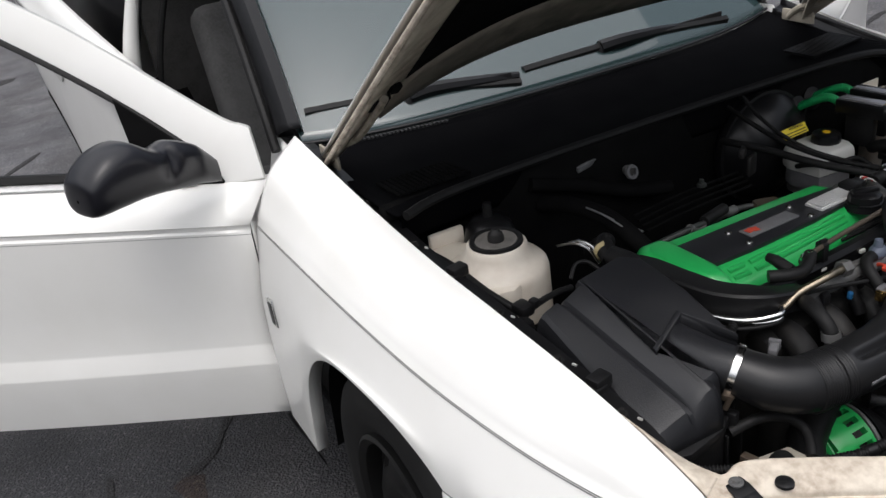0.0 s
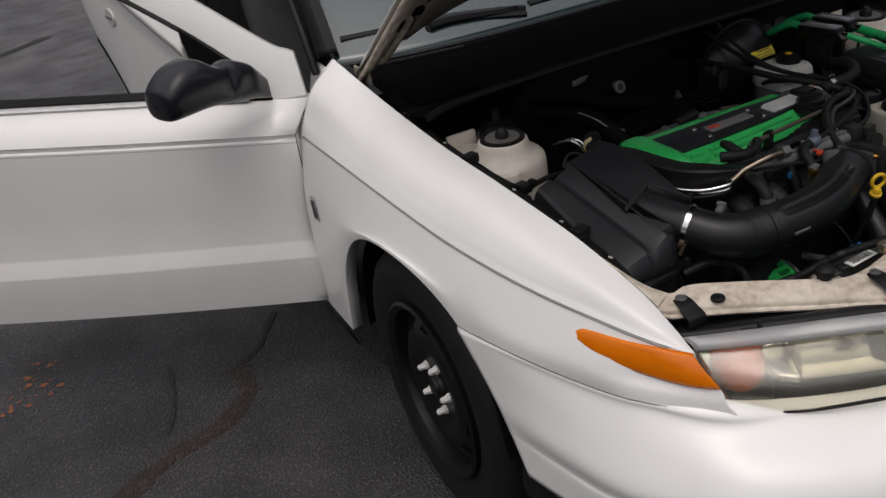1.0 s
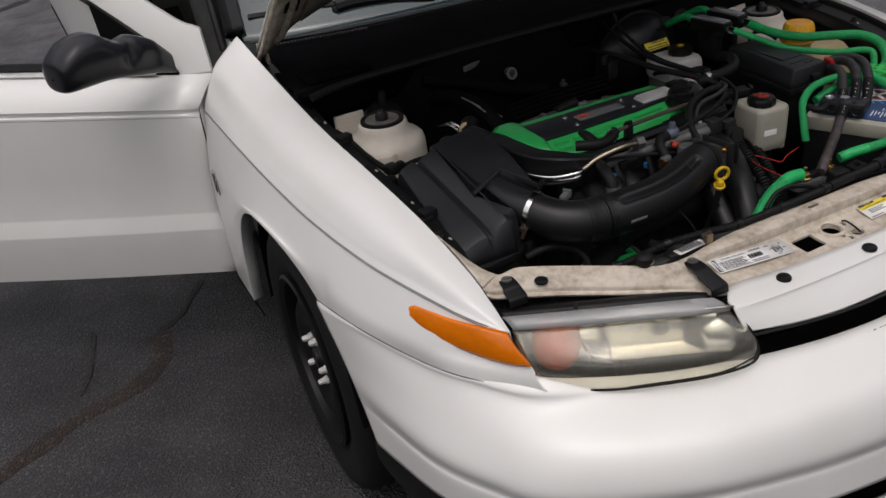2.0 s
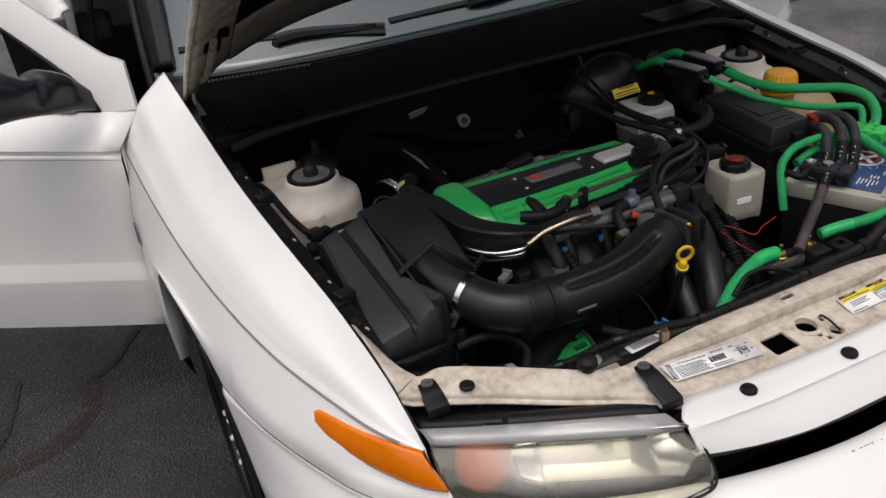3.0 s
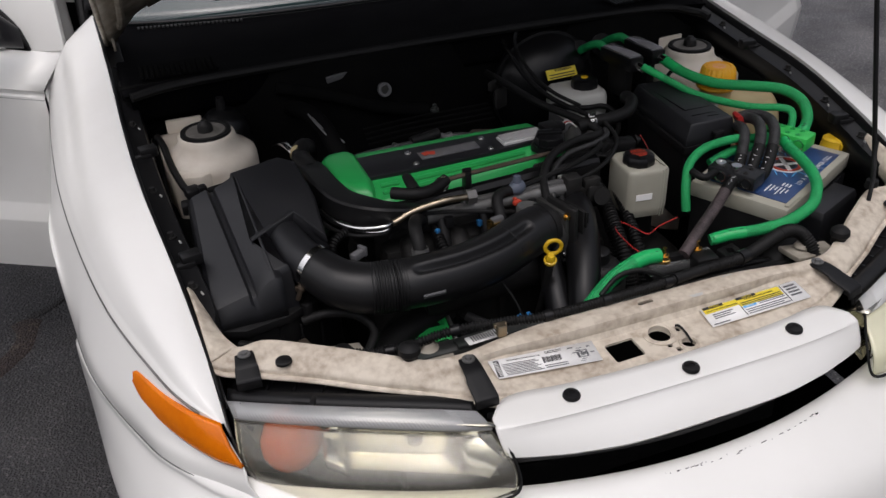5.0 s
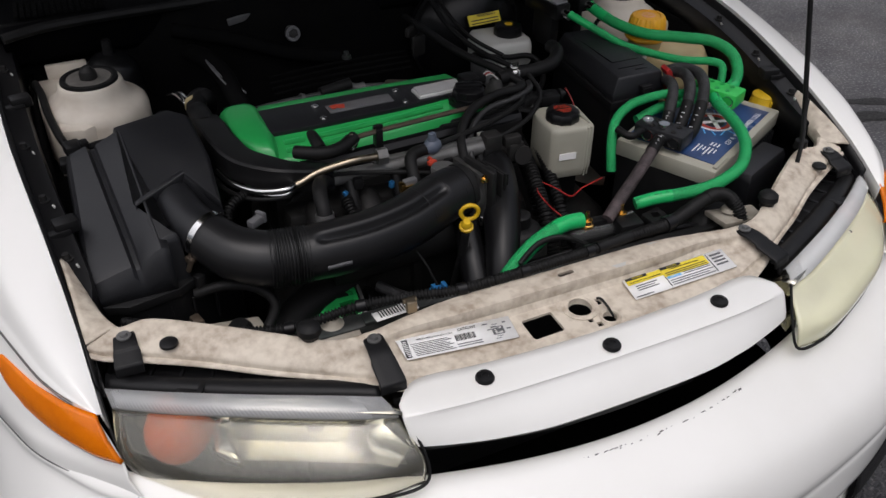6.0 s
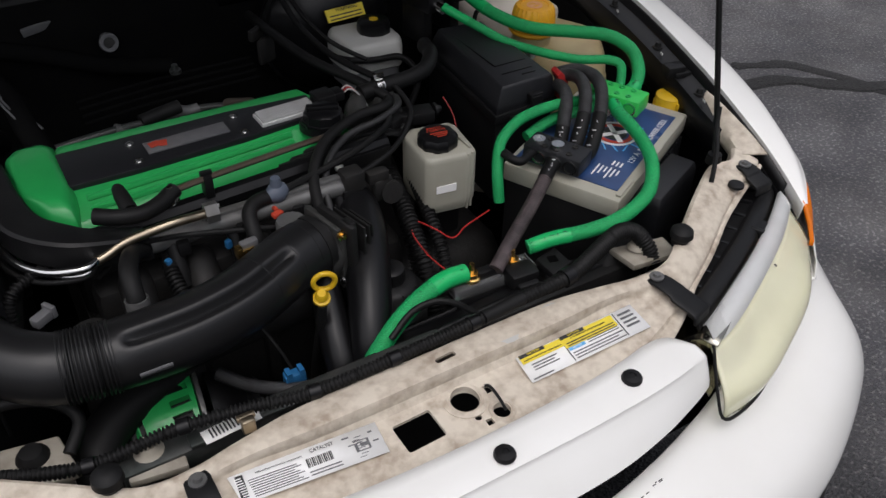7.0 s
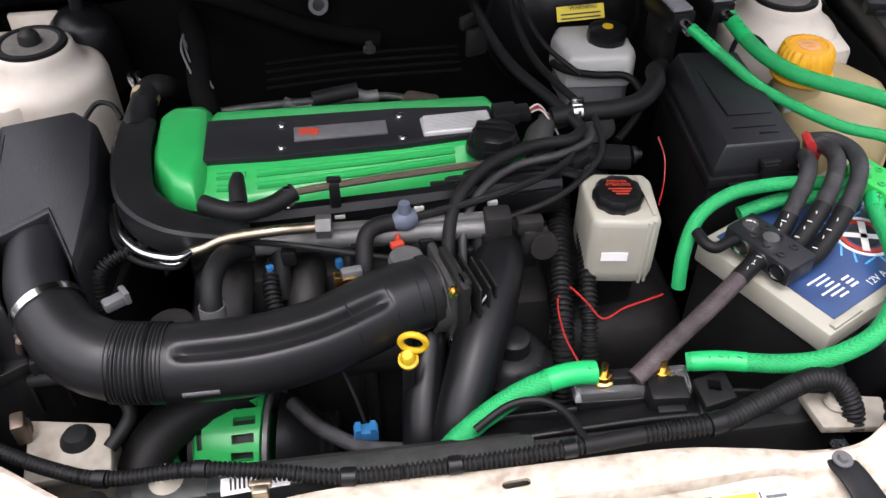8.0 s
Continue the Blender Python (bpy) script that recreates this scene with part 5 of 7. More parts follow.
# ---- engine bay shell ----
def make_bay():
    # firewall, floor and inner wings carry the hood's shade in their near-black colour
    part("firewall", grid([[(x, 1.085 + .02 * math.sin(x * 9), z) for x in [-.66 + .066 * k for k in range(21)]] for z in (.25, .45, .62, .70, .80, .872)]), SHADOWED, CAR, "black firewall with the bay's shade in its colour", solid=.02)
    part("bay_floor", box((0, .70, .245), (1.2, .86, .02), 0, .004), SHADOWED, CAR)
    for s in (-1, 1):
        edge = [Vector(p) for p in smooth_line(FENDER_EDGE, 6)]
        rows = []
        for p in edge[4:]:
            f = min(1.0, max(.25, (p.y - .31) / .13))
            rows.append([p + Vector((.001, 0, -.006)), p + Vector((.005, 0, -.022)), p + Vector((.022 * f, 0, -.028)), p + Vector((.035 * f, -.002, -.028)), p + Vector((.037 * f, -.004, -.036)), p + Vector((.040 * f, -.004, -.080))])
        ch = part("fender_channel", mirrored(grid(rows), s), SATIN, CAR, "black drip channel along the fender", solid=.003, sharp=45)
        for y in (.47, .60, .74, .96, 1.16):
            p = min(edge, key=lambda q: abs(q.y - y))
            c = p + Vector((.018, 0, -.026))
            part("channel_bolt", mirrored(join(lathe([(0, .010), (.0045, .010), (.0055, .003), (.009, .003), (.009, 0), (0, 0)], tuple(c), n=12)), s), GRIME, ch)
            part("channel_clip", mirrored(box((c.x + .012, c.y - .022, c.z + .002), (.002, .007, .003), 20, 0), s), MILKY, ch)
        for y in (.545, .86):
            p = min(edge, key=lambda q: abs(q.y - y))
            part("channel_block", mirrored(join(box((p.x + .032, p.y, p.z - .020), (.032, .024, .020), 12, .004), box((p.x + .022, p.y - .01, p.z - .026), (.03, .014, .012), 12, .003)), s), BLACK, ch)
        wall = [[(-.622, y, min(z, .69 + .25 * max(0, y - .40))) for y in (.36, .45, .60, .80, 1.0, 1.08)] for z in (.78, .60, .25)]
        part("inner_wing", mirrored(grid(wall), s), SHADOWED, CAR, "inner wing panel with shade in its dark colour", solid=.01)
        # strut tower
        cx, cy = -.523, .921
        tower = part("strut_tower", mirrored(lathe([(.030, .813), (.048, .819), (.0525, .816), (.0545, .806), (.061, .794), (.070, .787), (.079, .783), (.0855, .776), (.088, .766), (.089, .70), (.090, .58), (.095, .40)], (cx, cy, 0), n=40), s), TOWER_PAINT, CAR, "cream painted strut tower with a black mount cap", sharp=60)
        part("strut_cap", mirrored(lathe([(0, .8195), (.020, .8195), (.022, .8205), (.036, .8215), (.040, .8245), (.0465, .824), (.0475, .818), (.044, .814)], (cx, cy, 0), n=36), s), RUBBER, tower)
        part("cap_plate", mirrored(lathe([(0, .8222), (.030, .8222), (.036, .8235), (.0375, .8205)], (cx, cy, 0), n=32), s), CAP_GREY, tower)
        part("strut_nut", mirrored(join(lathe([(0, .843), (.006, .843), (.009, .838), (.0125, .836), (.0145, .830), (.0145, .822), (0, .822)], (cx, cy, 0), n=14)), s), GRIME, tower)
        part("apron", mirrored(join(prism([(-.600, .835), (-.626, 1.055), (-.54, 1.055), (-.50, 1.0), (-.50, .85), (-.55, .825)], .60, .777, .008)), s), TOWER_PAINT, tower, "cream painted inner apron")
        part("cowl_side", mirrored(box((-.555, 1.052, .772), (.07, .012, .06), 0, .002), s), TOWER_PAINT, tower)


make_bay()


# ---- engine ----
def shaped_tube(points, radius, shape, sides=32, per=10):
    """A moulded pipe whose radius depends on the way along it and the angle round it (0: up)."""
    line = smooth_line(points, per)
    radii = [v.x for v in smooth_line([(r, 0, 0) for r in radius], per)]
    rows = []
    for i, p in enumerate(line):
        d = (line[min(i + 1, len(line) - 1)] - line[max(i - 1, 0)]).normalized()
        side = d.cross(Vector((0, 0, 1))).normalized()
        up = side.cross(d)
        row = []
        for k in range(sides):
            a = 2 * math.pi * k / sides - math.pi
            row.append(p + radii[i] * shape(i / (len(line) - 1), a) * (math.cos(a) * up + math.sin(a) * side))
        rows.append(row)
    rows = [[line[0]] * sides] + rows + [[line[-1]] * sides]
    return grid(rows, close=True)


def bolt(at, r=.006, h=.006, axis=(0, 0, 1)):
    return lathe([(0, h), (r * .75, h), (r * .85, h * .4), (r * 1.5, h * .4), (r * 1.5, 0), (0, 0)], at, axis, 12)


def make_engine():
    eng = thing("engine", (-.1, .62, .26), "inline engine with a green valve cover and black trim", "engine")
    # block, head and gearbox below
    block = part("engine_block", box((-.10, .63, .46), (.44, .24, .40), 0, .03), GRIME, eng, "dark grimy engine block")
    part("cylinder_head", box((-.10, .66, .68), (.42, .18, .12), 0, .02), GRIME, eng)
    part("gearbox", box((.20, .66, .44), (.24, .26, .26), 0, .05, segments=3), GRIME, eng)
    part("side_cover", box((-.12, .52, .50), (.34, .06, .24), 0, .02), GRIME, eng)
    for k in range(5):
        part("block_rib", box((-.29 + .09 * k, .505, .54), (.016, .06, .16), 0, .005), GRIME, block)
    # valve cover
    base = [(-.296, .598), (-.19, .606), (-.05, .624), (.085, .643), (.108, .662), (.098, .74), (.082, .782), (-.10, .788), (-.285, .79), (-.300, .77)]
    mid = [(-.288, .610), (-.19, .618), (-.05, .635), (.082, .652), (.100, .668), (.090, .74), (.076, .776), (-.10, .782), (-.28, .784), (-.292, .765)]
    top = [(-.282, .650), (-.19, .652), (-.05, .659), (.072, .666), (.084, .675), (.078, .735), (.068, .765), (-.10, .770), (-.275, .772), (-.284, .755)]
    cover = part("valve_cover", stack([[(x, y, .735) for x, y in base], [(x, y, .752) for x, y in base], [(x, y, .770) for x, y in mid], [(x, y, .788) for x, y in top]], .004), GREEN, eng, "bright green painted valve cover", sharp=30)
    end = [(-.346, .685), (-.341, .648), (-.318, .612), (-.288, .600), (-.276, .64), (-.277, .775), (-.290, .792), (-.328, .792), (-.345, .77)]
    part("cover_end", stack([[(x, y, .72) for x, y in end], [(x, y, .775) for x, y in end], [(x * .90 - .031, .70 + (y - .70) * .88, .792) for x, y in end], [(x * .72 - .0868, .70 + (y - .70) * .72, .800) for x, y in end]], .007), GREEN, cover, "raised green end of the valve cover", sharp=30)
    def slope(x, f):
        t = (x + .19) / .26
        return (x, (.618 + .035 * max(t, 0)) * (1 - f) + (.652 + .014 * max(t, 0)) * f - .0015, .7705 + .0185 * f)
    for f in (.28, .68):
        for x0, x1 in ((-.268, -.235), (-.222, .012)):
            part("cover_rib", tube([slope(x0, f), slope((x0 + x1) / 2, f), slope(x1, f)], .0046, 8, 3), GREEN, cover)
    part("oil_neck", lathe([(0, .784), (.034, .784), (.032, .793), (.026, .796), (0, .796)], (.060, .655, 0), n=28), SATIN, cover)
    part("oil_cap", join(lathe([(0, .813), (.020, .813), (.0255, .809), (.027, .798), (.030, .797), (.030, .793), (0, .793)], (.060, .652, 0), n=30, lobes=10, depth=.0015), box((.060, .652, .815), (.046, .012, .009), -20, .003)), SATIN, cover, "black oil filler cap")
    panel = part("coil_cover", stack([[(x, y, z) for x, y in ((-.284, .657), (-.20, .655), (-.05, .660), (.066, .672), (.068, .728), (-.05, .738), (-.283, .740))] for z in (.786, .796)], .002), BOX_GREY, eng, "flat black coil cover on the engine", sharp=25)
    for x, y in ((-.192, .670), (-.192, .716), (-.048, .672), (-.048, .718)):
        part("cover_bolt", bolt((x, y, .796), .004, .004), CHROME, panel)
    plate = part("name_plate", box((-.121, .694, .7975), (.112, .028, .003), 1, .001), GREY_INK, panel, "grey plate with a red mark")
    part("red_mark", join(box((-.164, .696, .7995), (.014, .012, .001), 12), box((-.153, .694, .7995), (.010, .014, .001), -14)), RED_INK, panel)
    coil = part("ignition_module", box((.020, .690, .797), (.086, .036, .007), 2, .002), BRIGHT_ALU, panel, "finned aluminium ignition module")
    for k in range(11):
        part("fin", box((.020, .6755 + .0029 * k, .8018), (.080, .0012, .004), 2), BRIGHT_ALU, coil)
    part("coil_plug", join(box((.082, .700, .800), (.030, .030, .018), 4, .003), box((.104, .702, .799), (.018, .022, .014), 4, .002)), BLACK, panel, "black coil connector")
    for k in range(3):
        part("coil_wire", tube([(.112, .705 - .004 * k, .800), (.125, .71 - .006 * k, .804), (.135, .700 - .006 * k, .796), (.15, .69, .77)], .0012, 5, 4), RED if k == 1 else MILKY, panel)
    # cable duct in front of the cover, pipes on it
    duct = part("cable_duct", join(tube([(-.315, .61, .755), (-.285, .586, .762), (-.20, .582, .766), (-.05, .588, .768), (.05, .595, .768), (.13, .60, .764)], .013, 8, 5), box((-.08, .582, .752), (.42, .012, .035), 1.5, .003)), SATIN, eng, "black cable duct along the engine")
    for x in (-.215, -.13, -.04, .045):
        part("duct_clip", box((x, .574, .764), (.012, .005, .006), 0, .001), MILKY, duct)
    part("vent_pipe", tube([(-.176, .566, .809), (-.135, .574, .808), (-.05, .590, .803), (.03, .603, .799), (.065, .612, .793)], .0042, 8, 5), BROWN_PIPE, eng, "thin bronze vent pipe")
    part("pipe_clip", join(box((-.133, .577, .796), (.012, .018, .032), 0, .002), box((-.133, .576, .814), (.016, .006, .008), 0, .002)), BLACK, eng)
    hose = part("vent_hose", tube([(-.272, .556, .812), (-.250, .542, .812), (-.224, .538, .810), (-.199, .548, .809), (-.176, .563, .812)], .010, 12, 6), RUBBER, eng, "black rubber breather hose")
    part("vent_elbow", tube([(-.236, .590, .818), (-.236, .574, .818), (-.234, .548, .811)], (.007, .009, .010), 12, 5), RUBBER, hose)
    part("spring_clamp", join(lathe([(.0115, -.004), (.0125, -.004), (.0125, .004), (.0115, .004)], (-.185, .560, .806), (.8, .55, .2), 18), box((-.183, .558, .819), (.006, .004, .006), 0)), CHROME, hose)
    # black coolant elbow round the engine's end
    path = smooth_line([(-.368, .748, .800), (-.366, .705, .808), (-.361, .645, .811), (-.346, .584, .811), (-.309, .543, .809), (-.27, .533, .800), (-.225, .535, .788)], 6)
    rows = []
    for k, p in enumerate(path):
        d = (path[min(k + 1, len(path) - 1)] - path[max(k - 1, 0)]).normalized()
        n = Vector((-d.y, d.x, 0)).normalized()
        w = .0205 - .008 * max(0, k / (len(path) - 1) - .6) / .4
        up = Vector((0, 0, 1))
        rows.append([p + n * w * 1.06 - up * .034, p + n * w * 1.06 - up * .010, p + n * w * 1.12 - up * .008, p + n * w * 1.12 - up * .005, p + n * w - up * .002, p + n * w * .8, p - n * w * .8, p - n * w - up * .003, p - n * w * 1.03 - up * .034])
    rows = [[path[0] - Vector((0, 0, .02))] * 9] + rows
    out = part("coolant_elbow", grid(rows), BLACK, eng, "black moulded coolant housing", sharp=35)
    part("elbow_neck", tube([(-.368, .735, .788), (-.369, .760, .788), (-.370, .80, .784)], (.017, .0185, .0175), 18, 4), BLACK, out)
    part("coolant_hose", tube([(-.372, .80, .78), (-.365, .83, .790), (-.350, .845, .785), (-.34, .90, .74)], .017, 14, 5), RUBBER, out)
    part("hose_band", lathe([(.016, -.005), (.0182, -.005), (.0182, .005), (.016, .005)], (-.369, .822, .786), (.2, .9, .3), 20), AGED, out)
    for k in range(2):
        part("steel_line", tube([(-.402 + .010 * k, .915, .770), (-.395 + .010 * k, .87, .790), (-.385 + .010 * k, .845, .785), (-.375, .83, .76)], .0032, 8, 5), CHROME, out)
    for k, (dx, dz) in enumerate(((0, 0), (.008, -.008), (-.006, -.012))):
        part("cooling_pipe", tube([(-.380 + dx, .610, .776 + dz), (-.368 + dx, .562, .777 + dz), (-.340 + dx, .524, .779 + dz), (-.303, .504, .784 + dz), (-.288, .514, .782)], .0048 if k == 0 else .0035, 10, 5), CHROME if k < 2 else RUBBER, out)
    # fuel rail
    rail = part("fuel_rail", join(tube([(-.225, .560, .742), (-.10, .556, .744), (.055, .553, .744)], .012, 12, 4), box((-.06, .560, .754), (.20, .012, .012), -1, .003)), ALU, eng, "cast aluminium fuel rail")
    rail.location = (.002, -.022, .021)
    part("fuel_pipe", tube([(-.292, .538, .758), (-.276, .539, .762), (-.250, .541, .771), (-.200, .535, .781), (-.170, .541, .776), (-.151, .545, .773)], .0058, 12, 6), BRASS, rail, "brass coloured fuel pipe")
    part("pipe_nut", lathe([(0, -.008), (.013, -.008), (.013, .008), (0, .008)], (-.149, .546, .772), (1, -.05, 0), 6), ALU, rail)
    part("rail_head", join(box((.040, .552, .752), (.030, .026, .030), 0, .004), box((.076, .548, .748), (.030, .016, .018), 0, .003), box((.082, .545, .728), (.030, .012, .034), 8, .005), lathe([(0, -.006), (.016, -.006), (.016, .006), (0, .006)], (.092, .540, .722), (0, -1, .2), 16)), GRIME, rail)
    for x in (-.20, -.125, -.05, .02):
        inj = part("injector", join(tube([(x, .556, .738), (x, .540, .712), (x, .528, .690)], .010, 10, 3), box((x + .010, .545, .735), (.016, .014, .020), 0, .003)), BLACK, rail)
        part("injector_plug", box((x - .012, .540, .722), (.008, .008, .012), 20, .002), BLUE if x < -.1 else BLACK, inj)
    # intake manifold with its runners
    man = part("intake_manifold", join(tube([(-.26, .47, .655), (-.12, .47, .665), (.0, .475, .665)], .036, 16, 4), box((-.12, .55, .67), (.36, .05, .10), 0, .015)), GRIME, eng, "grey cast intake manifold")
    for x in (-.245, -.165, -.085, -.01):
        part("runner", tube([(x, .565, .69), (x - .006, .535, .715), (x - .01, .495, .70), (x - .01, .475, .66)], .021, 14, 5), GRIME, man)
    thr = part("throttle_body", join(lathe([(.036, -.02), (.040, -.018), (.040, .018), (.036, .020), (0, .020)], (-.030, .462, .738), (1, .25, 0), 28), box((-.028, .462, .735), (.010, .078, .090), 12, .004)), DULL_ALU, eng, "dull cast throttle body")
    part("throttle_flange", join(box((-.018, .448, .742), (.010, .070, .096), 14, .004), box((-.012, .430, .780), (.014, .020, .020), 14, .003)), GRIME, thr, "dark cast throttle flange")
    for k, (x, w) in enumerate(((-.002, .060), (.010, .052), (.020, .044))):
        part("linkage_plate", join(box((x, .447 + .006 * k, .738), (.003, w, .088 - .016 * k), 14, .001), lathe([(0, -.002), (.020, -.002), (.020, .002), (0, .002)], (x + .004, .445 + .006 * k, .735), (1, .25, 0), 18)), GRIME, thr)
    part("linkage_spring", tube([(.004, .425, .72), (.012, .428, .735), (.008, .430, .75), (.016, .435, .76)], .0018, 6, 5), CHROME, thr)
    for z in (.775, .705):
        part("throttle_bolt", bolt((-.022, .428, z), .0045, .008, (.2, -1, .1)), GOLD if z > .75 else CHROME, thr)
    part("idle_valve", join(lathe([(0, .028), (.017, .027), (.019, .022), (.019, -.012), (.021, -.014), (.021, -.018), (0, -.018)], (-.064, .480, .752), (0, .1, 1), 22)), ALU, thr, "grey cylindrical idle valve")
    part("idle_plug", join(box((-.071, .508, .772), (.015, .009, .007), 15, .002), tube([(-.070, .512, .774), (-.07, .525, .77), (-.08, .54, .75)], .003, 8, 4)), RED_INK, thr, "orange connector")
    part("sensor", join(box((-.137, .468, .766), (.008, .012, .016), 8, .002), box((-.126, .470, .764), (.016, .008, .006), 8, .001)), GOLD, thr, "amber map sensor")
    part("sensor_body", box((-.122, .475, .768), (.022, .010, .012), 8, .002), GREY_INK, thr)
    part("check_valve", join(lathe([(0, -.014), (.008, -.013), (.013, -.004), (.013, .004), (.008, .013), (0, .014)], (-.060, .533, .786), (.9, .2, .1), 18), lathe([(0, .012), (.006, .012), (.008, .0), (0, 0)], (-.060, .533, .796), n=12)), CHECK_BLUE, eng, "blue-grey plastic check valve")
    part("vacuum_hose", tube([(-.068, .533, .783), (-.090, .528, .784), (-.104, .515, .780), (-.108, .490, .760), (-.108, .475, .735)], .0095, 12, 6), RUBBER, eng)
    part("vacuum_hose", tube([(-.052, .534, .786), (0, .545, .788), (.06, .560, .792), (.11, .585, .792), (.145, .615, .79), (.16, .66, .79)], .0045, 8, 6), RUBBER, eng)
    part("throttle_cable", tube([(-.290, .53, .745), (-.25, .528, .775), (-.20, .520, .778), (-.12, .505, .768), (-.05, .50, .752), (0, .49, .745)], .0035, 8, 6), RUBBER, eng)
    # hoses that arch over the right end
    for pts, r, m in (([(.170, .665, .79), (.150, .640, .797), (.098, .628, .800), (.036, .592, .800), (-.004, .546, .785), (-.019, .49, .755), (-.02, .47, .72)], .0074, RUBBER),
                      ([(.185, .668, .79), (.172, .640, .792), (.130, .618, .792), (.075, .605, .790), (.03, .57, .785), (.005, .53, .770), (.0, .50, .74)], .0050, HOSE_GREY),
                      ([(.19, .68, .80), (.19, .64, .79), (.175, .61, .782), (.12, .56, .778), (.05, .535, .772), (-.02, .528, .765)], .004, RUBBER)):
        part("vacuum_line", tube(pts, r, 12, 7), m, eng)
    part("thermostat_housing", join(tube([(.135, .694, .785), (.120, .672, .780), (.118, .645, .770)], (.012, .018, .020), 12, 5), box((.145, .70, .785), (.04, .018, .022), 18, .005), box((.120, .66, .765), (.035, .05, .03), 10, .008)), DULL_ALU, eng, "dull alloy thermostat housing")
    heat = part("heater_hose", tube([(.140, .696, .792), (.178, .700, .794), (.225, .702, .794), (.262, .715, .795), (.292, .750, .797), (.305, .79, .790), (.34, .85, .76)], .0125, 14, 7), RUBBER, eng, "black heater hose")
    part("spring_clamp", join(lathe([(.013, -.006), (.0145, -.006), (.0145, .006), (.013, .006)], (.172, .700, .794), (1, .05, 0), 20), box((.172, .699, .812), (.016, .004, .008), 0), box((.172, .684, .800), (.004, .004, .014), 0)), CHROME, heat)
    part("heater_hose", tube([(.092, 1.02, .80), (.092, .90, .812), (.110, .80, .808), (.150, .715, .800), (.172, .672, .79), (.175, .64, .775), (.165, .61, .75)], .0075, 12, 7), RUBBER, eng)
    part("brake_line", tube([(.148, 1.06, .85), (.140, .99, .835), (.135, .90, .818), (.145, .80, .808), (.175, .71, .804)], .0052, 10, 7), RUBBER, eng)
    for k in range(7):
        part("harness_wire", tube([(-.02 + .01 * k, .63 + .008 * (k % 3), .755), (.12, .610 + .006 * k, .772 - .004 * (k % 2)), (.16, .60 + .008 * k, .765), (.20, .62 + .01 * k, .74), (.22, .66, .66)], .0030 + .0006 * (k % 3), 8, 5), RUBBER, eng)
    part("gear_selector", join(box((.19, .635, .772), (.07, .030, .020), -12, .004), bolt((.225, .628, .776), .007, .012, (1, 0, 0)), box((.150, .64, .775), (.03, .05, .016), 30, .004)), BLACK, eng)
    # oil filter housing and tubes right of the throttle
    filt = part("oil_filter_housing", lathe([(.044, .640), (.046, .642), (.046, .650), (.042, .653), (.037, .664), (.030, .670), (.019, .672), (.018, .690), (.014, .693), (0, .693)], (.046, .432, 0), n=36), BLACK, eng, "black oil filter cap on an alloy bowl")
    part("filter_bowl", lathe([(0, .50), (.044, .50), (.0475, .52), (.0475, .600), (.049, .602), (.049, .630), (.0465, .641), (.040, .641)], (.046, .432, 0), n=36), DULL_ALU, filt, "dull alloy filter bowl")
    for k in range(8):
        t = 2 * math.pi * k / 8
        part("cap_rib", box((.046 + .030 * math.cos(t), .432 + .030 * math.sin(t), .664), (.012, .003, .008), math.degrees(t), .001), BLACK, filt)
    part("intake_snorkel", tube([(.050, .545, .730), (.040, .505, .732), (.022, .455, .722), (-.004, .395, .700), (-.028, .345, .66), (-.035, .32, .60)], (.024, .029, .030, .028, .025, .023), 18, 6), SATIN, eng, "smooth black plastic tube")
    part("support_leg", tube([(-.045, .44, .70), (-.058, .385, .665), (-.065, .34, .62), (-.07, .32, .55)], (.018, .022, .022, .020), 10, 5), SATIN, eng)
    for x, y, r in ((.130, .57, .013), (.118, .52, .011), (.152, .53, .009)):
        part("loom_tube", tube([(x + .01, y + .06, .72), (x, y, .70), (x - .01, y - .07, .66), (x - .015, y - .12, .58)], r, 10, 6, wave=(.006, .003)), RUBBER, eng)
    part("red_wire", tube([(.108, .384, .690), (.101, .428, .692), (.106, .479, .692), (.122, .497, .694), (.138, .471, .692), (.150, .446, .690), (.177, .457, .692), (.207, .466, .692), (.228, .474, .690)], .0012, 6, 7), RED, eng, "thin red wire")
    part("red_wire", tube([(.292, .71, .74), (.298, .69, .72), (.290, .66, .70), (.275, .63, .69)], .0011, 6, 6), RED, eng)
    # low hoses in front
    part("radiator_hose", tube([(-.22, .47, .60), (-.275, .448, .622), (-.331, .420, .618), (-.360, .380, .60), (-.352, .340, .56), (-.33, .30, .50)], .027, 16, 6), RUBBER, eng, "thick black radiator hose")
    part("vacuum_hose", tube([(-.232, .530, .765), (-.250, .505, .782), (-.261, .475, .784), (-.264, .450, .768), (-.264, .440, .73)], .011, 12, 6), RUBBER, eng)
    part("hose_band", lathe([(.0115, -.006), (.0135, -.006), (.0135, .006), (.0115, .006)], (-.264, .447, .760), (.02, .2, 1), 18), ALU, eng)
    part("loom_tube", tube([(-.190, .590, .752), (-.200, .55, .742), (-.210, .51, .735), (-.205, .475, .712), (-.19, .455, .68)], .0085, 10, 6, wave=(.005, .0028)), RUBBER, eng)
    part("loom_tube", tube([(-.312, .575, .765), (-.335, .55, .768), (-.370, .532, .768), (-.388, .518, .755), (-.392, .50, .72)], .0065, 10, 6, wave=(.005, .0025)), RUBBER, eng)
    part("connector", join(box((-.360, .462, .770), (.022, .012, .012), 32, .002), box((-.350, .469, .772), (.006, .016, .015), 32, .001)), GREY_INK, eng, "pale grey connector")
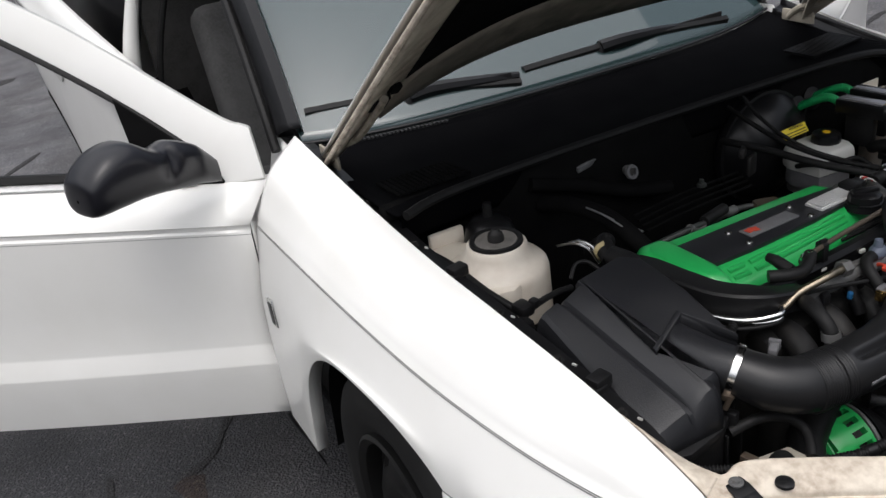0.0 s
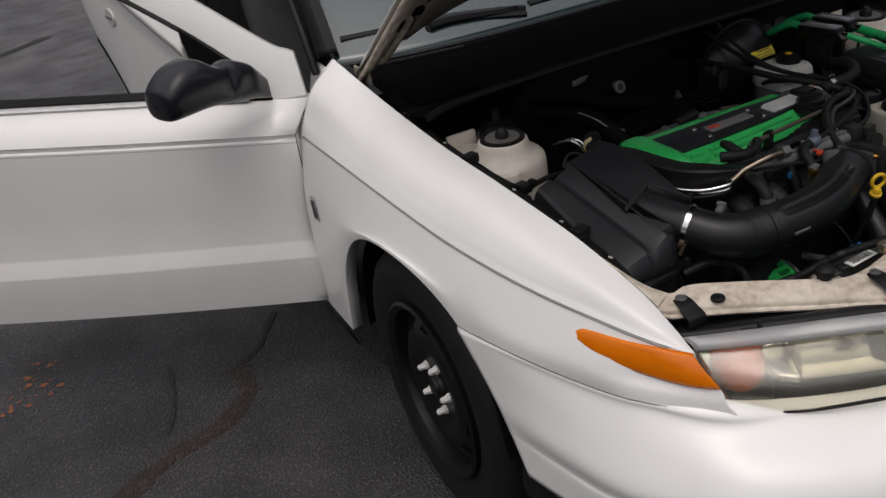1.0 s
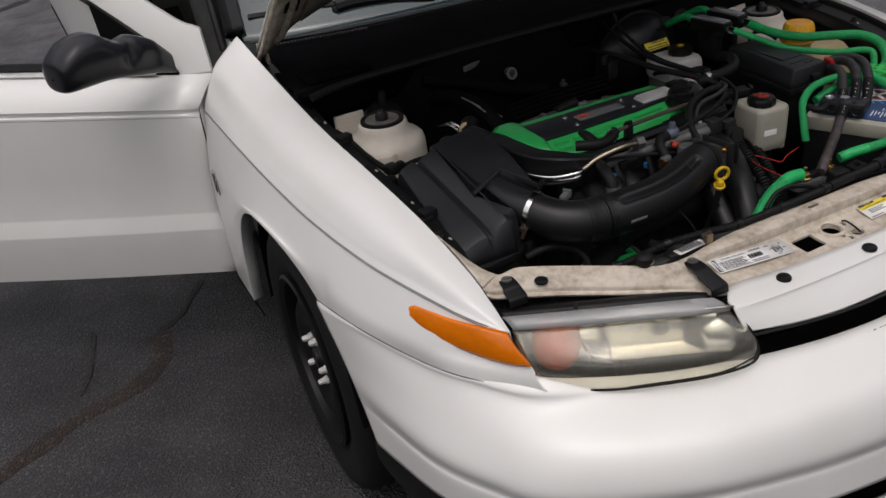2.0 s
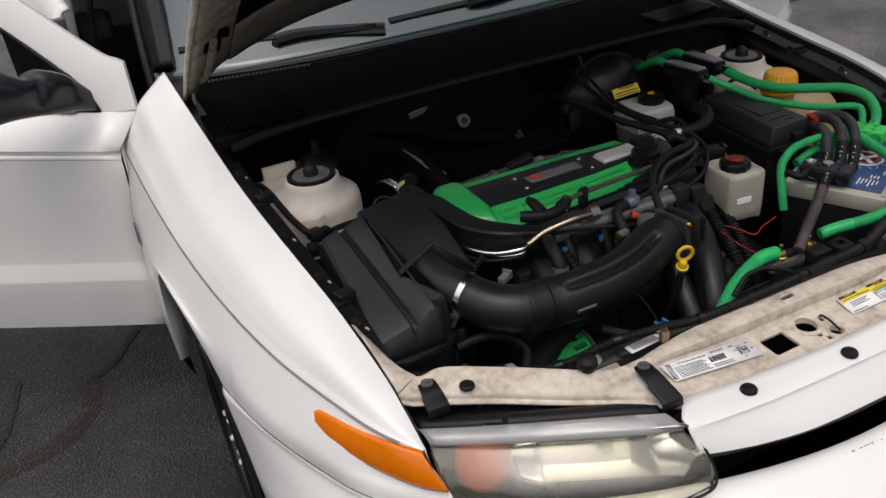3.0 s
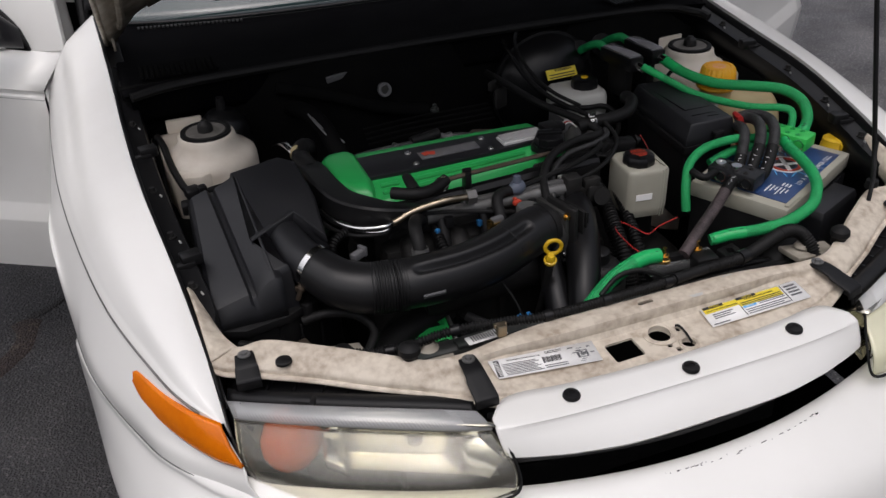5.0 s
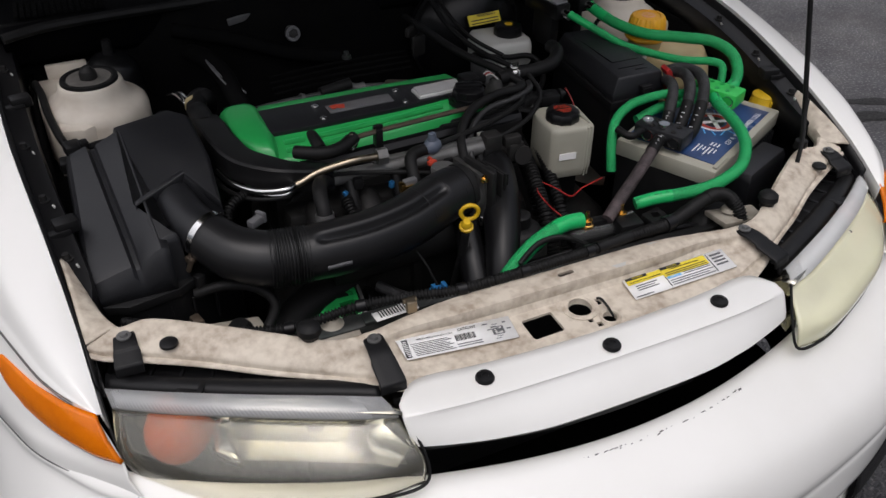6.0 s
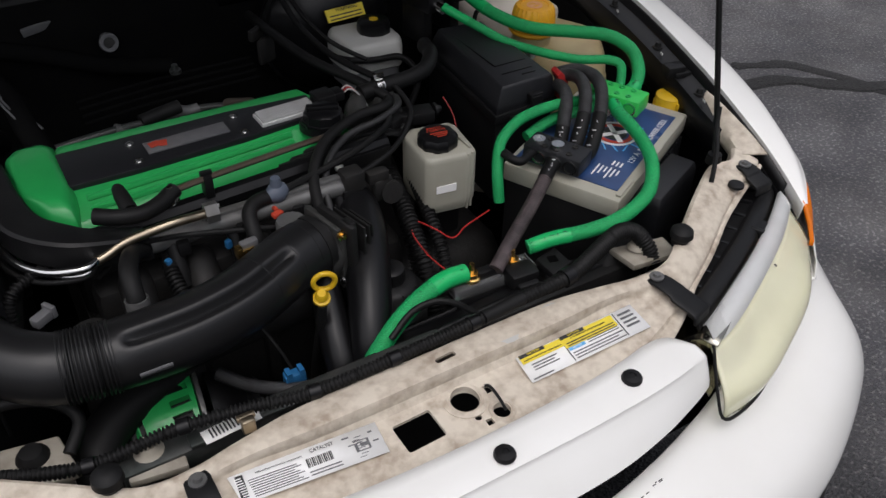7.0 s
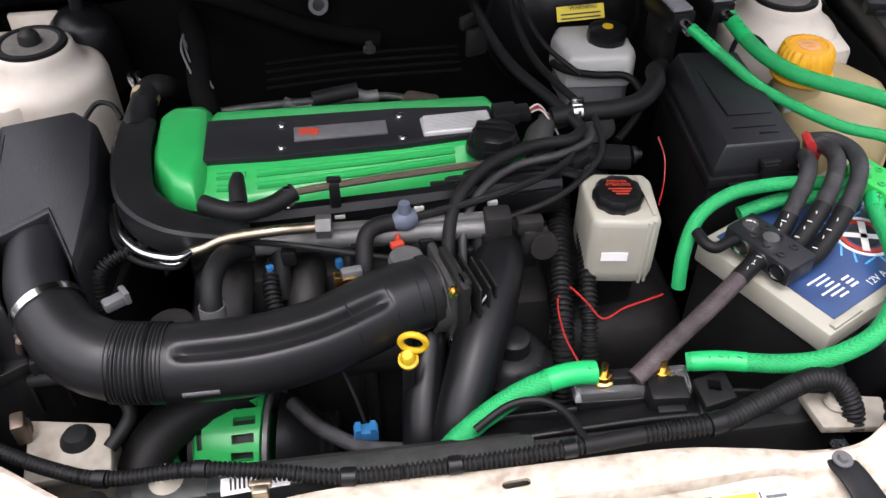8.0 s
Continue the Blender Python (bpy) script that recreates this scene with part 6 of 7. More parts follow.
    part("manifold_cylinder", lathe([(0, .715), (.024, .714), (.026, .70), (.026, .64), (.03, .63), (.03, .56)], (-.318, .478, 0), n=24), GRIME, eng, "cast grey pump body")
    part("braided_hose", tube([(-.20, .42, .635), (-.170, .385, .630), (-.126, .356, .628), (-.085, .348, .626), (-.06, .345, .62)], .0085, 12, 6), GREY_SLEEVE, eng, "braided hose")
    part("blue_connector", join(box((-.122, .368, .636), (.026, .014, .016), 0, .002), box((-.130, .366, .646), (.006, .012, .010), 0), box((-.114, .366, .646), (.006, .012, .010), 0)), BLUE, eng, "blue wire connector")
    part("connector_wire", tube([(-.122, .374, .645), (-.130, .39, .67), (-.14, .41, .69)], .002, 6, 5), RUBBER, eng)
    rad = part("frame_bolt", bolt((-.049, .387, .612), .008, .010), CHROME, eng)
    # air conditioning line behind the cover
    ac = part("refrigerant_pipe", tube([(-.300, .815, .758), (-.24, .81, .766), (-.171, .808, .770), (-.12, .818, .762), (-.06, .822, .762), (-.015, .805, .762)], .0056, 10, 6), DULL_ALU, eng, "silver refrigerant pipe")
    part("pipe_sleeve", tube([(-.155, .811, .771), (-.12, .818, .773), (-.095, .822, .774)], .0105, 12, 4), RUBBER, ac)
    for x, y in ((-.175, .809), (-.085, .823)):
        part("crimp", tube([(x - .018, y - .001, .771), (x, y, .762), (x + .018, y + .001, .762)], .0088, 12, 3), ALU, ac)
    part("pipe_flange", box((-.012, .800, .762), (.05, .03, .02), -25, .008), BROWN_PIPE, ac)
    for k in range(4):
        part("firewall_pipe", tube([(-.22, .89 + .012 * k, .745 + .006 * k), (-.10, .90 + .012 * k, .747 + .006 * k), (.06, .905 + .012 * k, .745 + .006 * k)], .0030, 8, 4), SHADOWED, eng)
    part("pipe_stud", bolt((-.072, .905, .785), .006, .014), DULL_ALU, eng)
    part("harness_trunk", join(tube([(-.335, 1.06, .78), (-.320, .98, .80), (-.305, .90, .800), (-.300, .84, .785), (-.290, .80, .76)], .017, 12, 6), tube([(-.36, 1.06, .83), (-.25, 1.04, .80), (-.15, 1.03, .76), (-.05, 1.02, .74)], .014, 12, 5)), SHADOWED, eng, "black wiring harness on the firewall")
    for k in range(4):
        part("harness_wire", tube([(-.325, .93 - .004 * k, .815), (-.322 + .006 * k, .88, .815 - .004 * k), (-.300 + .006 * k, .825, .79)], .0016, 6, 5), GREY_INK, eng)
    part("lifting_eye", join(box((.085, .93, .775), (.035, .010, .045), 20, .006), box((.075, .945, .80), (.03, .012, .02), 35, .004)), GRIME, eng)


make_engine()


def make_dipstick():
    d = thing("oil_dipstick", (-.067, .381, .60), "yellow ring-handled oil dipstick beside the engine", "dipstick")
    ringpts = [Vector((-.068, .380, .757)) + .0128 * (math.cos(a) * Vector((.97, -.25, 0)) + math.sin(a) * Vector((-.02, -.08, .99))) for a in [2 * math.pi * k / 20 for k in range(20)]]
    rows = []
    for k in range(20):
        c = ringpts[k]
        out = (c - Vector((-.068, .380, .757))).normalized()
        n = Vector((-.25, -.96, -.08))
        rows.append(ring(c, out, n, .0034, 8))
    bm = bmesh.new()
    vs = [[bm.verts.new(p) for p in r] for r in rows]
    for i in range(20):
        for j in range(8):
            bm.faces.new((vs[i][j], vs[i][(j + 1) % 8], vs[(i + 1) % 20][(j + 1) % 8], vs[(i + 1) % 20][j]))
    part("handle", bm, YELLOW, d, sharp=80)
    part("collar", join(lathe([(0, .008), (.005, .008), (.0075, .004), (.008, -.002), (.0105, -.003), (.0105, -.007), (0, -.007)], (-.074, .377, .739), (-.1, -.35, 1), 18)), YELLOW, d)
    part("tube", tube([(-.074, .378, .725), (-.074, .39, .68), (-.075, .42, .58), (-.075, .45, .45)], .006, 10, 5), GRIME, d, "dark steel tube")


make_dipstick()


def make_alternator():
    a = thing("alternator", (-.27, .42, .45), "bright green painted alternator low in the engine bay", "alternator")
    ax = Vector((1, -.12, 0)).normalized()
    body = part("case", lathe([(0, -.055), (.040, -.055), (.062, -.040), (.068, -.020), (.068, .030), (.060, .032), (0, .032)], (-.262, .430, .560), ax, 36), GREEN, a, sharp=35)
    slots = []
    for k in range(22):
        t = 2 * math.pi * k / 22
        c = Vector((-.262, .430, .560)) + ax * .012 + .066 * (math.cos(t) * Vector((0, 0, 1)) + math.sin(t) * Vector((.12, 1, 0)))
        s = bmesh.new()
        bmesh.ops.create_cube(s, size=1, matrix=Matrix.Translation(c) @ Matrix.Rotation(-t, 4, "X") @ Matrix.Diagonal((.024, .0095, .03, 1)))
        slots.append(s)
    for k in range(11):
        t = 2 * math.pi * k / 11
        s = bmesh.new()
        c = Vector((-.262, .430, .560)) + ax * -.036 + .062 * (math.cos(t) * Vector((0, 0, 1)) + math.sin(t) * Vector((.12, 1, 0)))
        bmesh.ops.create_cube(s, size=1, matrix=Matrix.Translation(c) @ Matrix.Rotation(-t, 4, "X") @ Matrix.Diagonal((.006, .024, .03, 1)))
        slots.append(s)
    cut(body, slots)
    part("stator", lathe([(.050, -.05), (.056, -.05), (.056, .03), (.05, .03)], (-.262, .430, .560), ax, 24), GRIME, a)
    part("band", lathe([(.064, .032), (.0685, .033), (.0685, .038), (.064, .039)], (-.262, .430, .560), ax, 36), ALU, a)
    part("pulley", lathe([(0, .11), (.030, .11), (.034, .106), (.030, .100), (.034, .095), (.030, .09), (.034, .085), (.045, .075), (.058, .06), (.062, .047), (0, .047)], (-.262, .430, .560), ax, 28), BLACK, a)
    part("bracket", join(box((-.31, .405, .50), (.05, .03, .08), 0, .01), box((-.345, .40, .56), (.03, .03, .05), 0, .01)), GREEN, a)
    part("mount", box((-.27, .43, .46), (.09, .06, .06), 0, .01), GRIME, a)


make_alternator()


# ---- intake ----
def make_air_box():
    a = thing("air_filter_box", (-.49, .60, .40), "dark grey plastic air filter box with a ribbed lid", "air filter box")
    foot = [(-.600, .470), (-.575, .435), (-.545, .424), (-.480, .436), (-.430, .466), (-.385, .530), (-.365, .66), (-.380, .715), (-.478, .730), (-.535, .728), (-.598, .68)]

    def flat(x, y):
        """Height of the sloping top."""
        return .778 + .215 * (y - .464) + .10 * (x + .509)

    def flank(x, y):
        """Height of the lower panel on the outer side."""
        return .745 + .235 * (y - .45) + .20 * (x + .59)
    part("lower_shell", stack([[(x, y, .40) for x, y in foot], [(x, y, .688) for x, y in foot], [(x * 1.008, y, .702) for x, y in foot]], .004), BLACK, a, sharp=30)
    rim = [(-.48 + (x + .48) * 1.03, .60 + (y - .60) * 1.03) for x, y in foot]
    part("rim", stack([[(x, y, .698) for x, y in rim], [(x, y, .712) for x, y in rim]], .002), BLACK, a, sharp=30)
    crown = [(-.497, .458), (-.466, .463), (-.505, .536), (-.434, .568), (-.400, .500), (-.394, .60), (-.402, .690), (-.425, .712), (-.508, .706)]
    brow = [(-.499, .453), (-.462, .459), (-.501, .535), (-.434, .564), (-.397, .492), (-.389, .60), (-.397, .694), (-.423, .717), (-.510, .711)]
    skirt = [(-.505, .445), (-.458, .451), (-.492, .532), (-.434, .556), (-.392, .482), (-.382, .60), (-.388, .700), (-.420, .726), (-.512, .722)]
    top = part("lid", stack([[(x, y, .708) for x, y in skirt], [(x, y, flat(x, y) - .009) for x, y in brow], [(x, y, flat(x, y)) for x, y in crown]], .003), BOX_GREY, a, sharp=22)
    # outer panel with its groove and the bank up to the ridge
    rows = []
    for y, drop in ((.432, 1), (.4335, .6), (.438, .014), (.446, .003), (.456, 0), (.50, 0), (.55, 0), (.60, 0), (.65, 0), (.69, 0), (.700, .003), (.708, .014), (.711, .6), (.712, 1)):
        t = (y - .446) / .26
        left, groove, ridge = -.590 + .008 * t + .02 * max(0, .5 - abs(y - .43) / .06), -.524 - .021 * t, -.494 - .011 * t
        pts = [(left - .008, .708), (left - .004, flank(left, y) - .020), (left, flank(left, y) - .006), (left + .006, flank(left, y)), ((left + groove) / 2, flank((left + groove) / 2, y) + .001),
               (groove - .008, flank(groove, y) + .001), (groove - .003, flank(groove, y) - .006), (groove + .003, flank(groove, y) - .006), (groove + .006, flank(groove, y)), (ridge - .004, flat(ridge, y) - .002), (ridge + .004, flat(ridge, y) + .001), (ridge + .014, flat(ridge, y) - .002)]
        rows.append([(x, y, .708 + (z - .708) * (1 - drop) if drop >= .5 else z - drop) for x, z in pts])
    part("lid_side", grid(rows), BOX_GREY, top, solid=.003, sharp=24)
    part("outlet", tube([(-.452, .580, .770), (-.452, .545, .770), (-.443, .500, .768), (-.433, .475, .766), (-.424, .458, .762)], (.029, .031, .0318, .032, .033), 28, 5), BOX_GREY, a)
    part("outlet_brow", stack([[(x, y, flat(x, y) + h) for x, y in ((-.507, .530), (-.432, .565), (-.398, .490), (-.399, .499), (-.433, .573), (-.507, .538))] for h in (-.012, .0028)], .001), BOX_GREY, top)
    for k in range(5):
        part("shell_rib", box((-.56 + .032 * k, .4295 + .006 * abs(k - 1), .66), (.004, .006, .05), 8, .001), BLACK, a)
    for x, y in ((-.60, .55), (-.45, .445), (-.37, .62)):
        part("lid_clip", box((x, y, .70), (.014, .014, .036), 20, .003), BLACK, a)
    part("sensor_hose", tube([(-.611, 1.03, .778), (-.610, 1.00, .792), (-.603, .951, .792), (-.600, .900, .790), (-.594, .850, .782), (-.585, .800, .776), (-.575, .770, .770)], .0065, 10, 6), RUBBER, a)
    part("sensor_plug", join(box((-.572, .768, .776), (.026, .030, .020), 12, .004), box((-.555, .760, .784), (.014, .016, .014), 12, .003), box((-.585, .745, .762), (.022, .028, .020), 0, .004), tube([(-.56, .762, .775), (-.53, .770, .776), (-.50, .775, .775), (-.47, .78, .77)], .0055, 8, 5)), BLACK, a, "black sensor plug with a short lead")
    part("hose_loop", tube([(-.45, .81, .765), (-.432, .82, .782), (-.412, .815, .782), (-.40, .80, .77)], .0035, 8, 6), RUBBER, a)


make_air_box()


def make_duct():
    d = thing("intake_duct", (-.25, .40, .69), "ribbed black rubber air intake duct", "intake duct")

    def groove(t, a):
        if .09 < t < .74:
            q = math.sin(math.pi * (t - .09) / .65) ** .2
            return 1 - .30 * q * math.exp(-(abs(a - .50) / .15) ** 2.2) + .014 * q * math.exp(-((a - .86) / .16) ** 2)
        return 1.0
    first = [(-.432, .474, .765), (-.418, .452, .758), (-.398, .428, .750), (-.372, .412, .745), (-.352, .406, .742)]
    part("elbow", shaped_tube(first, (.0345, .0355, .0375, .0385, .0385), lambda t, a: 1.0, 28, 6), DUCT, d, sharp=60)
    part("bellows", tube([(-.358, .407, .742), (-.335, .404, .741), (-.305, .401, .740)], .0388, 32, 3, wave=(.0040, .0040)), DUCT, d, "ribbed bellows section", sharp=80)
    main = [(-.312, .4015, .740), (-.270, .399, .740), (-.215, .400, .741), (-.160, .410, .744), (-.115, .428, .747), (-.075, .448, .748), (-.040, .460, .746)]
    body = part("main_section", shaped_tube(main, (.0385, .0398, .0400, .0398, .0398, .0395, .0380), groove, 72, 10), DUCT, d, sharp=60)
    cl = part("hose_clamp", lathe([(.0352, -.0042), (.0366, -.0045), (.0366, .0045), (.0352, .0042)], (-.426, .466, .763), (.5, -.80, -.2), 36), CHROME, d, "bright steel hose clamp")
    part("clamp_screw", join(box((-.456, .450, .742), (.010, .014, .010), 30, .002), lathe([(0, -.011), (.004, -.011), (.004, .011), (0, .011)], (-.458, .446, .736), (.3, -.2, .9), 10)), BROWN_PIPE, cl)
    for k in range(3):
        t = .62 + .13 * k
        pts = smooth_line(main, 8)
        i = int(t * (len(pts) - 1))
        p, dd = pts[i], (pts[min(i + 1, len(pts) - 1)] - pts[i - 1]).normalized()
        s = dd.cross(Vector((0, 0, 1))).normalized()
        u = s.cross(dd)
        part("seam_line", tube([p + (.0396 - .0004 * k) * (math.cos(a) * u + math.sin(a) * s) for a in (-1.0, -.5, 0, .5, 1.0, 1.3)], .0009, 5, 4), BLACK, body)
    rows = []
    for k in range(7):
        x = -.290 + .035 * k / 6
        rows.append([(x, .3592, .7420), (x, .3594, .7350)])
    part("part_number", grid(rows), GREY_INK, body, "pale moulded number strip", solid=.0008)
    part("end_band", lathe([(.038, -.005), (.0402, -.005), (.0402, .005), (.038, .005)], (-.046, .458, .7465), (1, .3, 0), 32), RUBBER, d)


make_duct()


# ---- fluids ----
def make_power_steering():
    p = thing("power_steering_reservoir", (.185, .54, .62), "cream plastic power steering reservoir with black cap", "fluid reservoir")
    foot = [(.142, .516), (.150, .508), (.206, .500), (.226, .506), (.236, .576), (.230, .588), (.166, .598), (.146, .586)]
    foot = [(.190 + (x - .19) * .92, y) for x, y in foot]
    c = Vector((.19, .55))
    low = [(c.x + (x - c.x) * .93, c.y + (y - c.y) * .93) for x, y in foot]
    tank = part("tank", stack([[(x, y, .684) for x, y in low], [(x, y, .700) for x, y in foot], [(x, y, .772) for x, y in foot], [(x, y, .778) for x, y in low]], .003), CREAM, p, sharp=35)
    part("seam", join(box((.208, .5035, .730), (.004, .006, .092), 0, .001), box((.215, .5055, .730), (.004, .006, .092), 0, .001), box((.2155, .545, .779), (.004, .07, .004), 0, .001)), CREAM, tank)
    part("neck", lathe([(0, .770), (.026, .770), (.026, .780), (0, .780)], (.182, .543, 0), n=24), CREAM, tank)
    cap = part("cap", lathe([(0, .796), (.018, .796), (.0245, .794), (.0275, .789), (.0275, .780), (.025, .776), (0, .776)], (.182, .543, 0), n=40, lobes=10, depth=.0014), SATIN, p, "black screw cap with red print")
    for k, (w, y) in enumerate((("POWER", .554), ("STEERING", .548))):
        part("lettering", lettering(w, .0064, pose(.182, y, .7966, 0, 0, -8)), RED_INK, cap)
    for k in range(3):
        part("print_bar", box((.182, .5405 - .0045 * k, .7967), (.026 - .006 * k, .0018, .0006), -8), RED_INK, cap)
    part("label", box((.174, .5035, .728), (.030, .001, .012), -8), PAPER, tank)
    part("bracket", box((.19, .555, .655), (.05, .05, .07), 5, .005), BLACK, p)
    part("return_hose", tube([(.19, .56, .69), (.20, .58, .66), (.23, .60, .60)], .010, 10, 4), RUBBER, p)


make_power_steering()


def make_brake():
    b = thing("brake_booster", (.25, 1.0, .60), "round black brake booster on the firewall", "brake booster")
    part("drum", lathe([(0, .0), (.05, .0), (.085, .02), (.118, .05), (.124, .07), (.122, .085), (.118, .09), (.10, .12), (0, .12)], (.245, .985, .735), (0, 1, 0), 40), SATIN, b)
    part("rim", lathe([(.118, .06), (.127, .062), (.127, .07), (.118, .072)], (.245, .985, .735), (0, 1, 0), 40), BLACK, b)
    r = thing("brake_fluid_reservoir", (.25, .89, .68), "milky brake fluid reservoir with a black cap", "fluid reservoir")
    foot = [(.198, .845), (.292, .838), (.306, .86), (.306, .925), (.290, .945), (.205, .948), (.192, .92)]
    c = Vector((.25, .89))
    low = [(c.x + (x - c.x) * .90, c.y + (y - c.y) * .9) for x, y in foot]
    part("lower_tank", stack([[(x, y, .705) for x, y in low], [(x, y, .742) for x, y in low]], .005), GREY_INK, r, "fluid-dark lower half", sharp=35)
    tank = part("upper_tank", stack([[(x, y, .742) for x, y in foot], [(x, y, .780) for x, y in foot], [(x, y, .792) for x, y in low]], .006), MILKY, r, sharp=35)
    cap = part("cap", lathe([(0, .812), (.022, .812), (.027, .809), (.0285, .802), (.0285, .792), (.026, .788), (0, .788)], (.268, .893, 0), n=36, lobes=18, depth=.0008), SATIN, r, "black cap with a yellow mark")
    part("cap_mark", lathe([(0, .8131), (.008, .8131), (.008, .812), (0, .812)], (.268, .893, 0), n=18), YELLOW, cap)
    lab = part("warning_label", box((.243, .952, .806), (.074, .003, .022), 4, 0, lean=(-35, 0)), PAPER_YELLOW, r, "yellow warning label")
    m = pose(.238, .9535, .8125, 55, 0, 4)
    part("lettering", lettering("WARNING", .009, pose(.246, .9525, .8145, 55, 0, 4)), INK, lab)
    for k in range(2):
        part("print_bar", box((.243, .9495 - .0035 * k, .8060 - .0050 * k), (.062, .002, .0020), 4, lean=(-35, 0)), INK, lab)
    part("fluid_hose", tube([(.196, .90, .755), (.186, .87, .770), (.20, .84, .775), (.24, .832, .770), (.28, .828, .768), (.298, .81, .755), (.290, .78, .735), (.25, .74, .72)], .0055, 10, 7), RUBBER, r)
    part("master_cylinder", lathe([(0, 0), (.022, 0), (.024, .02), (.024, .14), (0, .14)], (.25, .81, .69), (0, 1, 0), 20), ALU, r)
    r.location = r.location + Vector((.006, .018, -.016))


make_brake()


def make_coolant():
    c = thing("coolant_tank", (.55, .76, .55), "aged amber coolant tank with a yellow cap", "coolant tank")
    foot = [(.462, .70), (.500, .640), (.560, .620), (.625, .70), (.640, .76), (.600, .835), (.52, .85), (.465, .80)]
    ctr = Vector((.55, .74))
    mid = [(ctr.x + (x - ctr.x) * .96, ctr.y + (y - ctr.y) * .96) for x, y in foot]
    top = [(ctr.x + (x - ctr.x) * .78, ctr.y + (y - ctr.y) * .78) for x, y in foot]
    tank = part("tank", stack([[(x, y, .60) for x, y in mid], [(x, y, .68) for x, y in foot], [(x, y, .74) for x, y in mid], [(x, y, .775) for x, y in top]], .014), AGED, c, sharp=60)
    part("seam", stack([[(x, y, .696) for x, y in [(ctr.x + (x - ctr.x) * 1.03, ctr.y + (y - ctr.y) * 1.03) for x, y in foot]], [(x, y, .702) for x, y in [(ctr.x + (x - ctr.x) * 1.03, ctr.y + (y - ctr.y) * 1.03) for x, y in foot]]], .001), AGED, tank)
    part("neck", lathe([(0, .76), (.032, .76), (.032, .795), (0, .795)], (.492, .750, 0), n=24), AGED, tank)
    cap = part("cap", join(lathe([(0, .837), (.022, .837), (.023, .839), (.029, .838), (.0325, .833), (.0345, .822), (.0355, .800), (0, .800)], (.492, .750, 0), n=72, lobes=24, depth=.0018), lathe([(0, .801), (.040, .801), (.041, .797), (.038, .793), (0, .793)], (.492, .750, 0), n=40)), ORANGE_CAP, c, "yellow ribbed coolant cap")
    part("cap_print", lathe([(.008, .8379), (.0135, .8379), (.0135, .837), (.008, .837)], (.492, .750, 0), n=24), CAP_PRINT, cap)
    part("cap_print", box((.492, .750, .8376), (.014, .005, .0008), 0, 0), CAP_PRINT, cap)
    part("hose", tube([(.46, .80, .70), (.44, .84, .74), (.45, .86, .79), (.47, .84, .80), (.475, .80, .79)], .004, 8, 6), RUBBER, c)
    w = thing("washer_filler", (.622, .533, .60), "yellow washer fluid cap on its neck", "washer cap")
    part("neck", lathe([(.016, .60), (.018, .66), (.021, .729), (0, .732)], (.610, .526, 0), n=20), CREAM, w)
    part("cap", join(lathe([(0, .750), (.018, .750), (.0235, .747), (.0245, .736), (.026, .734), (.026, .728), (0, .728)], (.610, .526, 0), n=30), box((.606, .502, .736), (.012, .006, .016), 0, .002)), YELLOW, w, "yellow snap cap")


make_coolant()


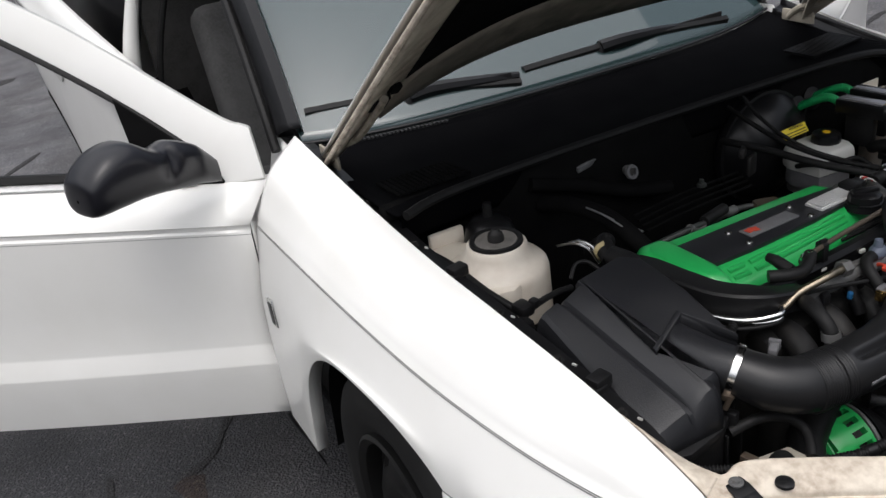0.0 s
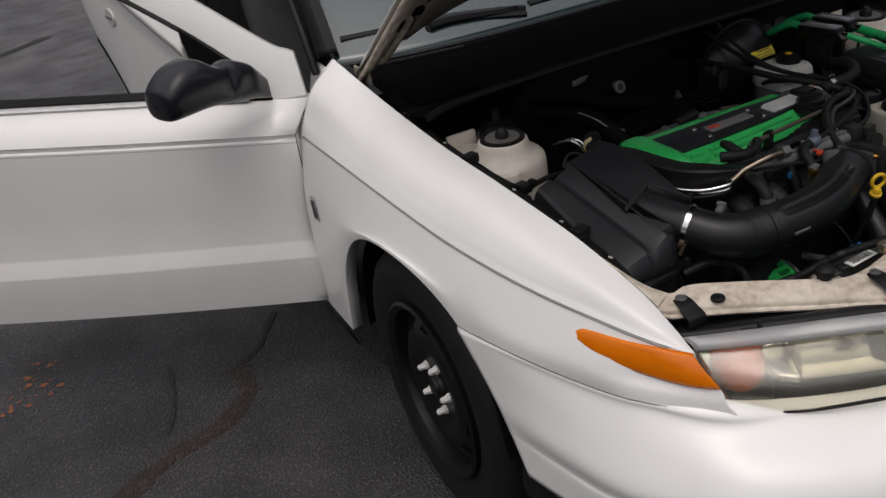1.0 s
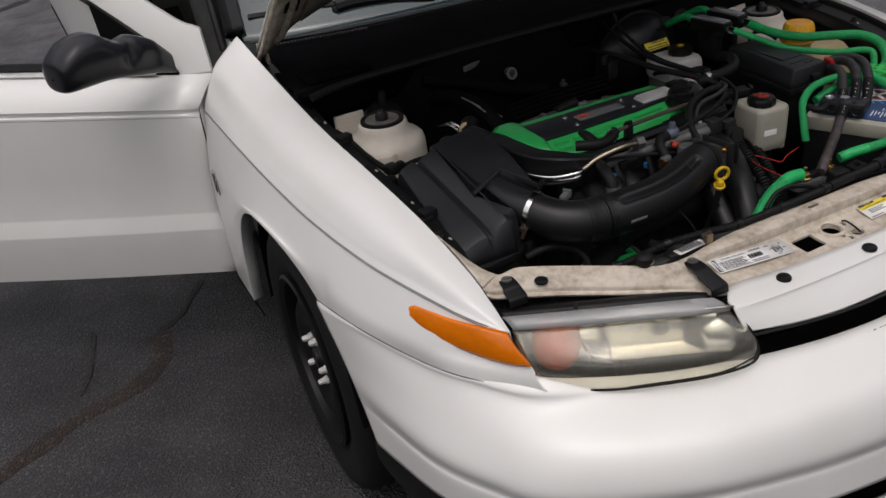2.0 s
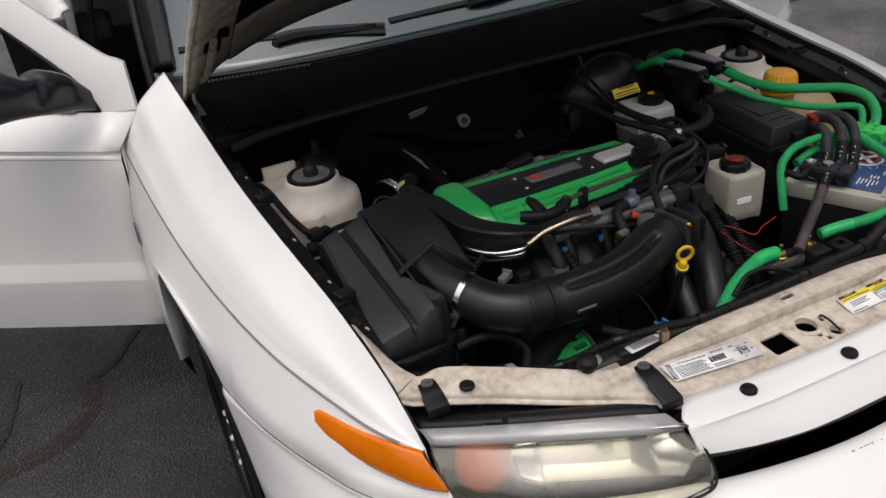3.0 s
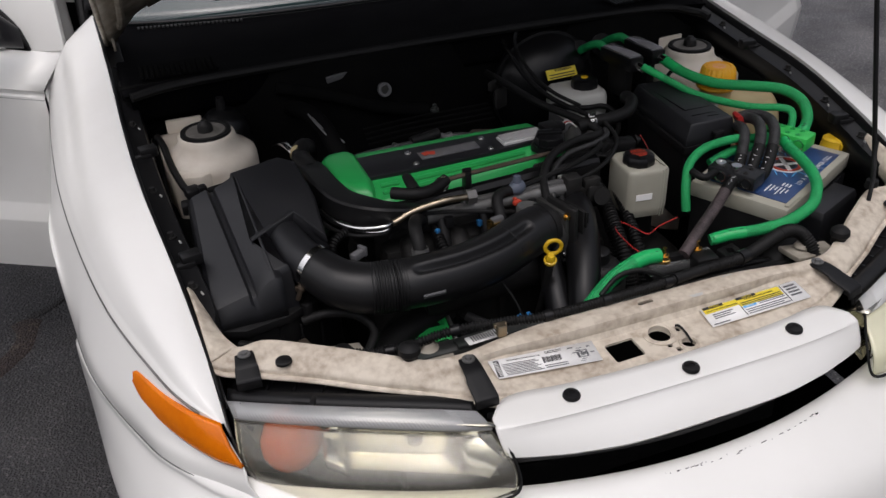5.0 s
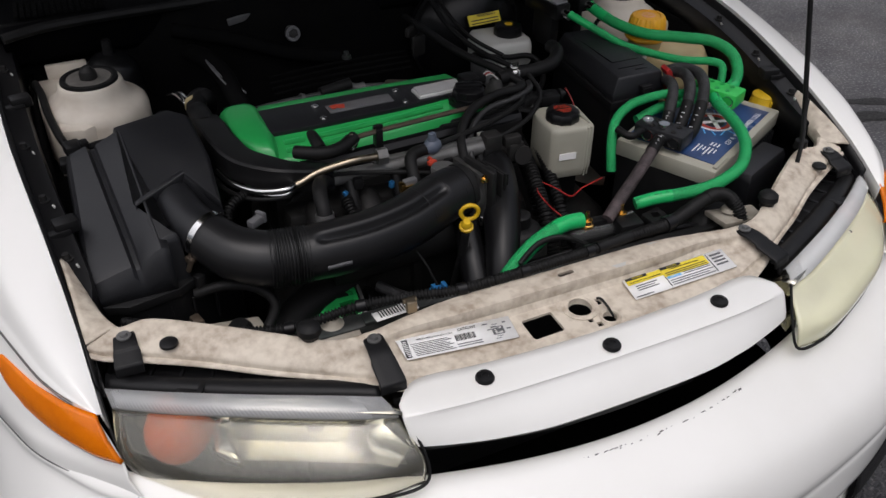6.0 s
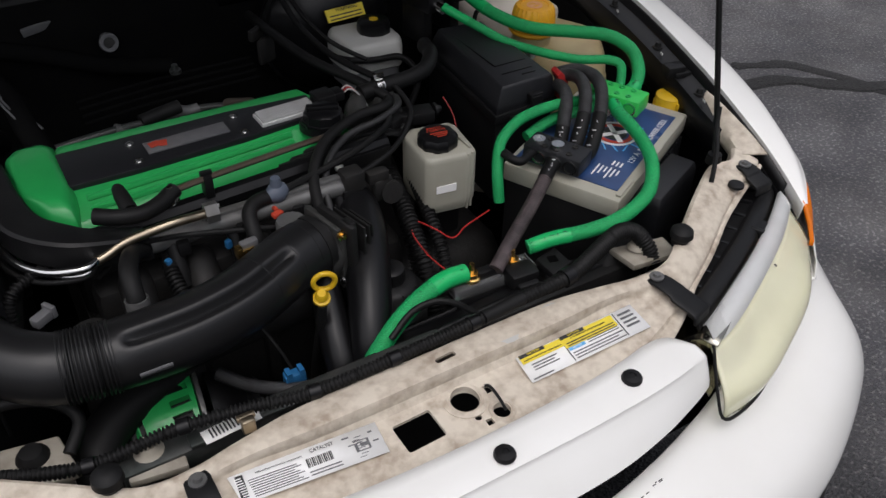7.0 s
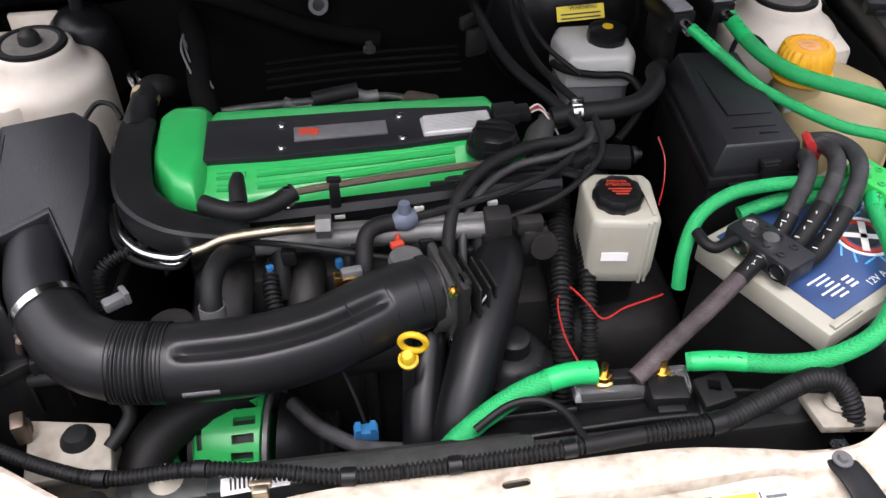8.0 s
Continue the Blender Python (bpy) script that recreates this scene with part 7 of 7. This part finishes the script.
# ---- electrics ----
def make_fuse_box():
    f = thing("fuse_box", (.375, .70, .58), "black plastic fuse box with a tapered lid", "fuse box")
    base = [(.316, .594), (.428, .600), (.428, .812), (.332, .822)]
    lidb = [(.311, .588), (.430, .592), (.432, .816), (.328, .828)]
    lidm = [(.316, .592), (.427, .596), (.429, .814), (.334, .824)]
    lidt = [(.327, .600), (.422, .600), (.425, .806), (.343, .814)]
    part("base", stack([[(x, y, .60) for x, y in base], [(x, y, .742) for x, y in base]], .004), BLACK, f, sharp=30)
    lid = part("lid", stack([[(x, y, .758) for x, y in lidm], [(x, y, .770) for x, y in lidm], [(x, y, .796 + .02 * (y - .6)) for x, y in lidt], [(x + .003 * (.38 - x) / .05, y + .002 * (.7 - y) / .1, .799 + .02 * (y - .6)) for x, y in lidt]], .0025), BOX_GREY, f, sharp=24)
    part("lid_skirt", stack([[(x, y, z) for x, y in lidb] for z in (.744, .759)], .0015), BLACK, f, sharp=24)
    for x0, x1, y0, y1 in ((.352, .354, .66, .79), (.352, .41, .658, .660), (.350, .405, .632, .634), (.378, .402, .618, .621)):
        part("lid_ridge", box(((x0 + x1) / 2, (y0 + y1) / 2, .7990 + .02 * ((y0 + y1) / 2 - .6)), (x1 - x0, y1 - y0, .0025), 0, .0005), SATIN, lid)
    part("latch", join(box((.384, .590, .776), (.024, .012, .010), 2, .002), box((.384, .586, .764), (.020, .008, .028), 2, .002), box((.372, .586, .751), (.07, .005, .005), 2, .001)), BLACK, f)
    wedge = [(.422, .800), (.430, .804), (.446, .786), (.444, .738), (.434, .738), (.434, .776)]
    part("terminal_cover", stack([[(x, .588, z) for x, z in wedge], [(x + .004, .612, z) for x, z in wedge]], .002), RED, f, "red terminal cover")
    part("fuse_clip", box((.452, .70, .78), (.012, .016, .012), 10, .002), MILKY, f)
    for k, (x, y) in enumerate(((.345, .885), (.412, .905))):
        g = thing("inline_fuse", (x, y, .80), "black inline fuse holder with a glossy top", "fuse holder", "inline fuses")
        part("body", box((x, y, .835), (.034, .105, .030), 8 - 4 * k, .004), SATIN, g)
        part("window", box((x, y, .8515), (.028, .092, .004), 8 - 4 * k, .001), FUSE_TOP, g, "glossy dark window with the sky's reflection painted silver grey")
        part("gland", tube([(x + .008, y - .050, .834), (x + .012, y - .068, .832)], .009, 12, 2), CHROME, g)
        part("rear_cable", tube([(x - .008, y + .05, .838), (x - .012, y + .075, .845), (x - .02, y + .11, .83), (x - .02, y + .16, .80)], .009, 10, 5), GREEN_SLEEVE, g, "green cable into the firewall")
        part("grommet", lathe([(.012, 0), (.024, .003), (.026, .012), (.012, .02)], (x - .02, y + .155, .805), (0, -1, .3), 20), RUBBER, g)
        part("foot", box((x, y, .79), (.02, .06, .07), 8, .003), BLACK, g)


make_fuse_box()

BATT = Matrix.Translation((.439, .494, .014)) @ Matrix.Rotation(radians(27.3), 4, "Z")


def on_battery(x, y, z):
    return tuple(BATT @ Vector((x, y, z)))


def make_battery():
    L, W = .276, .173
    b = thing("car_battery", on_battery(0, 0, .50), "cream cased car battery with a blue label", "battery")
    part("case", moved(box((0, 0, .595), (L, W, .20), 0, .006), BATT), BLACK, b, "black lower case")
    for k in range(26):
        part("case_rib", moved(box((-.131 + .0105 * k, -W / 2 - .001, .60), (.0045, .005, .17), 0), BATT), BOX_GREY, b)
    rim = part("lid", moved(join(box((0, 0, .708), (L + .006, W + .006, .030), 0, .004), box((-.02, -.084, .719), (.10, .012, .006), 0, .002)), BATT), CREAM, b, "cream plastic lid")
    part("lid_notch", moved(box((-.108, -.083, .7245), (.046, .008, .004), 0, .001), BATT), CREAM, rim)
    part("label", moved(box((-.001, .002, .7236), (.236, .158, .002), 0, .0005), BATT), BATTERY_BLUE, b, "dark blue printed battery label")
    # printed emblem: rings in plain shapes
    for r0, r1, m in ((.030, .034, WHITE_INK), (.022, .028, RED_INK), (.006, .018, INK)):
        part("emblem", moved(lathe([(r0, 0), (r1, 0), (r1, .0008), (r0, .0008)], (.018, -.016, .7248), n=32), BATT), m, b)
    for k in range(2):
        part("emblem", moved(box((.018, -.016, .7257), (.052, .008, .0006), 42 - 84 * k), BATT), WHITE_INK, b)
    rng = random.Random(3)
    for k in range(16):
        a = 2 * math.pi * k / 16
        part("spark", moved(box((.018 + .041 * math.cos(a), -.016 + .041 * math.sin(a), .7249), (.020 * rng.uniform(.5, 1.2), .0022, .0006), math.degrees(a) + rng.uniform(-50, 50)), BATT), SKY_INK, b)
    part("lettering", lettering("POWER CELL", .0125, BATT @ pose(.062, -.066, .7252, 0, 0, 0)), WHITE_INK, b)
    part("lettering", lettering("12V A", .0125, BATT @ pose(-.030, -.066, .7252, 0, 0, 0)), WHITE_INK, b)
    for k in range(3):
        part("print_bar", moved(box((-.004 + .007 * k, -.066, .7249), (.0045, .008, .0006), 0), BATT), WHITE_INK, b)
    for k in range(6):
        part("print_bar", moved(box((-.086 + .003 * (k % 3), -.030 - .0062 * k, .7249), (.030 - .008 * (k % 3), .0022, .0006), 0), BATT), WHITE_INK, b)
    for k in range(3):
        part("print_bar", moved(box((-.058, -.046 - .006 * k, .7249), (.012, .0025, .0006), 0), BATT), WHITE_INK, b)
    for x, y in ((-.115, .02), (.062, .015)):
        part("post", moved(lathe([(0, .765), (.009, .765), (.010, .722), (0, .722)], (x, y, 0), n=18), BATT), CHROME, b)
    t = thing("battery_tray", on_battery(.0, 0, .26), "black plastic battery tray", "battery tray")
    part("tray", moved(join(box((0, 0, .490), (L + .03, W + .03, .012), 0, .003), box((0, 0, .37), (.20, .12, .24), 0, .01)), BATT), BLACK, t)

    def block(name, m, mat, label, n):
        o = thing(name, tuple(m.translation), label, "terminal block")
        part("body", moved(box((0, 0, 0), (.088, .043, .026), 0, .003), m), mat, o)
        for i in range(n):
            for j in range(2):
                part("set_screw", moved(lathe([(0, .0005), (.0022, .0005), (.0022, .0018), (.0044, .0018), (.0048, .0002), (0, .0002)], (-.016 + .019 * i, -.011 + .021 * j, .013), n=12), m), GRIME if mat is not GREEN_BLOCK else GREEN, o)
        part("clamp_bolt", moved(join(lathe([(0, .0006), (.005, .0006), (.0055, .0018), (.009, .0018), (.0095, .0002), (0, .0002)], (-.031, .002, .013), n=20)), m), CHROME, o)
        for i in range(3):
            part("port", moved(lathe([(.0085, .0), (.0105, .0004), (.0105, .0018), (.0085, .0018)], (-.018 + .024 * i, -.0215, -.001), (0, -1, 0), 18), m), CHROME, o)
        return o
    block("positive_block", pose(.331, .462, .759, 0, 0, -63.5), BOX_GREY, "black battery terminal block with steel screws", 3)
    block("ground_block", pose(.497, .532, .770, 0, 0, -64), GREEN_BLOCK, "green battery terminal block with screws", 3)
    part("post_link", moved(lathe([(0, .72), (.014, .72), (.014, .775), (0, .775)], (.0, .0, 0), n=16), Matrix.Translation((.490, .545, -.012))), CHROME, b)


make_battery()


def cable(name, pts, r, mat, label, wrap=None):
    line = smooth_line(pts, 8)
    c = thing(name, tuple(line[0]), label, "cable", "power cables")
    part("sleeve", tube(pts, r, 14, 8), mat, c)
    if wrap:
        for a, b in wrap:
            i, j = int(a * (len(line) - 1)), max(int(b * (len(line) - 1)), int(a * (len(line) - 1)) + 2)
            part("heat_shrink", tube(line[i:j + 1], r * 1.05, 14, 1), GREEN_SHRINK if mat is GREEN_SLEEVE else RUBBER, c)
            for k in range(4):
                p = line[i].lerp(line[j], .18 + .17 * k + .03 * (k % 2))
                part("print_bar", box((p.x, p.y - r * .25, p.z + r * 1.06), (.0055, .0009, .0006), 55 if k % 2 else -35), INK if mat is GREEN_SLEEVE else WHITE_INK, c)
    return c


cable("green_cable", [(.358, .820, .835), (.392, .765, .815), (.424, .710, .800), (.478, .628, .798), (.520, .590, .802), (.534, .572, .797), (.524, .556, .776), (.512, .548, .770)], .0072, GREEN_SLEEVE, "thin green braided cable from inline fuse to block", [(0, .12)])
cable("green_cable", [(.424, .850, .832), (.434, .780, .822), (.462, .715, .818), (.510, .662, .822), (.545, .622, .824), (.560, .582, .814), (.557, .555, .792), (.540, .540, .774), (.522, .536, .770)], .0102, GREEN_SLEEVE, "thick green braided cable from inline fuse to block", [(0, .1), (.86, .98)])
cable("green_cable", [(.482, .520, .770), (.473, .500, .768), (.467, .457, .763), (.453, .412, .760), (.432, .375, .756), (.397, .340, .750), (.362, .326, .743), (.324, .321, .737), (.291, .327, .731), (.266, .336, .726), (.238, .347, .721), (.208, .355, .714)], .0098, GREEN_SLEEVE, "thick green braided cable looping round the battery", [(0, .10), (.84, .98)])
cable("green_cable", [(.486, .545, .770), (.440, .548, .772), (.390, .540, .784), (.345, .536, .786), (.305, .528, .784), (.268, .512, .770), (.248, .488, .742), (.244, .473, .700)], .0080, GREEN_SLEEVE, "green braided cable arching down behind the block", [(0, .1)])
cable("green_cable", [(.480, .535, .766), (.430, .535, .764), (.380, .540, .760), (.330, .535, .748)], .0085, GREEN_SLEEVE, "short green braided cable over the battery", None)
cable("green_cable", [(.116, .362, .704), (.085, .361, .706), (.045, .353, .700), (.008, .340, .690), (-.034, .322, .668), (-.07, .31, .62)], .0118, GREEN_SLEEVE, "thick green braided cable from the fuse holder", [(.02, .32)])
for pts in ([(.344, .483, .752), (.360, .492, .756), (.380, .512, .776), (.400, .536, .789), (.416, .562, .789), (.428, .592, .782)],
            [(.355, .463, .752), (.374, .473, .758), (.404, .498, .783), (.430, .530, .797), (.447, .565, .799), (.446, .593, .794), (.434, .607, .786)],
            [(.364, .442, .752), (.388, .455, .758), (.424, .486, .783), (.452, .520, .799), (.468, .558, .802), (.462, .595, .797), (.440, .612, .788)]):
    cable("grey_cable", pts, .0100, GREY_SLEEVE, "grey braided cable with black sleeves from the block", [(.02, .34)])
cable("brown_cable", [(.316, .450, .757), (.298, .438, .754), (.272, .420, .746), (.235, .396, .735), (.190, .370, .718), (.155, .350, .702)], .0098, BROWN_SLEEVE, "brown braided cable from block to fuse holder", [(0, .3)])
cable("black_lead", [(.305, .480, .760), (.290, .474, .764), (.272, .466, .764), (.262, .472, .766), (.258, .490, .768)], .0065, RUBBER, "short black lead on the battery block")


def make_fuse_holder():
    m = pose(.155, .358, .688, 0, 0, -3)
    f = thing("fuse_holder", (.155, .358, .66), "clear fuse holder with gold posts", "fuse holder")
    part("base", moved(box((0, 0, -.004), (.122, .030, .016), 0, .002), m), ACRYLIC, f, "clear acrylic base")
    part("fuse", moved(box((0, 0, .008), (.046, .014, .012), 0, .002), m), BLACK, f)
    for x in (-.031, .030):
        part("post", moved(join(lathe([(0, .030), (.0035, .030), (.0038, .016), (.009, .016), (.0095, .010), (.0120, .009), (.0120, .005), (0, .005)], (x, 0, 0), n=6 * 3), lathe([(0, .017), (.0085, .017), (.0085, .010), (0, .010)], (x, 0, 0), n=6)), m), GOLD, f, "gold plated post")
    part("bracket", moved(box((0, .0, -.022), (.11, .03, .02), 0, .003), m), BLACK, f)


make_fuse_holder()


# ---- front of the bay ----
def make_front():
    r = thing("radiator", (0, .31, .30), "radiator and black fan shroud behind the cross member", "radiator")
    part("core", box((0, .305, .50), (.72, .03, .36), 0, .006), GRIME, r)
    part("top_tank", join(box((-.15, .290, .682), (.38, .030, .028), 0, .006), box((-.12, .284, .699), (.30, .020, .006), 0, .002)), DULL_ALU, r, "bare aluminium top tank")
    shroud = [[(-.06, .335, .640), (.00, .352, .652), (.085, .348, .660), (.18, .350, .665), (.30, .345, .660), (.36, .33, .64)], [(-.06, .325, .648), (.0, .338, .664), (.085, .334, .673), (.18, .335, .678), (.30, .33, .672), (.36, .318, .65)],
              [(-.06, .305, .655), (.0, .308, .678), (.085, .308, .688), (.18, .308, .690), (.30, .306, .682), (.36, .30, .66)]]
    sh = part("fan_shroud", loft(shroud, 5, 3), SATIN, r, "black fan shroud", solid=.006)
    part("shroud_skirt", loft([[(x, y + .01, z - .002) for x, y, z in shroud[0]], [(x, y + .02, .40) for x, y, z in shroud[0]]], 5, 3), SATIN, r, solid=.006)
    part("shroud_boss", join(box((.185, .335, .690), (.040, .030, .026), -4, .004), box((.185, .322, .686), (.03, .02, .012), -4, .003)), BLACK, sh)
    plate = part("shroud_tower", prism([(.214, .306), (.250, .314), (.249, .350), (.213, .342)], .690, .702, .002), BLACK, sh, "black bracket plate with a square hole")
    cut(plate, [box((.232, .331, .70), (.013, .013, .05), -12, .001)])
    part("tower_leg", join(box((.217, .325, .672), (.006, .04, .04), -12, .002), box((.247, .332, .672), (.006, .04, .04), -12, .002)), BLACK, sh)
    part("upper_hose", tube([(.30, .31, .66), (.34, .33, .68), (.38, .36, .66), (.40, .42, .58)], .02, 14, 5), RUBBER, r)
    part("small_hose", tube([(-.015, .318, .690), (.020, .330, .707), (.052, .328, .712), (.071, .310, .714), (.079, .281, .718), (.082, .262, .722)], .0042, 8, 6), RUBBER, r)
    part("lower_bracket", join(prism([(-.335, .315), (-.275, .300), (-.278, .262), (-.335, .27)], .682, .692, .002), lathe([(0, .016), (.010, .015), (.013, .006), (.016, .004), (.016, 0), (0, 0)], (-.308, .297, .692), n=18)), GRIMY_CREAM, r, "cream radiator mount with rubber")
    part("lower_bracket", join(prism([(.315, .315), (.395, .298), (.39, .262), (.32, .27)], .688, .698, .002), lathe([(0, .010), (.010, .009), (.013, .004), (0, 0)], (.345, .295, .698), n=18)), GRIMY_CREAM, r)
    lab = part("serial_label", box((-.225, .279, .7035), (.062, .018, .001), 4), PAPER, r)
    for k in range(12):
        part("print_bar", box((-.247 + .004 * k, .279 + .0003 * k, .7044), (.0018, .013, .0005), 4), INK, lab)
    left = thing("chassis_bracket", (-.42, .38, .50), "cream chassis bracket with a rubber plug", "bracket")
    part("plate", join(prism([(-.47, .42), (-.385, .405), (-.375, .345), (-.46, .34)], .640, .652, .003), box((-.42, .385, .57), (.07, .05, .15), 0, .006)), GRIMY_CREAM, left)
    part("plug", lathe([(0, .012), (.012, .010), (.017, .003), (.018, 0), (0, 0)], (-.415, .388, .652), n=18), RUBBER, left)
    part("connector", join(box((-.468, .397, .668), (.014, .022, .030), 15, .003), box((-.468, .407, .655), (.010, .012, .02), 15, .002)), BROWN_PIPE, left, "tan wire connector")
    part("harness", tube([(-.46, .44, .69), (-.42, .43, .70), (-.38, .42, .69), (-.36, .40, .67), (-.38, .37, .655)], .0075, 10, 6), RUBBER, left)

    loom = [(-.560, .420, .690), (-.50, .372, .696), (-.450, .338, .700), (-.385, .306, .704), (-.345, .296, .708), (-.300, .292, .716), (-.262, .284, .724), (-.20, .270, .728), (-.139, .256, .730), (-.045, .254, .732), (.059, .256, .734), (.13, .260, .736), (.198, .262, .738), (.245, .277, .738), (.285, .293, .736), (.318, .303, .733), (.343, .300, .724), (.354, .285, .706), (.356, .272, .688)]
    radius = [.0062] * 11 + [.0070, .0088, .0094, .0098, .0102, .0102, .0102, .0096]
    w = thing("wiring_loom", (-.139, .262, .724), "black corrugated wiring loom along the cross member", "wiring loom")
    part("conduit", tube(loom, radius, 14, 6, wave=(.0046, .0026)), RUBBER, w, sharp=80)
    pts = smooth_line(loom, 6)
    for x in (-.362, -.272, -.139, -.045, .059, .198):
        i = min(range(len(pts)), key=lambda q: abs(pts[q].x - x))
        dd = (pts[min(i + 1, len(pts) - 1)] - pts[i - 1]).normalized()
        part("tape_band", lathe([(.0066, -.006), (.0086, -.006), (.0086, .006), (.0066, .006)] if x < .1 else [(.0095, -.007), (.0116, -.007), (.0116, .007), (.0095, .007)], tuple(pts[i]), tuple(dd), 18), SATIN, w)
    part("smooth_section", tube([pts[i] for i in range(len(pts)) if .07 < pts[i].x < .135], .0082, 14, 2), RUBBER, w)
    # relay box beside the battery and hood latch cable
    rb = thing("relay_box", (.51, .40, .55), "plain black relay box beside the battery", "relay box")
    part("cover", stack([[(.432, .345, .58), (.555, .397, .58), (.538, .440, .58), (.417, .388, .58)], [(.432, .345, .700), (.555, .397, .700), (.538, .440, .700), (.417, .388, .700)], [(.436, .350, .712), (.550, .399, .712), (.535, .435, .712), (.421, .386, .712)]], .003), BOX_GREY, rb, sharp=30)
    part("foot", box((.51, .41, .56), (.05, .05, .05), 25, .003), BLACK, rb)
    # pipe ends and clips on the firewall
    fw = thing("firewall_fitting", (-.142, 1.07, .78), "pale ring fitting on the black firewall", "pipe fitting")
    part("ring", lathe([(.009, -.004), (.0145, -.004), (.0155, .0), (.0145, .004), (.009, .004)], (-.139, 1.030, .798), (.1, -1, .35), 24), GREY_INK, fw)
    part("pipe", tube([(-.142, 1.085, .80), (-.140, 1.055, .800), (-.139, 1.032, .797)], .0098, 12, 5), ALU, fw)
    fc = thing("firewall_clip", (-.221, 1.068, .83), "pale plastic strip on the black firewall", "clip")
    part("strip", box((-.218, 1.050, .838), (.080, .006, .014), 4, .002, lean=(10, -8)), GREY_INK, fc)
    part("tab", box((-.185, 1.062, .838), (.02, .03, .010), 4, .002), GREY_INK, fc)
    mt = thing("washer_pump_hose", (-.47, 1.02, .80), "black reservoir dome beside the strut tower", "reservoir")
    part("dome", lathe([(.050, .70), (.050, .77), (.044, .80), (.030, .815), (.010, .820), (0, .820)], (-.480, 1.02, 0), n=28), SATIN, mt)
    part("cap", lathe([(0, .846), (.008, .845), (.010, .82), (0, .82)], (-.480, 1.02, 0), n=14), BLACK, mt)
    aw = thing("antenna_wire", (.165, 1.0, .80), "thin black vacuum line looping from the firewall", "cable")
    part("line", tube([(.19, 1.07, .86), (.165, 1.03, .87), (.145, .98, .855), (.150, .92, .825), (.17, .86, .80), (.21, .81, .78)], .004, 8, 7), RUBBER, aw)


make_front()
